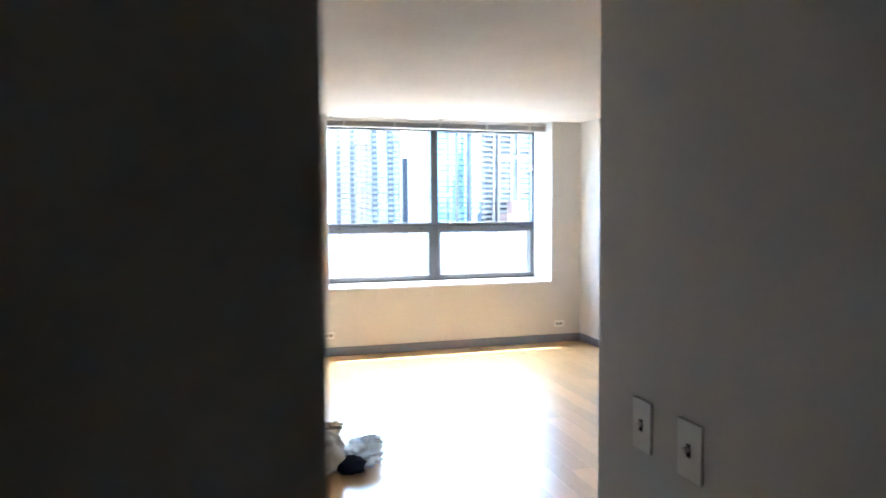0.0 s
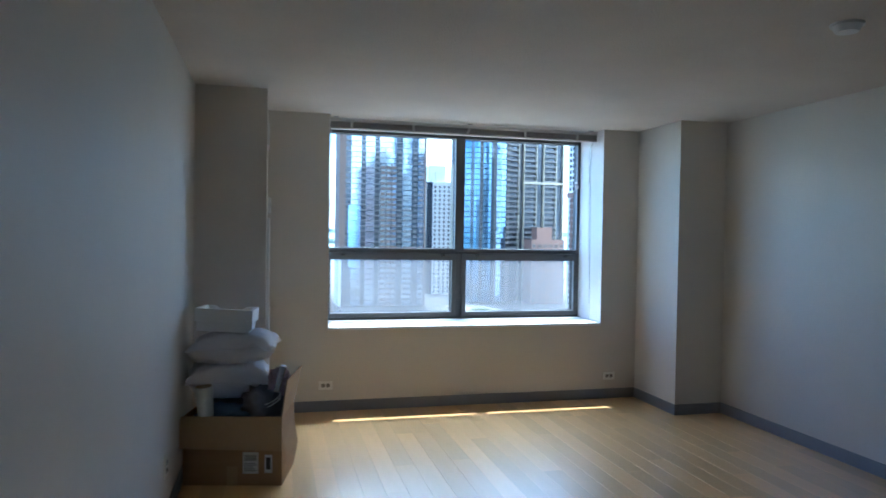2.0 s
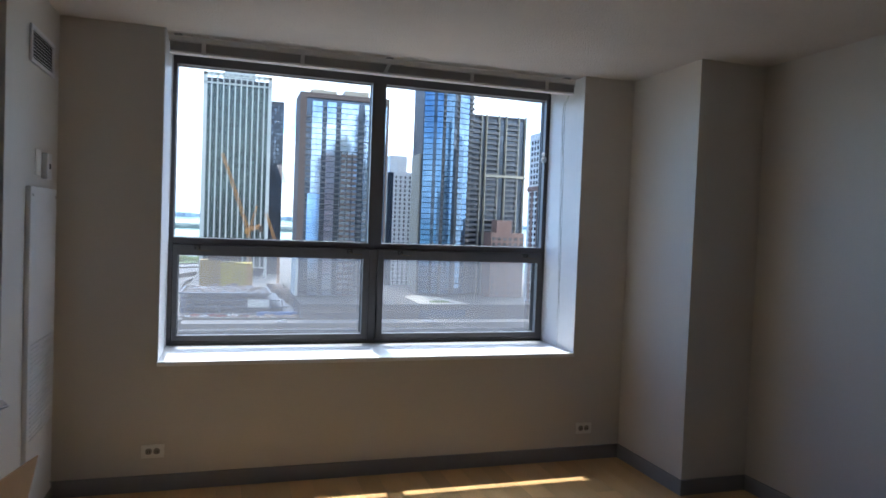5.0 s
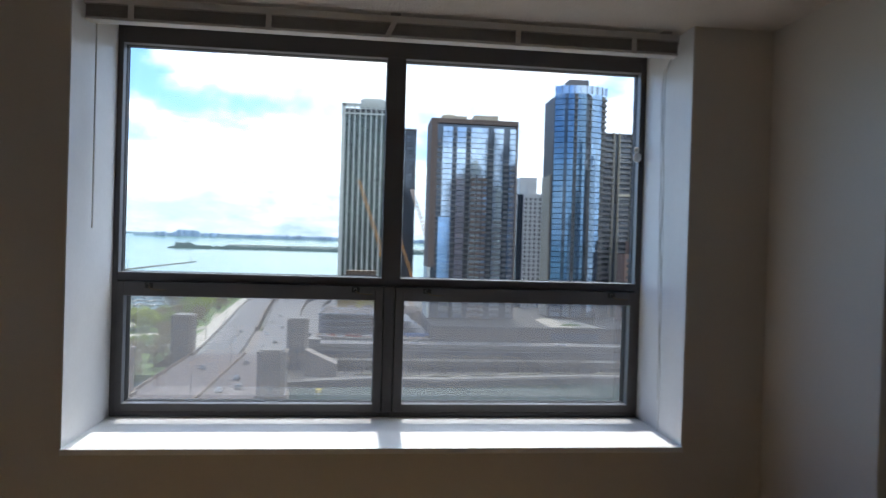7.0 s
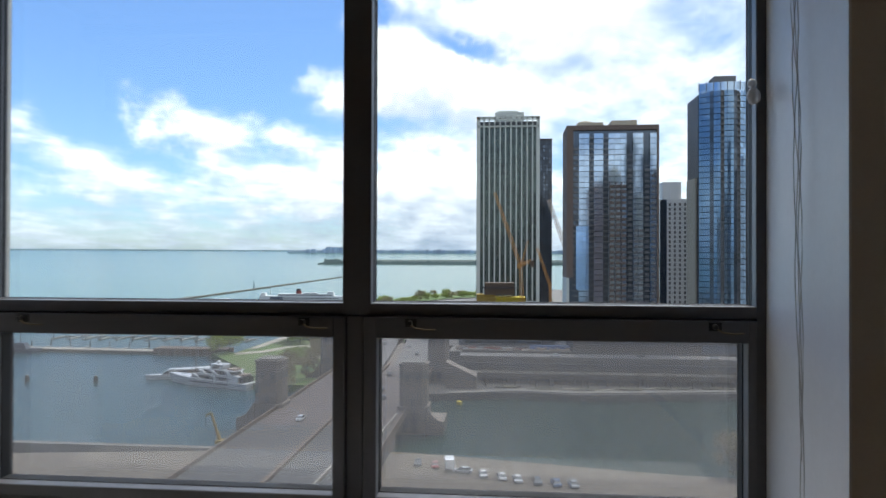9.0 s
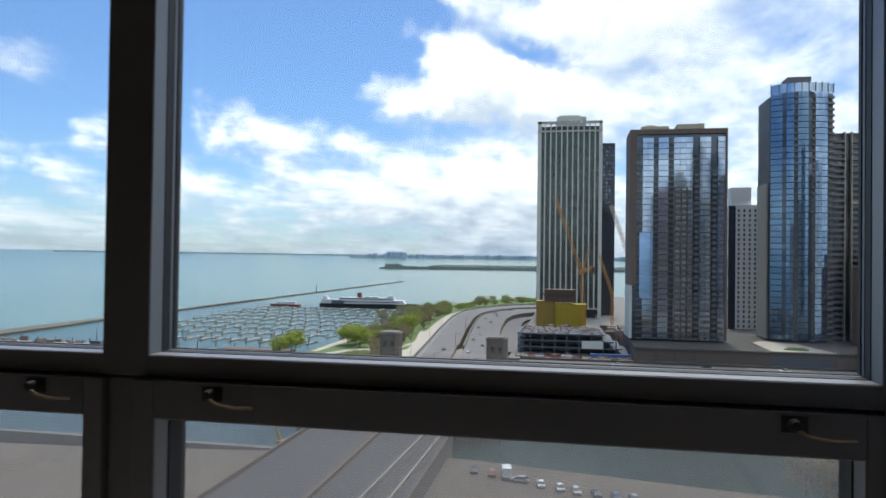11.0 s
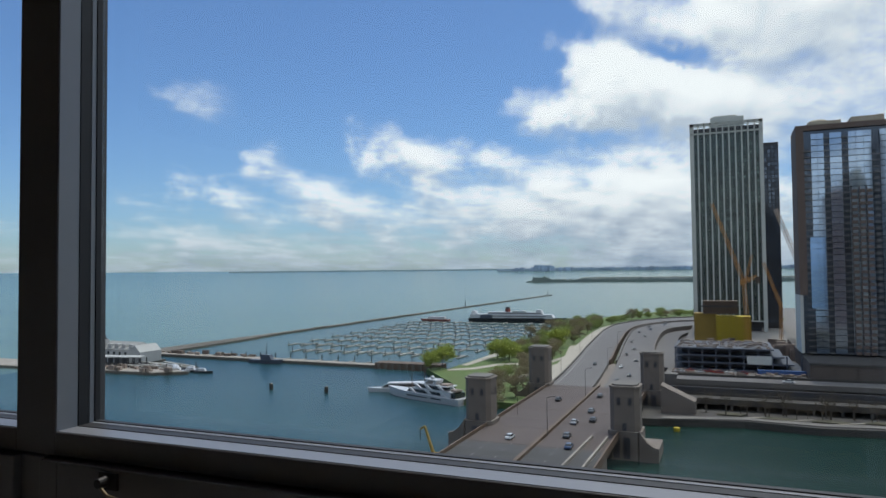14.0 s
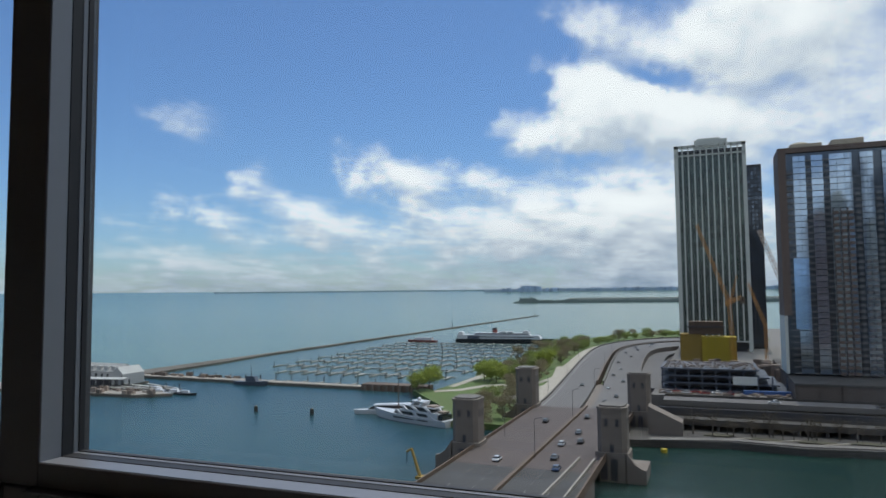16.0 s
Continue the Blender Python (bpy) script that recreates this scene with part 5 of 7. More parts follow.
for x, y, paint, turn in ((-3.2, 159.0, "paint_white", 8), (1.2, 157.5, "paint_white", 8), (4.8, 156.2, "paint_white", 8), (9.2, 155.2, "paint_grey", 8), (13.4, 154.2, "paint_blue", 8),
                          (17.2, 153.8, "paint_silver", 8), (-8.0, 160.8, "paint_silver", 80), (-15.0, 164.5, "paint_red", 6), (-19.5, 166.0, "paint_grey", 6)):
    place_car(paint, (x, y, LAND + 0.02), turn)
tr = thing("box_truck", (-11.5, 163.5, LAND), "small white box truck parked on the bank", "truck", turn=8)
part("cargo_box", Geo().box(-1.1, 1.1, -2.6, 1.2, 0.7, 2.9), "paint_white", tr, bevel=0.05)
part("cab", Geo().slab([(1.25, 0.5), (3.0, 0.5), (3.0, 1.3), (2.4, 2.1), (1.25, 2.1)], (-1.0, 1.0)), "paint_white", tr, bevel=0.05)
for x in (-0.95, 0.95):
    for y in (-1.6, 2.2):
        part("wheel", Geo().rod((x - 0.12, y, 0.42), (x + 0.12, y, 0.42), 0.42, n=12), "tyre", tr)


# street lamps along the drive
def build_lamp(at):
    s = thing("street_lamp", at, "tall dark street lamp beside the drive", "street lamp", "street lamps")
    part("pole", Geo().rod((0, 0, 0), (0, 0, 11), 0.10, 0.06, n=8), "dark_wall", s)
    part("arm", Geo().tube([(0, 0, 10.8), (0.9, 0, 11.3), (2.0, 0, 11.4)], 0.06, 6), "dark_wall", s)
    part("lamp_head", Geo().box(1.8, 2.6, -0.15, 0.15, 11.3, 11.5), "dark_wall", s, bevel=0.03)
    return s


lamp = None
for y in (196, 258, 330, 420, 520):
    at, turn = along(MID, y, 0.2)
    lamp = copy_thing(lamp, pose(*at, 0, 0, turn)) if lamp else build_lamp(at)
for y in (320, 400, 480, 560):
    at, turn = along(EDGE_L, y, -1.2)
    copy_thing(lamp, pose(*at, 0, 0, turn))
copy_thing(lamp, pose(-63.5, 222, DECK, 0, 0, 0))
hoist = thing("jib_hoist", (-76, 180, LAND), "yellow jib hoist on the quay beside the drive", "hoist")
part("mast", Geo().rod((0, 0, 0), (-3.0, 0.5, 8.0), 0.55, 0.35, n=8), "ochre", hoist)
part("jib", Geo().rod((-3.0, 0.5, 8.0), (-4.6, 0.8, 7.0), 0.3, n=8), "ochre", hoist)
part("hook_line", Geo().rod((-4.6, 0.8, 7.0), (-4.6, 0.8, 4.0), 0.12, n=6), "dark_wall", hoist)
part("base", Geo().box(-1.2, 1.2, -1.2, 1.2, 0, 0.8), "ochre", hoist)


# ---------------------------------------------------------------- trees
def build_tree(name, at, height, spread, mat, seed, label, leaves=420, lift=0.35):
    t = thing(name, at, label, "tree")
    rng = random.Random(seed)
    g = Geo().rod((0, 0, 0), (0.05 * height * 0.3, 0, height * 0.45), height * 0.028, height * 0.016, 7)
    tips = []
    for k in range(9):
        a = k * 2.4 + rng.random()
        b = Vector((0.1, 0, height * (0.28 + 0.03 * k)))
        e = Vector((cos(a) * spread * rng.uniform(0.45, 0.8), sin(a) * spread * rng.uniform(0.45, 0.8), height * rng.uniform(0.55, 0.92)))
        g.rod(b, e, height * 0.011, height * 0.003, 5)
        tips.append(e)
    tips.append(Vector((0, 0, height * 0.95)))
    part("trunk", g, "bark", t)
    c = Geo()
    lumps = tips + [Vector((rng.gauss(0, 0.42) * spread, rng.gauss(0, 0.42) * spread, height * rng.uniform(lift + 0.12, 0.9))) for k in range(14)]
    for k in range(leaves * 3):
        tip = rng.choice(lumps)
        p = tip * rng.uniform(0.9, 1.0) + Vector((rng.gauss(0, 1), rng.gauss(0, 1), rng.gauss(0, 0.75))) * spread * 0.17
        p.z = max(p.z, height * lift * rng.uniform(0.7, 1.2))
        s = spread * rng.uniform(0.035, 0.075)
        u = Vector((rng.gauss(0, 1), rng.gauss(0, 1), rng.gauss(0, 1))).normalized()
        v = u.orthogonal().normalized()
        w = u.cross(v)
        c.add([p - v * s, p + w * s * 0.8, p + v * s, p - w * s * 0.8 + u * s * 0.5], [(0, 1, 2), (0, 2, 3)])
    part("crown", c, mat, t)
    return t


rng = random.Random(11)
green = build_tree("park_tree", (-122, 395, LAND), 8, 5.0, "leaf", 1, "fresh green park tree on the lawn", 640, 0.14)
willow = build_tree("park_tree", (-146, 338, LAND), 10, 6.0, "leaf_bright", 2, "bright yellow-green willow by the harbour wall", 700, 0.12)
brown = build_tree("park_tree", (-85, 262, LAND), 10, 4.6, "leaf_brown", 3, "budding brownish tree beside the drive", 520, 0.12)
bare = build_tree("bare_tree", (8, 268, -50.5), 8.5, 3.6, "twig", 4, "nearly bare tree on the river bank", 46, 0.22)
for x, y in ((-120, 402), (-128, 428), (-116, 436), (-98, 318), (-125, 455), (-118, 478), (-127, 500), (-133, 540), (-126, 556), (-137, 580), (-129, 604), (-120, 622), (-132, 648),
             (-124, 668), (-138, 690), (-118, 702), (-106, 720), (-126, 716), (-92, 742), (-101, 764), (-80, 782), (-66, 800), (-54, 818), (-40, 838), (-26, 850), (-70, 838), (-12, 862), (-84, 806),
             (30, 700), (38, 720), (46, 690), (34, 740), (-112, 410), (-106, 440), (-112, 500), (-118, 530), (-112, 560), (-118, 585), (-112, 615), (-108, 640), (-114, 665), (-104, 690),
             (-96, 715), (-134, 500), (-138, 620), (-130, 625), (-124, 636), (-88, 760), (-60, 790), (-46, 812), (-34, 828), (-18, 846), (0, 866), (14, 872)):
    s, low = rng.uniform(0.8, 1.25), 0.92 if y > 660 else 1.0
    m = pose(x + rng.uniform(-2, 2), y + rng.uniform(-2, 2), LAND, 0, 0, rng.uniform(0, 360))
    copy_thing(green if rng.random() < 0.72 else brown, m @ Matrix.Diagonal((s * (2 - low), s * (2 - low), s * low * rng.uniform(0.85, 1.2), 1)))
for k in range(34):
    y = 405 + k * 9.0
    x = -104 - rng.uniform(0, 24) - (6 if 520 < y < 640 else 0)
    s = rng.uniform(0.45, 0.8)
    copy_thing(rng.choice((green, brown, green)), pose(x, y, LAND, 0, 0, rng.uniform(0, 360)) @ Matrix.Diagonal((s * 1.3, s * 1.3, s * rng.uniform(0.7, 1.2), 1)))
for x, y in ((-126, 392), (-116, 384), (-143, 347), (-108, 470)):
    copy_thing(willow, pose(x, y, LAND, 0, 0, rng.uniform(0, 360)) @ Matrix.Scale(1.25, 4))
for x, y in ((-80, 275), (-88, 250), (-84, 300), (-92, 288), (-80, 242), (-90, 330), (-98, 352), (-94, 400), (-100, 430), (-102, 500), (-106, 540), (-108, 585)):
    copy_thing(brown, pose(x, y, LAND, 0, 0, rng.uniform(0, 360)))
for x, y in ((16, 266), (22, 271), (31, 267), (40, 272), (52, 271), (60, 274), (72, 273), (84, 275), (12, 272), (27, 269), (36, 270), (46, 268), (66, 270), (78, 271), (90, 272), (98, 274), (0, 266), (-4, 270), (104, 270), (19, 272), (33, 273), (43, 273.5), (49, 273), (57, 272), (63, 272.5), (69, 274), (75, 270),
             (81, 274), (87, 271), (93, 274), (110, 273), (116, 271), (122, 273), (5, 270), (14, 269), (24, 266)):
    s = rng.uniform(0.7, 1.3)
    copy_thing(bare, pose(x + rng.uniform(-2, 2), y, -50.6, 0, 0, rng.uniform(0, 360)) @ Matrix.Diagonal((s, s, s * rng.uniform(0.8, 1.15), 1)))
for x, y in ((56, 166), (60, 161), (64, 168)):
    copy_thing(brown, pose(x, y, LAND, 0, 0, rng.uniform(0, 360)))


# ---------------------------------------------------------------- harbour
def build_harbour():
    j = thing("jetty", (-270, 356, WATER), "long pale stone jetty closing the harbour", "jetty")
    part("wall", Geo().prism([(-150, 2), (84, -6), (84, 2), (-150, 13)], -3, 1.6), "stone", j)
    part("deck", Geo().prism([(-150, 3), (84, -5), (84, 1.5), (-150, 12)], 1.6, 1.75), "gravel", j, "pale gravel top")
    part("masonry", Geo().box(84, 125, -7, 2, -3, 3.6), "rust", j, "brown masonry bastion")
    for k in range(9):
        part("buttress", Geo().box(86 + k * 4.4, 87.4 + k * 4.4, -7.6, -7, -3, 3.2), "limestone", j)
    w = thing("breakwater", (-378, 400, WATER), "long low stone breakwater reaching into the lake", "breakwater")
    g = Geo()
    rr = random.Random(5)
    for k in range(58):
        y = k * 20.2
        wd = 3.2 + rr.random() * 1.2 - k * 0.015
        g.box(-wd, wd, y, y + 20.2, -2, 1.3 + rr.random() * 0.5)
    part("rock_mound", g, "stone", w)
    part("widening", Geo().prism([(-8, -30), (14, -36), (10, 60), (0, 150), (-4, 150)], -2, 1.5), "stone", w)
    b = thing("beacon", (-384, 1566, WATER), "thin dark beacon at the breakwater end", "beacon")
    part("mast", Geo().rod((0, 0, 1), (0, 0, 12), 0.9, 0.5, n=8), "dark_wall", b)
    b2 = copy_thing(b, pose(-380, 1010, WATER))
    for x, y in ((-199.6, 270.3), (-169.7, 271.5), (-71, 196)):
        p = thing("mooring_dolphin", (x, y, WATER), "dark round mooring dolphin in the harbour", "mooring post", "mooring dolphins")
        part("post", Geo().rod((0, 0, -2), (0, 0, 2.6), 1.0, 0.9, n=10), "pile", p)
        part("cap", Geo().rod((0, 0, 2.6), (0, 0, 3.0), 0.7, 0.5, n=10), "dock", p)


build_harbour()


def build_dock(x0, x1, y, fingers, seed):
    """One floating dock: a main walk with finger piers on both sides and pilings."""
    d = thing("floating_dock", (x0, y, WATER), "grey floating dock with empty finger piers", "dock", "marina docks")
    n = x1 - x0
    part("walkway", Geo().box(0, n, -0.8, 0.8, 0.1, 0.6), "dock", d)
    rr = random.Random(seed)
    f, p = Geo(), Geo()
    for k in range(fingers):
        x = 3 + k * (n - 6) / (fingers - 1)
        f.box(x - 0.8, x + 0.8, -12.0 - 2 * rr.random(), -0.8, 0.1, 0.75)
        if k % 3:
            f.box(x - 0.7, x + 0.7, 0.8, 9.0 + 3 * rr.random(), 0.1, 0.75)
        p.rod((x + 1, -12.5, -1), (x + 1, -12.5, 2.9 + rr.random()), 0.28, n=6)
        if k % 2:
            p.rod((x + 1, 1.2, -1), (x + 1, 1.2, 2.9 + rr.random()), 0.28, n=6)
    part("finger_pier", f, "dock", d, kind="stuff")
    part("piling", p, "pile", d, kind="stuff")
    return d


for k in range(9):
    y = 418 + k * 35
    build_dock(-312 - 2 * k + (0 if k else 26), -160 + (k < 2) * 6, y, 13, k)
edge_dock = thing("floating_dock", (-352, 366, WATER), "grey floating dock along the jetty", "dock", "marina docks")
fg, pg = Geo(), Geo()
for k in range(14):
    x = 6 + k * 12
    fg.box(x - 0.5, x + 0.5, 0, 8, 0.1, 0.6)
    pg.rod((x, 8.6, -1), (x, 8.6, 3.2), 0.35, n=6)
part("finger_pier", fg, "dock", edge_dock, kind="stuff")
part("piling", pg, "pile", edge_dock, kind="stuff")
sb = thing("small_boat", (-168, 412, WATER), "small brown cabin boat moored in the marina", "boat")
part("hull", Geo().prism([(-7, -1.6), (4, -1.8), (7, 0), (4, 1.8), (-7, 1.6)], -0.3, 1.2), "podium", sb)
part("cabin", Geo().box(-4, 2, -1.1, 1.1, 1.2, 2.6), "podium", sb, bevel=0.1)


def hull(length, beam, height, sheer=0.25, n=14):
    """A pointed hull along +x, flared towards the bow."""
    g, verts, faces = Geo(), [], []
    for i in range(n + 1):
        s = i / n
        w = beam / 2 * (1 - max(0, (s - 0.55) / 0.45) ** 2.2)
        w = max(w, 0.02)
        top = height * (1 + sheer * s * s)
        x = length * (s - 0.5)
        rake = length * 0.05 * max(0, s - 0.7) / 0.3
        verts += [(x, -w * 0.8, -0.4), (x + rake, -w, top), (x + rake, w, top), (x, w * 0.8, -0.4)]
    for i in range(n):
        a, b = i * 4, i * 4 + 4
        faces += [(a, b, b + 1, a + 1), (a + 1, b + 1, b + 2, a + 2), (a + 2, b + 2, b + 3, a + 3), (a + 3, b + 3, b, a)]
    faces += [(0, 1, 2, 3), (n * 4 + 3, n * 4 + 2, n * 4 + 1, n * 4)]
    return g.add(verts, faces)


def deckhouse(x0, x1, w, z0, z1, slope=1.5):
    return Geo().add([(x0, -w, z0), (x1, -w * 0.75, z0), (x1, w * 0.75, z0), (x0, w, z0), (x0, -w, z1), (x1 - slope, -w * 0.75, z1), (x1 - slope, w * 0.75, z1), (x0, w, z1)],
                     [(0, 3, 2, 1), (4, 5, 6, 7), (0, 1, 5, 4), (1, 2, 6, 5), (2, 3, 7, 6), (3, 0, 4, 7)])


def build_yacht():
    # bow towards the lake
    y = thing("yacht", (-119, 271, WATER), "large white three-deck motor yacht moored by the park", "yacht", turn=161)
    part("hull", hull(43, 8.4, 2.7, 0.45), "hull_white", y)
    part("hull_window", Geo().box(-4, 8, -3.95, -3.86, 1.5, 2.1).box(-12, -6, -4.0, -3.9, 1.5, 2.0).box(-4, 8, 3.86, 3.95, 1.5, 2.1).box(-12, -6, 3.9, 4.0, 1.5, 2.0), "boat_glass", y, "dark hull windows")
    deck = part("main_deck", deckhouse(-17, 10, 3.6, 2.7, 5.0, 4), "hull_white", y)
    part("saloon_glass", deckhouse(-11.5, 9.2, 3.66, 3.3, 4.5, 2.2), "boat_glass", deck, "dark saloon windows")
    part("upper_deck", deckhouse(-18, 6, 3.7, 5.0, 5.35, 1.0), "hull_white", y)
    part("bridge_glass", deckhouse(-11, 4.5, 3.0, 5.35, 6.9, 2.6), "boat_glass", y, "dark bridge windows")
    part("sun_deck", deckhouse(-15, 3.2, 3.3, 6.9, 7.25, 1.0), "hull_white", y)
    part("hard_top", deckhouse(-8, -0.5, 2.6, 9.0, 9.3, 0.5), "hull_white", y)
    for x in (-7, -2):
        part("arch", Geo().add([(x, -2.4, 7.2), (x + 1.2, -2.4, 7.2), (x - 0.4, -2.2, 9.0), (x - 1.4, -2.2, 9.0), (x, 2.4, 7.2), (x + 1.2, 2.4, 7.2), (x - 0.4, 2.2, 9.0), (x - 1.4, 2.2, 9.0)],
                               [(0, 1, 2, 3), (7, 6, 5, 4), (0, 3, 7, 4), (1, 5, 6, 2), (3, 2, 6, 7), (0, 4, 5, 1)]), "hull_white", y)
    for x, z0, z1, lean in ((-15.5, 2.7, 5.0, 3.2), (-7.5, 2.7, 5.0, 3.4), (2.0, 2.7, 5.0, 3.6), (-14.0, 5.35, 6.9, 2.4), (-6.5, 5.35, 6.9, 2.6), (-0.5, 5.35, 6.9, 2.6)):
        for side in (-1, 1):
            ya, yb = sorted((side * 3.75, side * 2.9))
            part("strut", Geo().add([(x, ya, z0), (x + 1.8, ya, z0), (x + 1.8 + lean, ya, z1), (x + lean, ya, z1), (x, yb, z0), (x + 1.8, yb, z0), (x + 1.8 + lean, yb, z1), (x + lean, yb, z1)],
                                    [(0, 1, 2, 3), (7, 6, 5, 4), (0, 4, 5, 1), (1, 5, 6, 2), (2, 6, 7, 3), (3, 7, 4, 0)]), "hull_white", y, "white sweeping deck strut")
    part("radar_dome", Geo().blob((-4, 0, 9.9), (0.9, 0.9, 0.8), 0), "hull_white", y, smooth=True)
    part("deck_furniture", Geo().box(-14, -10, -2.0, 2.0, 7.25, 7.9).box(-19, -16, -2, 2, 5.35, 6.0), "debris", y)
    part("swim_platform", Geo().box(-21.5, -19.4, -3, 3, 0.3, 0.8), "hull_white", y)
    # solid dark box stands in for the shade on the aft deck
    part("stern_shade", Geo().box(-19.4, -17.2, -3.2, 3.2, 2.75, 4.8), "boat_glass", y, "dark box for the shade on the aft deck")


build_yacht()


def build_tour_boats():
    b = thing("tour_boat", (-139, 286, WATER), "low white glass-roofed tour boat moored at the wall", "boat", turn=205)
    part("hull", hull(28, 6.5, 1.6, 0.3), "hull_white", b)
    part("saloon", deckhouse(-12, 8, 2.8, 1.6, 4.2, 3), "hull_white", b)
    part("window_band", deckhouse(-11.5, 8.4, 2.86, 2.3, 3.6, 2.2), "boat_glass", b, "dark window band")
    s = thing("sailing_ship", (-128, 281, WATER), "brown two-masted sailing ship at the park wall", "sailing ship", turn=160)
    part("hull", hull(26, 5.6, 1.9, 0.4), "debris", s)
    for x in (-5, 3):
        part("mast", Geo().rod((x, 0, 1.9), (x, 0, 19), 0.25, 0.12, n=8), "rust", s)
        part("boom", Geo().rod((x, 0, 3.2), (x - 8, 0, 3.6), 0.14, n=6), "rust", s)


build_tour_boats()


def build_ship():
    s = thing("steamship", (-213, 724, WATER), "long dark-hulled steamship with pale decks and red funnel", "ship", turn=2)
    part("hull", hull(104, 16, 4.4, 0.2, 20), "hull_dark", s)
    part("main_deck", deckhouse(-50, 44, 7.2, 4.4, 8.8, 3), "hull_white", s)
    part("upper_deck", deckhouse(-30, 32, 6.0, 8.8, 11.2, 3), "hull_white", s)
    part("wheelhouse", deckhouse(24, 31, 5.0, 11.2, 13.6, 2), "hull_white", s)
    part("stern_house", deckhouse(-49, -44, 5.0, 8.8, 12.0, 1), "hull_white", s)
    for zz in (6.4, 9.6):
        part("window_band", deckhouse(-34 if zz < 9 else -29, 40 if zz < 9 else 30, 7.25 if zz < 9 else 6.05, zz, zz + 0.7, 1), "boat_glass", s, "dark window band")
    part("car_deck_door", Geo().box(-38, -24, -7.4, -7.1, 3.0, 8.0), "blue_steel", s, "dark stern loading bay")
    part("funnel", Geo().rod((-8, 0, 11), (-8.6, 0, 14.4), 3.0, 2.7, n=14), "red", s, "red and black funnel")
    part("funnel_cap", Geo().rod((-8.6, 0, 14.4), (-8.9, 0, 16.4), 2.7, 2.6, n=14), "hull_dark", s)
    for x in (-40, 30):
        part("mast", Geo().rod((x, 0, 8), (x, 0, 22), 0.3, 0.15, n=6), "dock", s)
    part("lifeboat", Geo().blob((10, -5.4, 12), (4, 1.2, 1.2), 0), "hull_white", s, smooth=True)
    part("lifeboat", Geo().blob((2, -5.4, 12), (4, 1.2, 1.2), 0), "hull_white", s, smooth=True)
    r = thing("red_boat", (-305, 716, WATER), "red and white low excursion boat at the dock", "boat", turn=180)
    part("hull", hull(34, 8, 2.2, 0.2), "red", r)
    part("cabin", deckhouse(-12, 10, 3, 2.2, 5.4, 2), "hull_white", r)


build_ship()


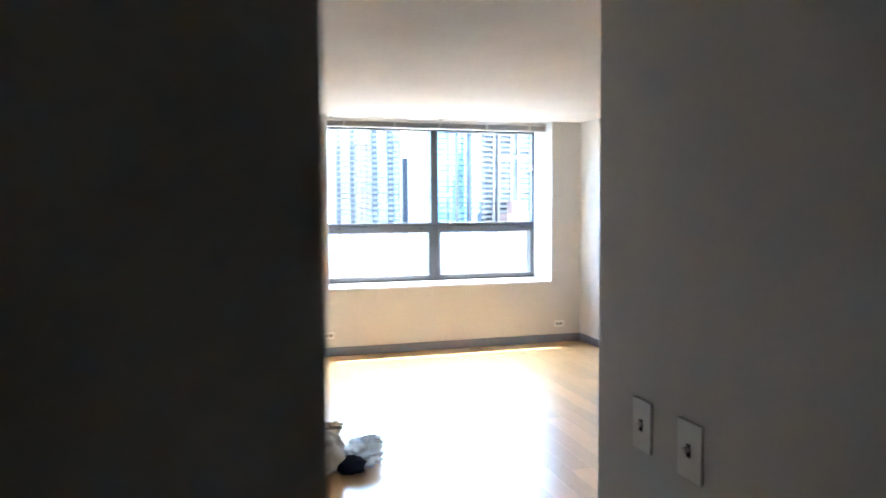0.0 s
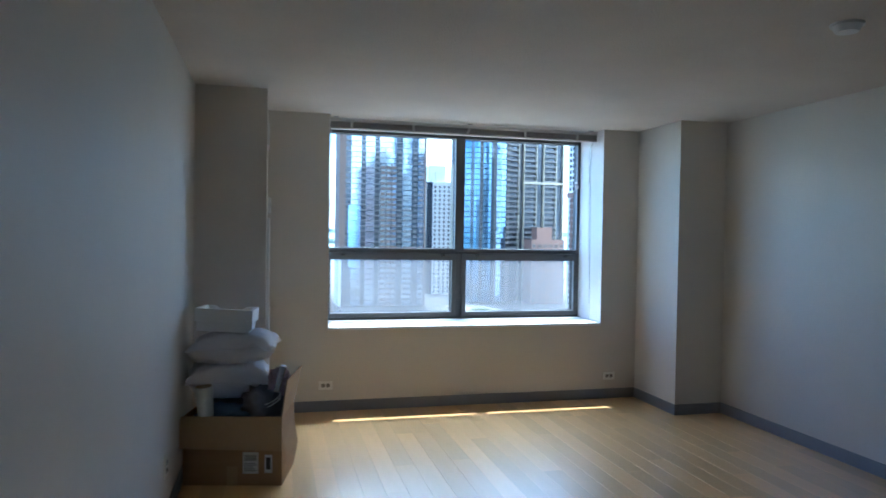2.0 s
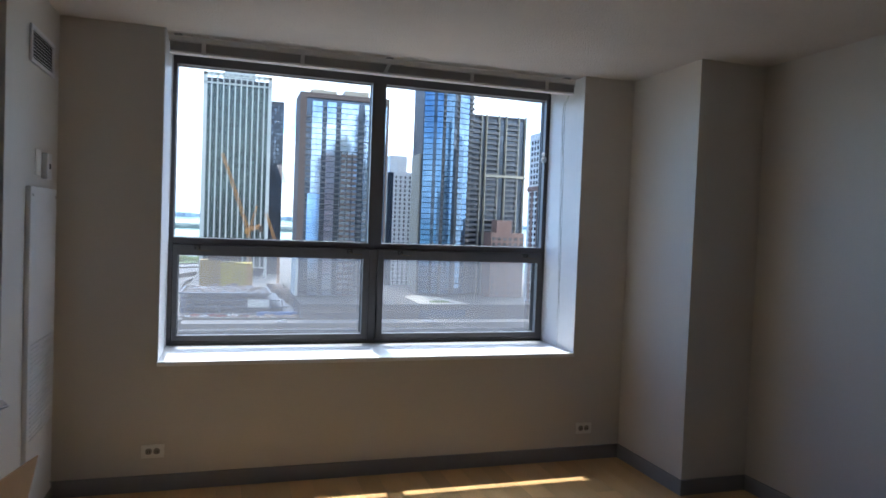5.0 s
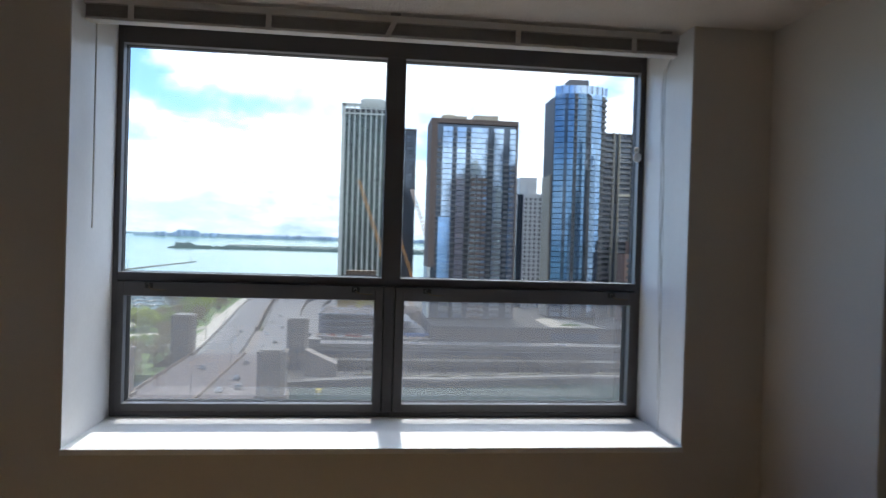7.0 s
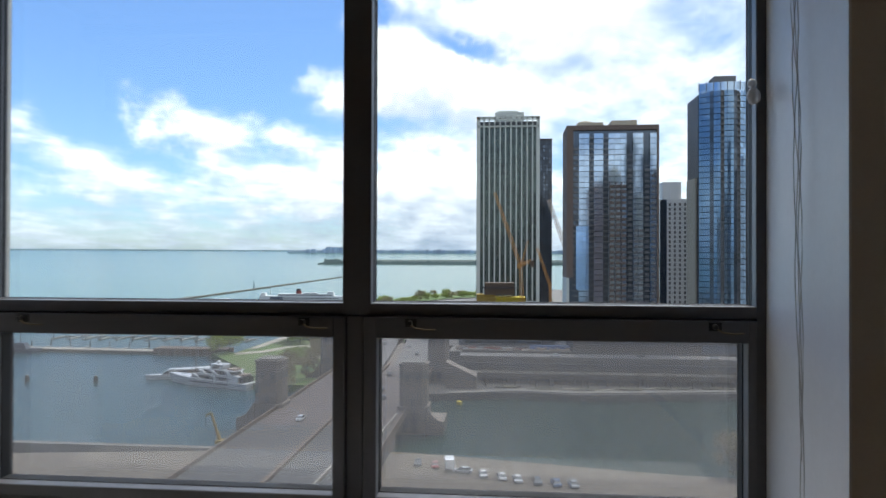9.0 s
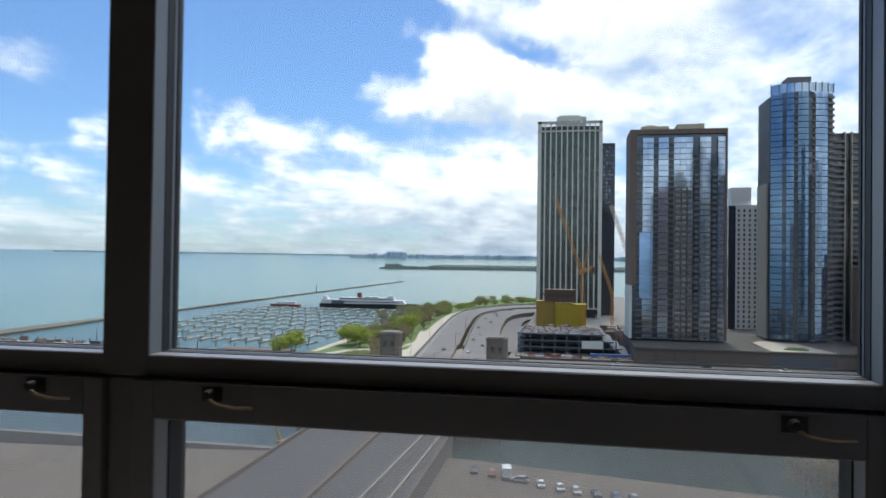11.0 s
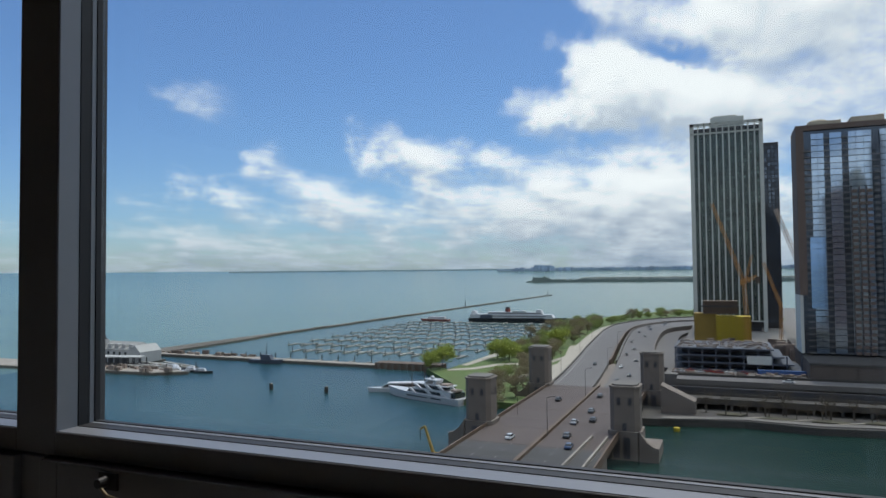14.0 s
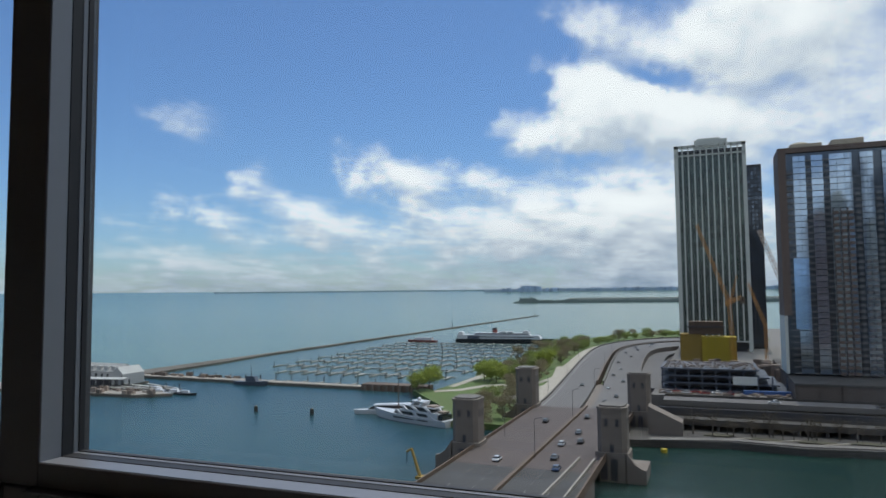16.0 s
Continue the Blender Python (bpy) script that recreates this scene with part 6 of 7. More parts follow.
def build_station():
    p = thing("station_pier", (-330, 292, WATER), "gravel-topped pier in front of the harbour station", "pier")
    part("wall", Geo().prism([(-120, -14), (40, -6), (56, 4), (46, 8), (-120, 14)], -3, 1.4), "stone", p)
    part("deck", Geo().prism([(-120, -13), (38, -5), (54, 4), (45, 7), (-120, 13)], 1.4, 1.6), "gravel", p, "pale gravel deck")
    b = thing("harbour_station", (-352, 322, WATER), "white gabled harbour station with a small lookout tower", "building")
    part("foundation", Geo().box(-22, 22, -7, 14, -3, 1.6), "stone", b)
    wall = part("wall", Geo().box(-20, 16, -5, 8, 1.6, 9), "station_white", b)
    part("roof", Geo().add([(-20.5, -5.6, 9), (16.5, -5.6, 9), (16.5, 8.6, 9), (-20.5, 8.6, 9), (-20.5, 1.5, 13.5), (16.5, 1.5, 13.5)], [(0, 1, 5, 4), (2, 3, 4, 5), (0, 4, 3), (1, 2, 5), (0, 3, 2, 1)]), "roof_grey", b, "pale grey shingle roof")
    part("lookout", Geo().box(-15, -10.5, -5.5, -1, 1.6, 15), "station_white", b)
    part("lantern", Geo().rod((-12.7, -3.2, 15), (-12.7, -3.2, 17.5), 1.8, 1.2, n=8), "dark_wall", b, "dark lantern room")
    for k in range(7):
        part("window", Geo().box(-17 + k * 4.8, -15.4 + k * 4.8, -5.08, -4.98, 5.6, 7.6), "boat_glass", wall, "dark window")
    for k in range(4):
        part("dormer", Geo().box(-8 + k * 6, -5 + k * 6, -4.4, 0, 10, 12.2), "station_white", b)
    part("boat_shed", Geo().box(-6, 17, -11, -5.2, 1.6, 5.6), "station_white", b, "low white boat shed")
    for k in range(4):
        part("shed_door", Geo().box(-4.5 + k * 5.4, -1 + k * 5.4, -11.1, -10.98, 1.7, 4.8), "dark_wall", b, "dark shed opening")
    part("gable_wing", Geo().add([(14, -8, 1.6), (23, -8, 1.6), (23, 9, 1.6), (14, 9, 1.6), (14, -8, 8.2), (23, -8, 8.2), (23, 9, 8.2), (14, 9, 8.2), (18.5, -8, 12.4), (18.5, 9, 12.4)],
                                 [(0, 1, 5, 8, 4), (2, 3, 7, 9, 6), (1, 2, 6, 5), (3, 0, 4, 7), (0, 3, 2, 1), (5, 6, 9, 8), (7, 4, 8, 9)]), "station_white", b, "white gabled end wing")
    cp = thing("boat_canopy", (-334, 303, WATER), "long white boat shelter roof on dark posts", "boat shelter", turn=12)
    part("roof", Geo().slab([(-4, 6.6), (4, 6.6), (4, 7.1), (0, 7.7), (-4, 7.1)], (-17, 17)), "station_white", cp, "white shelter roof")
    for k in range(9):
        for yy in (-3.6, 3.6):
            part("post", Geo().box(-16.4 + k * 4.0, -15.9 + k * 4.0, yy - 0.25, yy + 0.25, 0.5, 6.6), "dark_wall", cp)
    part("deck", Geo().box(-18, 18, -5, 5, -0.5, 1.8), "dirty_concrete", cp)
    for k, (gx, gy, turn, ln) in enumerate(((-309, 300, 24, 22), (-305, 305, 22, 24), (-302, 310, 20, 24), (-312, 314, 18, 26), (-300, 316, 12, 20))):
        gw = thing("gangway", (gx, gy, WATER), "sloping grey gangway down to the floating boats", "gangway", "gangways at the station", turn)
        part("ramp", Geo().add([(-ln / 2, -0.9, 3.2), (ln / 2, -0.9, 0.8), (ln / 2, 0.9, 0.8), (-ln / 2, 0.9, 3.2), (-ln / 2, -0.9, 3.6), (ln / 2, -0.9, 1.2), (ln / 2, 0.9, 1.2), (-ln / 2, 0.9, 3.6)],
                               [(0, 3, 2, 1), (4, 5, 6, 7), (0, 1, 5, 4), (1, 2, 6, 5), (2, 3, 7, 6), (3, 0, 4, 7)]), "dock", gw)
        part("float", Geo().box(ln / 2 - 6, ln / 2 + 2, -1.6, 1.6, -0.3, 0.7), "pile", gw)
        for px in (-ln / 2, ln / 2):
            part("piling", Geo().rod((px, 1.4, -2), (px, 1.4, 3.6), 0.3, n=6), "pile", gw)
    for k, (x, y, t, ln) in enumerate(((-279, 304, 8, 13), (-296, 309, -12, 12), (-306, 311, 30, 11), (-314, 312, -20, 10), (-290, 303.5, 14, 10), (-286, 300, 20, 14), (-292, 306, 15, 10), (-300, 312, 12, 9), (-270, 303, 10, 11), (-283, 309, 25, 9))):
        o = thing("patrol_boat", (x, y, WATER), "small pale patrol boat moored at the pier", "boat", "boats at the station", t)
        part("hull", hull(ln, 3.2, 1.0, 0.4, 8), "hull_white" if k % 2 else "hull_dark", o)
        part("cabin", deckhouse(-ln * 0.25, ln * 0.15, 1.1, 1.0, 2.6, 0.8), "hull_white", o)
    g = thing("patrol_ship", (-262, 349, WATER), "grey patrol vessel moored along the jetty", "ship", turn=-4)
    part("hull", hull(24, 5, 2.0, 0.5), "blue_steel", g)
    part("wheelhouse", deckhouse(-3, 5, 1.9, 2.2, 5.4, 1.5), "blue_steel", g)
    part("mast", Geo().rod((0, 0, 5.4), (0, 0, 12), 0.3, 0.12, n=6), "dark_wall", g)


build_station()
cl = Geo()
rr = random.Random(21)
for k in range(40):
    x, y = -420 + rr.random() * 140, 359 + rr.random() * 5
    cl.box(x, x + rr.uniform(1.5, 5), y, y + rr.uniform(1, 2), WATER + 1.75, WATER + 2.4 + rr.random() * 2)
for k in range(46):
    x, y = -400 + rr.random() * 118, 284 + rr.random() * 14
    cl.box(x, x + rr.uniform(1, 4), y, y + rr.uniform(1, 2.5), WATER + 1.6, WATER + 2.2 + rr.random() * 2.2)
solid("jetty_clutter", cl, "debris", "parked vehicles and stores on the jetty", "clutter", kind="stuff")


# ---------------------------------------------------------------- far shore
def far_strip(name, az0, az1, r, base, tops, mat, label, category, depth=60, seed=1):
    rr = random.Random(seed)
    g = Geo()
    n = len(tops)
    verts, faces = [], []
    for i, tz in enumerate(tops):
        a = radians(az0 + (az1 - az0) * i / (n - 1))
        for q in (r, r + depth):
            verts += [(q * sin(a), q * cos(a), base), (q * sin(a), q * cos(a), tz)]
    for i in range(n - 1):
        a, b = i * 4, i * 4 + 4
        faces += [(a, b, b + 1, a + 1), (a + 1, b + 1, b + 3, a + 3), (a + 3, b + 3, b + 2, a + 2)]
    faces += [(0, 1, 3, 2), ((n - 1) * 4, (n - 1) * 4 + 2, (n - 1) * 4 + 3, (n - 1) * 4 + 1)]
    g.add(verts, faces)
    return solid(name, g, mat, label, category)


rr = random.Random(3)
zi = WATER + far_rise(3100)
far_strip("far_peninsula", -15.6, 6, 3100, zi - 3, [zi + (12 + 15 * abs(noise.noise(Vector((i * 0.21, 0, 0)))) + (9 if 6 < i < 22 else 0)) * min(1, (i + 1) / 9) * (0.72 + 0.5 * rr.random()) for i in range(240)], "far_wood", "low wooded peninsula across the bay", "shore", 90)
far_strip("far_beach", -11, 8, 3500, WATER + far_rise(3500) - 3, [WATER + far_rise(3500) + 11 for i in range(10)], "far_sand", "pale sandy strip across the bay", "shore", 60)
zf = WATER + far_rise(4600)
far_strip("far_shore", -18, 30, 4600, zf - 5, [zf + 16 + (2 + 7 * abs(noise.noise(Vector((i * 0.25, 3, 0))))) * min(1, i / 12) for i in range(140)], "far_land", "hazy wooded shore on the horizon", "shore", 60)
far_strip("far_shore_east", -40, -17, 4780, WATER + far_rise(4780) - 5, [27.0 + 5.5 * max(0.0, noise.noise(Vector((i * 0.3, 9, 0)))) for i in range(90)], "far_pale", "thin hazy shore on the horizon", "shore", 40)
g = Geo()
for k in range(110):
    a = radians(rr.uniform(-17.5, 12))
    if rr.random() < 0.3:
        a = radians(rr.uniform(-14.8, -13.3))
    hh = rr.uniform(0, 9) + (13 if -14.8 < math.degrees(a) < -13.4 else 0)
    q, w = 4560 + rr.random() * 30, rr.uniform(4, 15)
    x, y = q * sin(a), q * cos(a)
    g.box(x - w, x + w, y, y + 15, zf - 3, zf + 18 + hh)
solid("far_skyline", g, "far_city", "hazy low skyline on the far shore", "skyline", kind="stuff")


# ---------------------------------------------------------------- towers
def grid_panes(x0, x1, z0, z1, nx, nz, y, gap, face=-1):
    """Panes in the plane y, each its own quad with a joint round it."""
    g = Geo()
    for i in range(nx):
        for k in range(nz):
            a, b = x0 + (x1 - x0) * i / nx + gap, x0 + (x1 - x0) * (i + 1) / nx - gap
            c2, d = z0 + (z1 - z0) * k / nz + gap, z0 + (z1 - z0) * (k + 1) / nz - gap
            g.add([(a, y, c2), (b, y, c2), (b, y, d), (a, y, d)], [(0, 1, 2, 3)])
    return g


def slabs(x0, x1, y0, y1, z0, step, n, th):
    g = Geo()
    for k in range(n):
        g.box(x0, x1, y0, y1, z0 + k * step, z0 + k * step + th)
    return g


def build_striped_tower():
    t = thing("striped_tower", (4.5, 575, STREET), "tall office tower with white vertical fins and dark glass", "skyscraper")
    w, d, h = 25.5, 18, 158.5
    part("core", Geo().box(-w + 0.4, w - 0.4, -d + 0.6, d, 8, h - 4), "dark_wall", t, "dark glass body")
    part("pane", grid_panes(-w + 0.6, w - 0.6, 8, h - 7, 22, 46, -d + 0.5, 0.25), "dark_glass", t, "green-black window pane", kind="stuff")
    part("slab_edge", slabs(-w + 0.5, w - 0.5, -d + 0.38, -d + 0.58, 8, 3.28, 46, 0.35), "dark_glass", t, kind="stuff")
    for k in range(12):
        x = -w + 1.3 + k * (2 * w - 2.6) / 11
        wd = 1.35 if k in (0, 11) else 0.50
        part("fin", Geo().box(x - wd, x + wd, -d - 0.5, -d + 0.3, 0 if k in (0, 11) else 8, h), "fin", t, "white concrete fin")
    for k in range(9):
        y = -d + 2 + k * 4.2
        part("fin", Geo().box(-w - 0.4, -w + 0.4, y - 0.5, y + 0.5, 8, h), "fin", t, "white concrete fin")
    part("crown_band", Geo().box(-w, w, -d - 0.5, -d + 0.4, h - 2.2, h).box(-w, w, -d - 0.5, -d + 0.4, h - 8.6, h - 7.4).box(-w - 0.4, -w + 0.4, -d, d, h - 2.2, h), "fin", t, "white concrete crown")
    part("penthouse", Geo().box(-11, 13, -6, 12, h - 4, h + 6).box(-9, 8, -5, 10, h + 6, h + 7.4), "fin", t)
    part("entrance_slab", Geo().box(-w, w, -d, d, 7, 8), "fin", t)
    part("colonnade", Geo().box(-w + 4, w - 4, -d + 6, d, 0, 7), "dark_wall", t)
    s = thing("dark_tower", (35, 606, STREET), "dark brown slab tower behind the striped tower", "skyscraper")
    part("body", Geo().box(-9, 7.4, -14, 14, 0, 146), "dark_wall", s)
    part("pane", grid_panes(-8.6, 7.0, 4, 144, 6, 42, -14.06, 0.3), "slate_glass", s, kind="stuff")


build_striped_tower()


def build_glass_tower():
    """Brown-framed tower of pale blue glass bays and balcony stacks."""
    t = thing("glass_tower", (55.5, 345, -36), "blue glass apartment tower framed in brown brick", "skyscraper")
    w, d, h, nf = 22.7, 24, 102.6, 36
    st = (h - 4) / nf
    part("core", Geo().box(-w + 0.8, w - 0.8, 1.6, d, 0, h - 1), "slate_glass", t, "dark recessed body")
    part("frame_edge", Geo().box(-w, -w + 3.2, 0, d, 26, h), "brick", t, "brown brick edge")
    part("frame_edge", Geo().box(-w, -w + 1.3, 0, d, 0, 26), "fin", t, "pale lower edge")
    part("frame_edge", Geo().box(w - 1.0, w, 0, d, 0, h), "brick", t, "brown brick edge")
    part("frame_top", Geo().box(-w + 3.2, w - 1.0, 0, d, h - 2.4, h), "brick", t, "brown brick top")
    bays = ((-w + 3.2, -w + 6.0, "balc", 0, 34), (-w + 6.0, -w + 11.2, "blue", 0, 36), (-w + 11.2, -w + 13.4, "balc", 0, 36), (-w + 13.4, -w + 18.2, "blue", 0, 36),
            (-w + 18.2, -w + 20.6, "balc", 0, 36), (-w + 20.6, -w + 29.6, "blue", 0, 36), (-w + 29.6, -w + 32.6, "slate", 0, 33),
            (-w + 32.6, -w + 37.8, "blue", 0, 36), (-w + 37.8, -w + 41.0, "slate", 0, 31), (-w + 41.0, w - 1.0, "blue", 0, 36))
    for x0, x1, kind, f0, f1 in bays:
        z0, z1, nz = f0 * st, f1 * st, f1 - f0
        if kind == "balc":
            part("balcony_back", grid_panes(x0, x1, z0, z1, 2, nz, 1.0, 0.15), "slate_glass", t, kind="stuff")
            g = Geo()
            for k in range(nz):
                z = z0 + k * st
                g.box(x0, x1, 0.35, 1.5, z, z + 0.3)
                g.box(x0, x1, 0.35, 0.42, z + 0.3, z + 0.7)
            part("balcony", g, "slab", t, kind="stuff")
        else:
            nx = max(1, round((x1 - x0) / (3.4 if kind == "blue" else 1.9)))
            part("pane", grid_panes(x0, x1, z0, z1, nx, nz, 0.45 if kind == "blue" else 0.8, 0.06), "blue_glass" if kind == "blue" else "slate_glass", t, "tinted window pane", kind="stuff")
            part("slab_edge", slabs(x0, x1, 0.40 if kind == "blue" else 0.3, 1.0, z0, st, nz, 0.24 if kind == "blue" else 0.4), "slate_glass" if kind == "blue" else "slab", t, kind="stuff")
    # projecting balcony bays on the lower half
    for x in (-w + 21.4, -w + 24.4, -w + 27.2):
        g = Geo()
        for k in range(27):
            z = k * st
            g.box(x, x + 1.9, -1.0, 0.1, z, z + 0.3)
            g.box(x, x + 1.9, -1.0, -0.94, z + 0.3, z + 1.25)
        g.box(x - 0.2, x, -1.0, 0.1, 0, 27 * st)
        part("balcony_stack", g, "brick", t, "brown balcony stack", kind="stuff")
    for x, top in ((-w + 30.2, 30), (-w + 33.2, 19), (-w + 35.6, 19), (-w + 38.4, 30), (-w + 41.6, 29)):
        g = Geo()
        for k in range(top):
            z = k * st
            g.box(x, x + 1.7, -0.9, 0.1, z, z + 0.3)
            g.box(x, x + 1.7, -0.9, -0.84, z + 0.3, z + 1.2)
        part("balcony_stack", g, "slab", t, "grey balcony stack", kind="stuff")
    part("low_bay", grid_panes(-w + 4.6, -w + 11.0, 20, 52, 2, 12, 0.05, 0.07), "sky_glass", t, "brighter projecting glass bay", kind="stuff")
    part("plant_room", Geo().box(-w + 6, -4, 4, 18, h, h + 2.2).box(0, 10, 4, 18, h, h + 3.0).box(10, 13, 6, 12, h, h + 3.6), "cream", t)
    part("plant_dome", Geo().blob((-w + 10, 8, h + 2.0), (4.5, 4, 1.6), 0), "cream", t, smooth=True)


build_glass_tower()


def curved(x0, x1, bulge, n):
    return [(x0 + (x1 - x0) * i / n, -bulge * (1 - (2 * i / n - 1) ** 2)) for i in range(n + 1)]


def build_blue_tower():
    t = thing("curved_blue_tower", (114, 362, -36), "tall curved blue glass tower with balcony columns", "skyscraper")
    x0, x1, h, nf = -12.0, 17.0, 122, 41
    line = curved(x0, x1, 5.0, 18)
    st = h / nf
    part("core", Geo().prism([(a, b + 1.0) for a, b in line] + [(x1, 22), (x0, 22)], 0, h - 1), "dark_wall", t, "dark body")
    kinds = ["deep", "deep", "deep", "slate", "deep", "deep", "balc", "deep", "deep", "deep", "slate", "balc", "blue", "blue", "blue", "blue", "balc", "balc"]
    geos = {k: Geo() for k in ("slate", "deep", "balc", "blue")}
    rails = Geo()
    for i, kind in enumerate(kinds):
        (ax, ay), (bx, by) = line[i], line[i + 1]
        for k in range(nf):
            z, e = k * st, 0.05
            in_ = 0.9 if kind == "balc" else 0.0
            geos[kind].add([(ax + e, ay + in_, z + 0.30), (bx - e, by + in_, z + 0.30), (bx - e, by + in_, z + st - e), (ax + e, ay + in_, z + st - e)], [(0, 1, 2, 3)])
            if kind == "balc":
                rails.box(ax, bx, min(ay, by) - 0.3, max(ay, by) + 1.0, z, z + 0.3)
                rails.box(ax, bx, min(ay, by) - 0.3, min(ay, by) - 0.2, z + 0.3, z + 1.2)
    # backs of the balcony columns carry their shade as a dark colour
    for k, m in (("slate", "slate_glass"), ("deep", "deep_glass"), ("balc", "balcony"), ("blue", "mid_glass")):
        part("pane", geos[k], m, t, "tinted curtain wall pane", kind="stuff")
    part("balcony", rails, "slab", t, kind="stuff")
    ring = Geo()
    for (ax, ay), (bx, by) in zip(line, line[1:]):
        ring.add([(ax, ay, h), (bx, by, h), (bx, by, h + 4.4), (ax, ay, h + 4.4)], [(0, 1, 2, 3)])
    part("glass_crown", ring, "blue_glass", t, "pale glass crown screen")
    for k in range(0, 19, 2):
        ax, ay = line[k]
        part("crown_post", Geo().box(ax - 0.15, ax + 0.15, ay - 0.25, ay + 0.05, h, h + 5.0), "slab", t)
    part("plant_room", Geo().box(-3, 8, 4, 14, h - 1, h + 9.5), "slab", t)
    part("side_wing", Geo().box(x0 - 1.0, x0 + 4, 3, 20, 0, 78), "cream", t, "tan lower side wing")
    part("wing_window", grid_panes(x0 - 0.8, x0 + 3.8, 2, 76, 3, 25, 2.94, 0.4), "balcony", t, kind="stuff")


build_blue_tower()


def build_punched_tower(name, at, w, d, h, wall, nx, nz, label, pane="balcony", frac=0.24, y_face=None):
    t = thing(name, at, label, "apartment tower")
    part("wall", Geo().box(-w, w, 0, d, 0, h), wall, t)
    g = Geo()
    for i in range(nx):
        for k in range(nz):
            x = -w + 2 * w * (i + 0.5) / nx
            z = 2 + (h - 4) * (k + 0.5) / nz
            a, b = w / nx * (1 - frac * 1.6), (h - 4) / nz * 0.30
            g.add([(x - a, -0.03, z - b), (x + a, -0.03, z - b), (x + a, -0.03, z + b), (x - a, -0.03, z + b)], [(0, 1, 2, 3)])
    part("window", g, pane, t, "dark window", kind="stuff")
    part("floor_band", slabs(-w, w, -0.12, 0.0, 2, (h - 4) / nz, nz, 0.25), wall, t, kind="stuff")
    part("plant_room", Geo().box(-w * 0.6, w * 0.3, 2, d - 2, h, h + 7), wall, t)
    return t


wt = build_punched_tower("white_tower", (105.5, 420, STREET), 6.0, 16, 79.5, "white_wall", 4, 27, "slim white apartment tower with small dark windows", frac=0.40)
part("side_bay", Geo().box(-10.0, -6.0, 1, 15, 0, 79), "slate_glass", wt, "dark glazed side bay")
part("crown_block", Geo().box(-8, 3, 3, 12, 79.5, 90), "white_wall", wt)
ct = thing("balcony_tower", (150.5, 372, STREET), "tan tower of stacked balconies with pale columns", "apartment tower")
part("wall", Geo().box(-18.5, 18, 1.5, 20, 0, 112), "dark_wall", ct)
part("pane", grid_panes(-18, 17.5, 2, 110, 16, 36, 1.4, 0.15), "slate_glass", ct, kind="stuff")
gb = Geo()
for x in (-18.5, -7.5, 5.0):
    for k in range(36):
        z = 2 + k * 3
        gb.box(x, x + 7.5, -0.8, 1.5, z, z + 0.35)
        gb.box(x, x + 7.5, -0.8, -0.7, z + 0.35, z + 1.3)
part("balcony", gb, "slab", ct, "grey balconies", kind="stuff")
for x in (-18.8, -11.0, -7.8, 0.0, 4.6, 12.5, 17.0):
    part("column", Geo().box(x, x + 0.5, -0.9, 1.5, 0, 112.4), "cream", ct, "cream column")
part("cross_band", Geo().box(-8, 18, -0.95, 1.5, 76, 77.4), "cream", ct, "cream band")
build_punched_tower("brick_block", (150.5, 352, STREET), 10, 12, 43.5, "red_brick", 6, 13, "red-brown mid-rise block below the towers")
rb = build_punched_tower("pale_tower", (172, 300, STREET), 20, 30, 96, "white_wall", 10, 30, "pale tower with red-brown brick piers")
for x in (-19.5, -9.0, 1.5, 12.0):
    part("brick_pier", Geo().box(x, x + 1.6, -0.6, 0.0, 0, 68), "red_brick", rb, "red-brown brick pier")
part("brick_band", Geo().box(-20, 20, -0.65, 0.0, 66, 68.4), "red_brick", rb, "red-brown brick band")
part("brick_band", Geo().box(-20.65, -20, -0.65, 30, 66, 68.4), "red_brick", rb, "red-brown brick band")
for y in (1.0, 8.5, 16.0, 23.5):
    part("brick_pier", Geo().box(-20.6, -20.0, y, y + 1.6, 0, 66), "red_brick", rb, "red-brown brick pier")
sg = Geo()
for i in range(8):
    for k in range(30):
        y, z = 2.9 + i * 3.4, 3.5 + k * 3.0
        sg.add([(-20.03, y - 0.9, z), (-20.03, y + 0.9, z), (-20.03, y + 0.9, z + 1.9), (-20.03, y - 0.9, z + 1.9)], [(0, 3, 2, 1)])
part("side_window", sg, "slate_glass", rb, "dark window", kind="stuff")


# ---------------------------------------------------------------- podium, viaducts, building site
def build_podium():
    p = thing("podium", (80, 316, STREET - 3), "tan podium wall below the towers", "podium")
    face = part("wall", Geo().box(-47, 110, 0, 110, 0, 9.5), "podium", p)
    part("terrace", Geo().box(-47, 110, 0.5, 110, 9.5, 10.2), "dirty_concrete", p, "stained terrace")
    for k in range(13):
        x = -46 + k * 8.2
        if k in (7, 8, 9):
            continue
        part("panel", Geo().box(x, x + 7.2, -0.35, 0.0, 1.6, 8.6), "podium", face, "tan recessed panel")
    part("garage_opening", Geo().box(8.5, 34, -0.3, 0.3, 0.8, 7.6), "blue_steel", p, "dark blue garage opening")
    part("coping", Geo().box(-47, 110, -0.5, 0.4, 9.2, 9.9), "dirty_concrete", p)
    part("forecourt", Geo().prism([(10, -0.5), (36, -0.5), (30, 30), (16, 40), (10, 30)], 10.2, 10.6), "path", p, "pale forecourt")
    part("planter", Geo().blob((22, 6, 10.8), (5, 2, 0.9), 0.3), "grass", p)


build_podium()


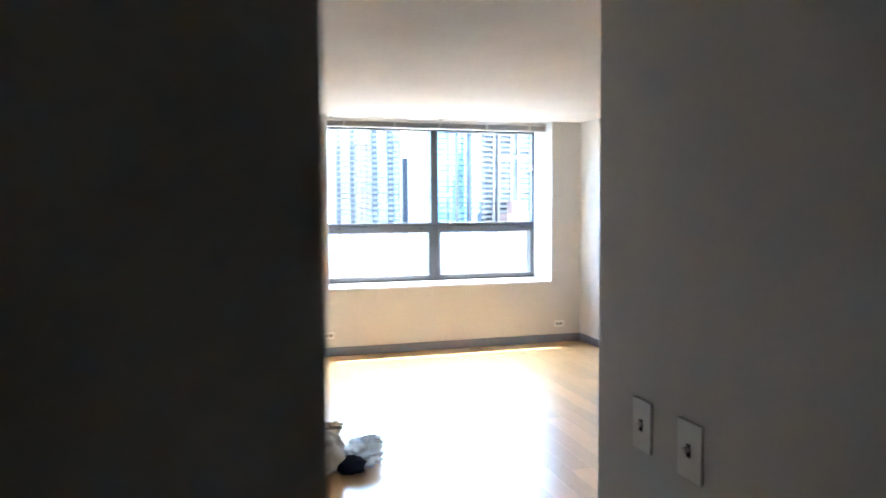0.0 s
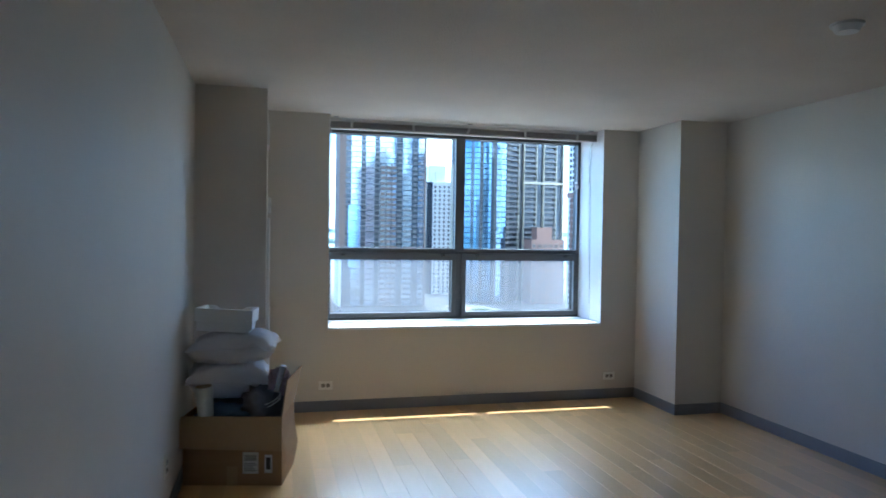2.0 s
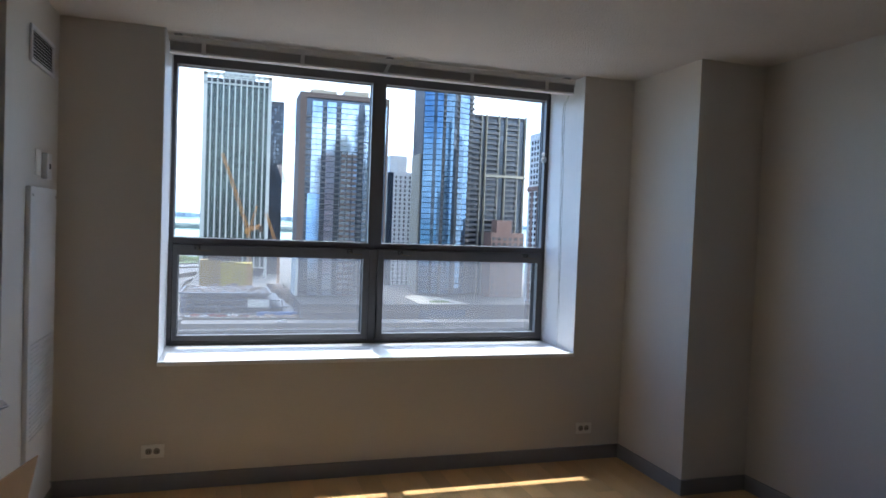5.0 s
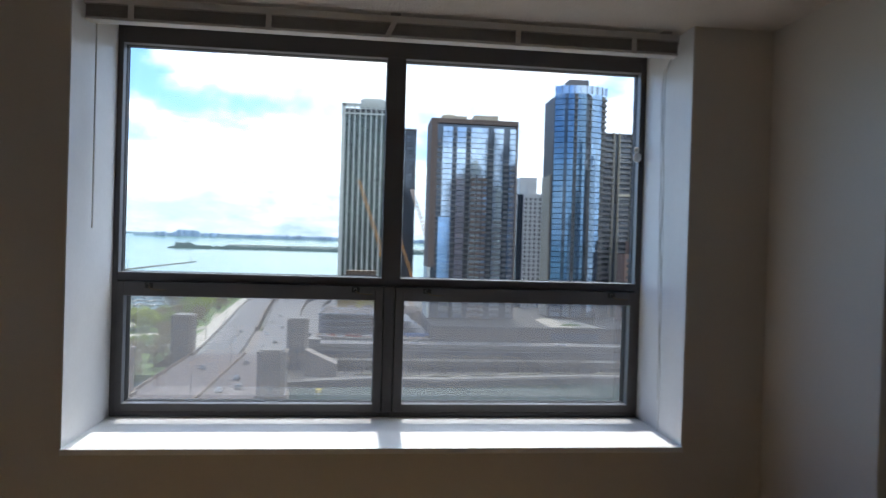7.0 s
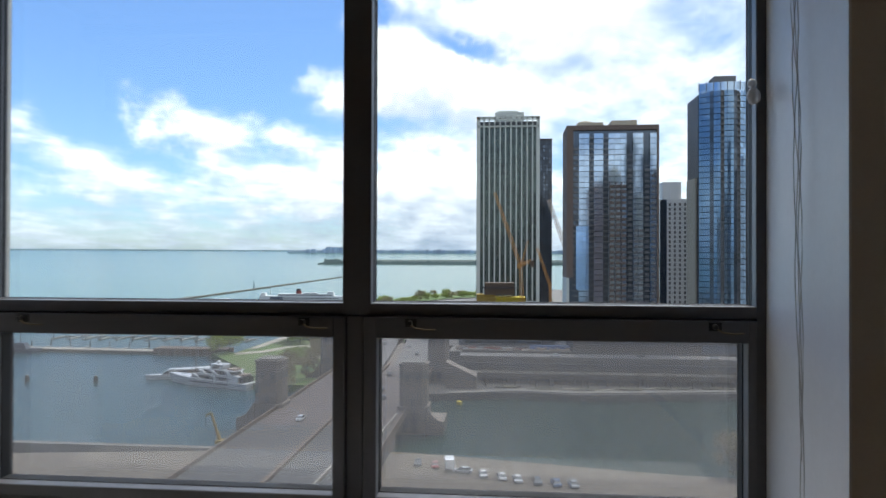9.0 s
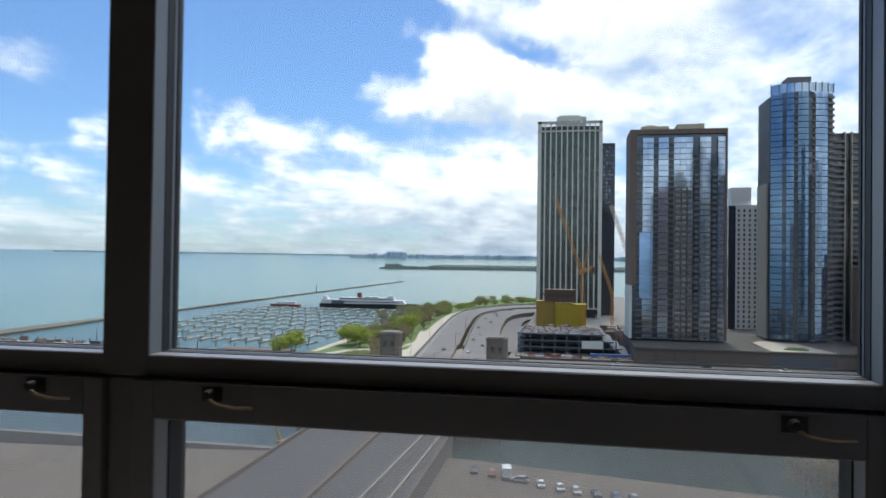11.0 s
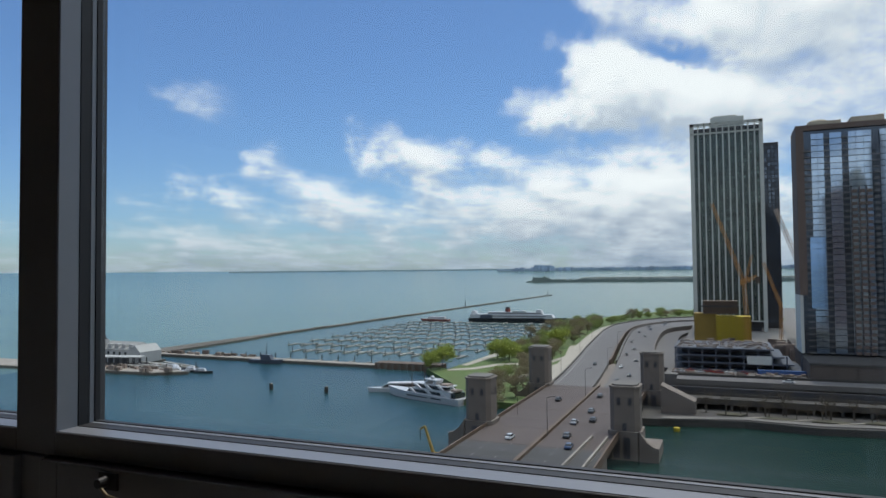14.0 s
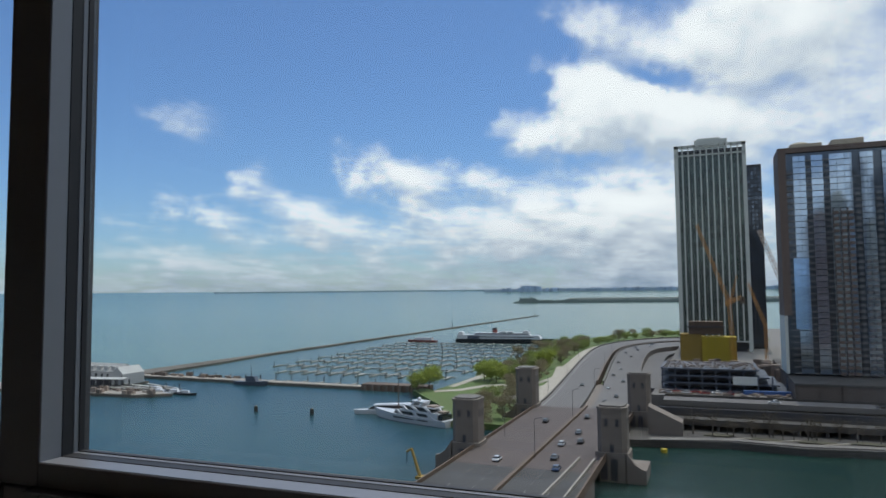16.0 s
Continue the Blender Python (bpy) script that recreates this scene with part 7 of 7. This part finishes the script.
def build_viaduct(y0, y1, z, mat, label, x0=-18, x1=230):
    v = thing("viaduct", (x0, y0, -50.6), label, "viaduct", "river viaducts")
    n = x1 - x0
    part("deck", Geo().box(0, n, 0, y1 - y0, z + 49.4, z + 50.6), mat, v)
    part("parapet", Geo().box(0, n, -0.4, 0.0, z + 49.6, z + 51.6), "dirty_concrete" if z < -45 else "concrete", v)
    part("parapet", Geo().box(0, n, y1 - y0, y1 - y0 + 0.4, z + 50.2, z + 51.6), "dirty_concrete", v)
    for k in range(int(n / 9)):
        part("pillar", Geo().rod((3 + k * 9, 1.2, 0), (3 + k * 9, 1.2, z + 49.4), 0.55, n=8), "concrete", v)
    return v


build_viaduct(276, 288, -47.5, "dirty_concrete", "low grey viaduct along the river bank")
build_viaduct(295, 312, -43.5, "asphalt", "grey upper viaduct along the river bank")
solid("bank_wall", Geo().box(-20, 230, 289, 290, -50.6, -44.5), "dark_wall", "dark wall under the viaducts", "retaining wall")
for x, col in ((24, "paint_white"), (61, "paint_black"), (92, "paint_white")):
    place_car(col, (x, 303, -43.48), 90)
ramp = thing("stair_tower", (-15, 268, -50.6), "stone stair beside the bridge house", "stair")
part("stair_block", Geo().add([(-6, -4, 0), (6, -4, 0), (6, 4, 0), (-6, 4, 0), (-6, -4, 10), (6, -4, 4.5), (6, 4, 4.5), (-6, 4, 10)], [(0, 3, 2, 1), (4, 5, 6, 7), (0, 1, 5, 4), (1, 2, 6, 5), (2, 3, 7, 6), (3, 0, 4, 7)]), "limestone", ramp)


def deck_litter():
    r3, q = random.Random(8), Geo()
    for k in range(420):
        x, y, s = r3.uniform(-26, 13), r3.uniform(1, 32), r3.uniform(0.25, 0.95)
        q.box(x, x + s * r3.uniform(0.6, 2), y, y + s, 10.2, 10.25 + s * r3.uniform(0.1, 0.9))
    return q


def build_site():
    g = thing("parking_frame", (6, 335, STREET), "unfinished blue-grey steel parking structure", "building site")
    for k in range(4):
        part("floor_slab", Geo().box(-27, 27 - 4 * k, 0, 34, k * 3.2, k * 3.2 + 0.6), "blue_steel", g)
    for k in range(10):
        part("post", Geo().box(-26.6 + k * 5.8, -26.0 + k * 5.8, -0.1, 0.5, 0, 10.5 if k < 7 else 7.2), "blue_steel", g)
    part("screen", Geo().box(4, 14, -0.4, -0.2, 3.4, 7.2), "fin", g, "pale dust sheet")
    part("tarp", Geo().box(8, 30, -6, -4, 0, 1.8), "blue_tarp", g, "blue tarpaulin")
    part("back_volume", Geo().box(-24, 14, 10, 34, 0.6, 9.5), "dark_wall", g)
    part("deck_debris", deck_litter(), "debris", g, "building materials on the top deck", kind="stuff")
    y = thing("formwork_tower", (0, 430, STREET), "yellow wrapped formwork core on the building site", "building site")
    part("core_wrap", Geo().box(-4, 15, 0, 16, 0, 18.5), "yellow", y)
    part("core_wrap", Geo().box(-16, -4, 4, 16, 0, 20), "ochre", y)
    for k in range(6):
        part("wrap_rib", Geo().box(-4 + k * 3.7, -3.7 + k * 3.7, -0.2, 0.0, 0, 18.5), "ochre", y)
    part("formwork", Geo().box(-11, 8, 3, 14, 20, 27.5), "rust", y, "rusty climbing formwork")
    part("deck", Geo().box(-12, 9, 2, 15, 24, 24.8), "dark_wall", y)
    cl = Geo()
    r2 = random.Random(4)
    for k in range(150):
        x, yy = r2.uniform(-22, 36), r2.uniform(322, 332)
        s = r2.uniform(0.35, 1.1)
        cl.box(x, x + s * 1.6, yy, yy + s, STREET, STREET + s * 0.9)
    for k in range(120):
        x, yy = r2.uniform(-20, 34), r2.uniform(371, 420)
        s = r2.uniform(0.6, 2.4)
        cl.box(x, x + s * 2, yy, yy + s, STREET, STREET + 3 + s * r2.uniform(0.4, 2.4))
    solid("site_clutter", cl, "debris", "stacked building materials on the site", "clutter", kind="stuff")
    for k, (x, col) in enumerate(((-18, "paint_white"), (-14, "paint_red"), (-10, "paint_white"), (-6, "paint_red"), (-2, "paint_red"), (3, "paint_white"), (8, "paint_red"))):
        place_car(col, (x, 325 + (k % 2) * 3, STREET + 0.02), 80 + 10 * (k % 3))


build_site()


def lattice(g, a, b, s, n):
    """A square lattice boom from a to b."""
    a, b = Vector(a), Vector(b)
    d = (b - a).normalized()
    u = d.orthogonal().normalized()
    v = d.cross(u)
    corners = [(u + v) * s, (u - v) * s, (-u - v) * s, (v - u) * s]
    for c2 in corners:
        g.rod(a + c2, b + c2 * 0.7, s * 0.18, n=4)
    for k in range(n):
        p, q = a + (b - a) * k / n, a + (b - a) * (k + 1) / n
        for i in range(4):
            g.rod(p + corners[i], q + corners[(i + 1) % 4], s * 0.12, n=4)
    return g


cr = thing("tower_crane", (13.5, 424, STREET), "orange luffing tower crane over the building site", "crane")
part("mast", lattice(Geo(), (0, 0, 0), (-2, 0, 40), 0.9, 14), "crane", cr)
part("boom", lattice(Geo(), (-2, 0, 39), (-18, -3, 84), 0.75, 18), "crane", cr)
part("counter_jib", lattice(Geo(), (-2, 0, 39), (5, 0, 42), 0.9, 4), "crane", cr)
part("cab", Geo().box(-4.0, -1.5, -2.2, -0.6, 37, 40), "crane", cr, bevel=0.1)
part("back_mast", lattice(Geo(), (-1, 0, 40), (2.5, 0, 54), 0.5, 6), "crane", cr)
part("counterweight", Geo().box(4, 6.5, -1.2, 1.2, 38, 42), "rust", cr)
c2 = thing("luffing_crane", (43, 455, STREET), "pale luffing crane behind the glass tower", "crane")
part("mast", lattice(Geo(), (0, 0, 0), (0, 0, 48), 0.9, 14), "crane_white", c2)
part("boom", lattice(Geo(), (0, 0, 47), (-12.5, -2, 82), 1.0, 14), "crane_white", c2)
c3 = thing("mobile_crane", (27, 470, STREET), "small orange crane boom beside the dark tower", "crane")
part("boom", lattice(Geo(), (6, 0, 24), (-3, 0, 50), 0.7, 10), "crane", c3)
part("mast", lattice(Geo(), (6, 0, 0), (6, 0, 25), 0.7, 8), "crane", c3)


# towers of the near bank, seen mirrored in the glass across the river
for x, w, top, wall, pane, nx in ((96, 8, 69, "red_brick", "slate_glass", 6), (112, 8, 85, "cream", "slate_glass", 6), (124, 4, 66, "slab", "blue_glass", 4), (131, 3.6, 116, "slab", "slate_glass", 3),
                                  (139, 4, 58, "cream", "balcony", 4), (147, 3.8, 104, "blue_steel", "blue_glass", 3), (158, 6.5, 84, "brick", "slate_glass", 5), (182, 13, 96, "cream", "slate_glass", 9),
                                  (216, 14, 120, "slab", "deep_glass", 9)):
    nb = build_punched_tower("near_bank_tower", (x, -14, LAND), w, 24, top - LAND, wall, nx, int((top - LAND) / 3.2), "apartment tower on the near bank mirrored in glass", pane, 0.22)
    nb.rotation_euler = (0, 0, pi)
# the block that holds the apartment
fc = thing("apartment_block", (0, OUT, -50.5), "tan concrete front of the apartment block", "apartment block")
part("wall", Geo().box(-26, -0.9, 0.0, 0.25, 0, 90).box(3.2, 26, 0.0, 0.25, 0, 90).box(-0.9, 3.2, 0.0, 0.25, 0, 50.1).box(-0.9, 3.2, 0.0, 0.25, 55.5, 90), "facade", fc)
part("side_wall", Geo().box(-26, -25.7, -30, 0, 0, 90), "facade", fc)
part("side_wall", Geo().box(25.7, 26, -30, 0, 0, 90), "facade", fc)
part("back_wall", Geo().box(-26, 26, -30.3, -30, 0, 90), "facade", fc)
part("roof", Geo().box(-26, 26, -30.3, 0.3, 90, 90.4), "facade", fc)


# ---------------------------------------------------------------- floor strips, laid towards the window
def lay_floor():
    rng = random.Random(7)
    width, lengths = 0.127, (0.62, 0.86, 1.12, 1.4)
    meshes = {}

    def plank_mesh(length, w):
        key = (round(length, 3), round(w, 3))
        if key not in meshes:
            e = 0.0004
            g = Geo()
            a, b = w / 2 - 0.0002, length / 2 - 0.0002
            g.add([(-a, -b, -0.012), (a, -b, -0.012), (a, b, -0.012), (-a, b, -0.012), (-a, -b, -e), (a, -b, -e), (a, b, -e), (-a, b, -e),
                   (-a + e, -b + e, 0), (a - e, -b + e, 0), (a - e, b - e, 0), (-a + e, b - e, 0)],
                  [(0, 1, 5, 4), (1, 2, 6, 5), (2, 3, 7, 6), (3, 0, 4, 7), (4, 5, 9, 8), (5, 6, 10, 9), (6, 7, 11, 10), (7, 4, 8, 11), (8, 9, 10, 11)])
            meshes[key] = g.mesh("plank", "plank")
        return meshes[key]

    count = 0
    x = XL
    while x < XR - 0.01:
        w = min(width, XR - x)
        y0 = HALL_Y if x > HALL_X else STUB_Y
        y = 0.0
        first = rng.choice((0.30, 0.52, 0.74, 0.96))
        while y > y0 + 0.001:
            length = first if y == 0.0 else rng.choice(lengths)
            length = min(length, y - y0)
            if y - length - y0 < 0.12:
                length = y - y0
            length = round(length, 3)
            ob = new("plank", plank_mesh(length, w))
            ob.parent = floor
            ob.location = (x + w / 2, y - length / 2, 0)
            count += 1
            y -= length
        x += w
    g = Geo()
    xx = -2.0
    while xx < HALL_X - 0.01:
        g.box(xx + 0.0006, min(xx + width, HALL_X) - 0.0006, BACK, STUB_Y - 0.0006, -0.012, 0)
        xx += width
    part("entry_planks", g, "plank", floor, kind="stuff")


lay_floor()
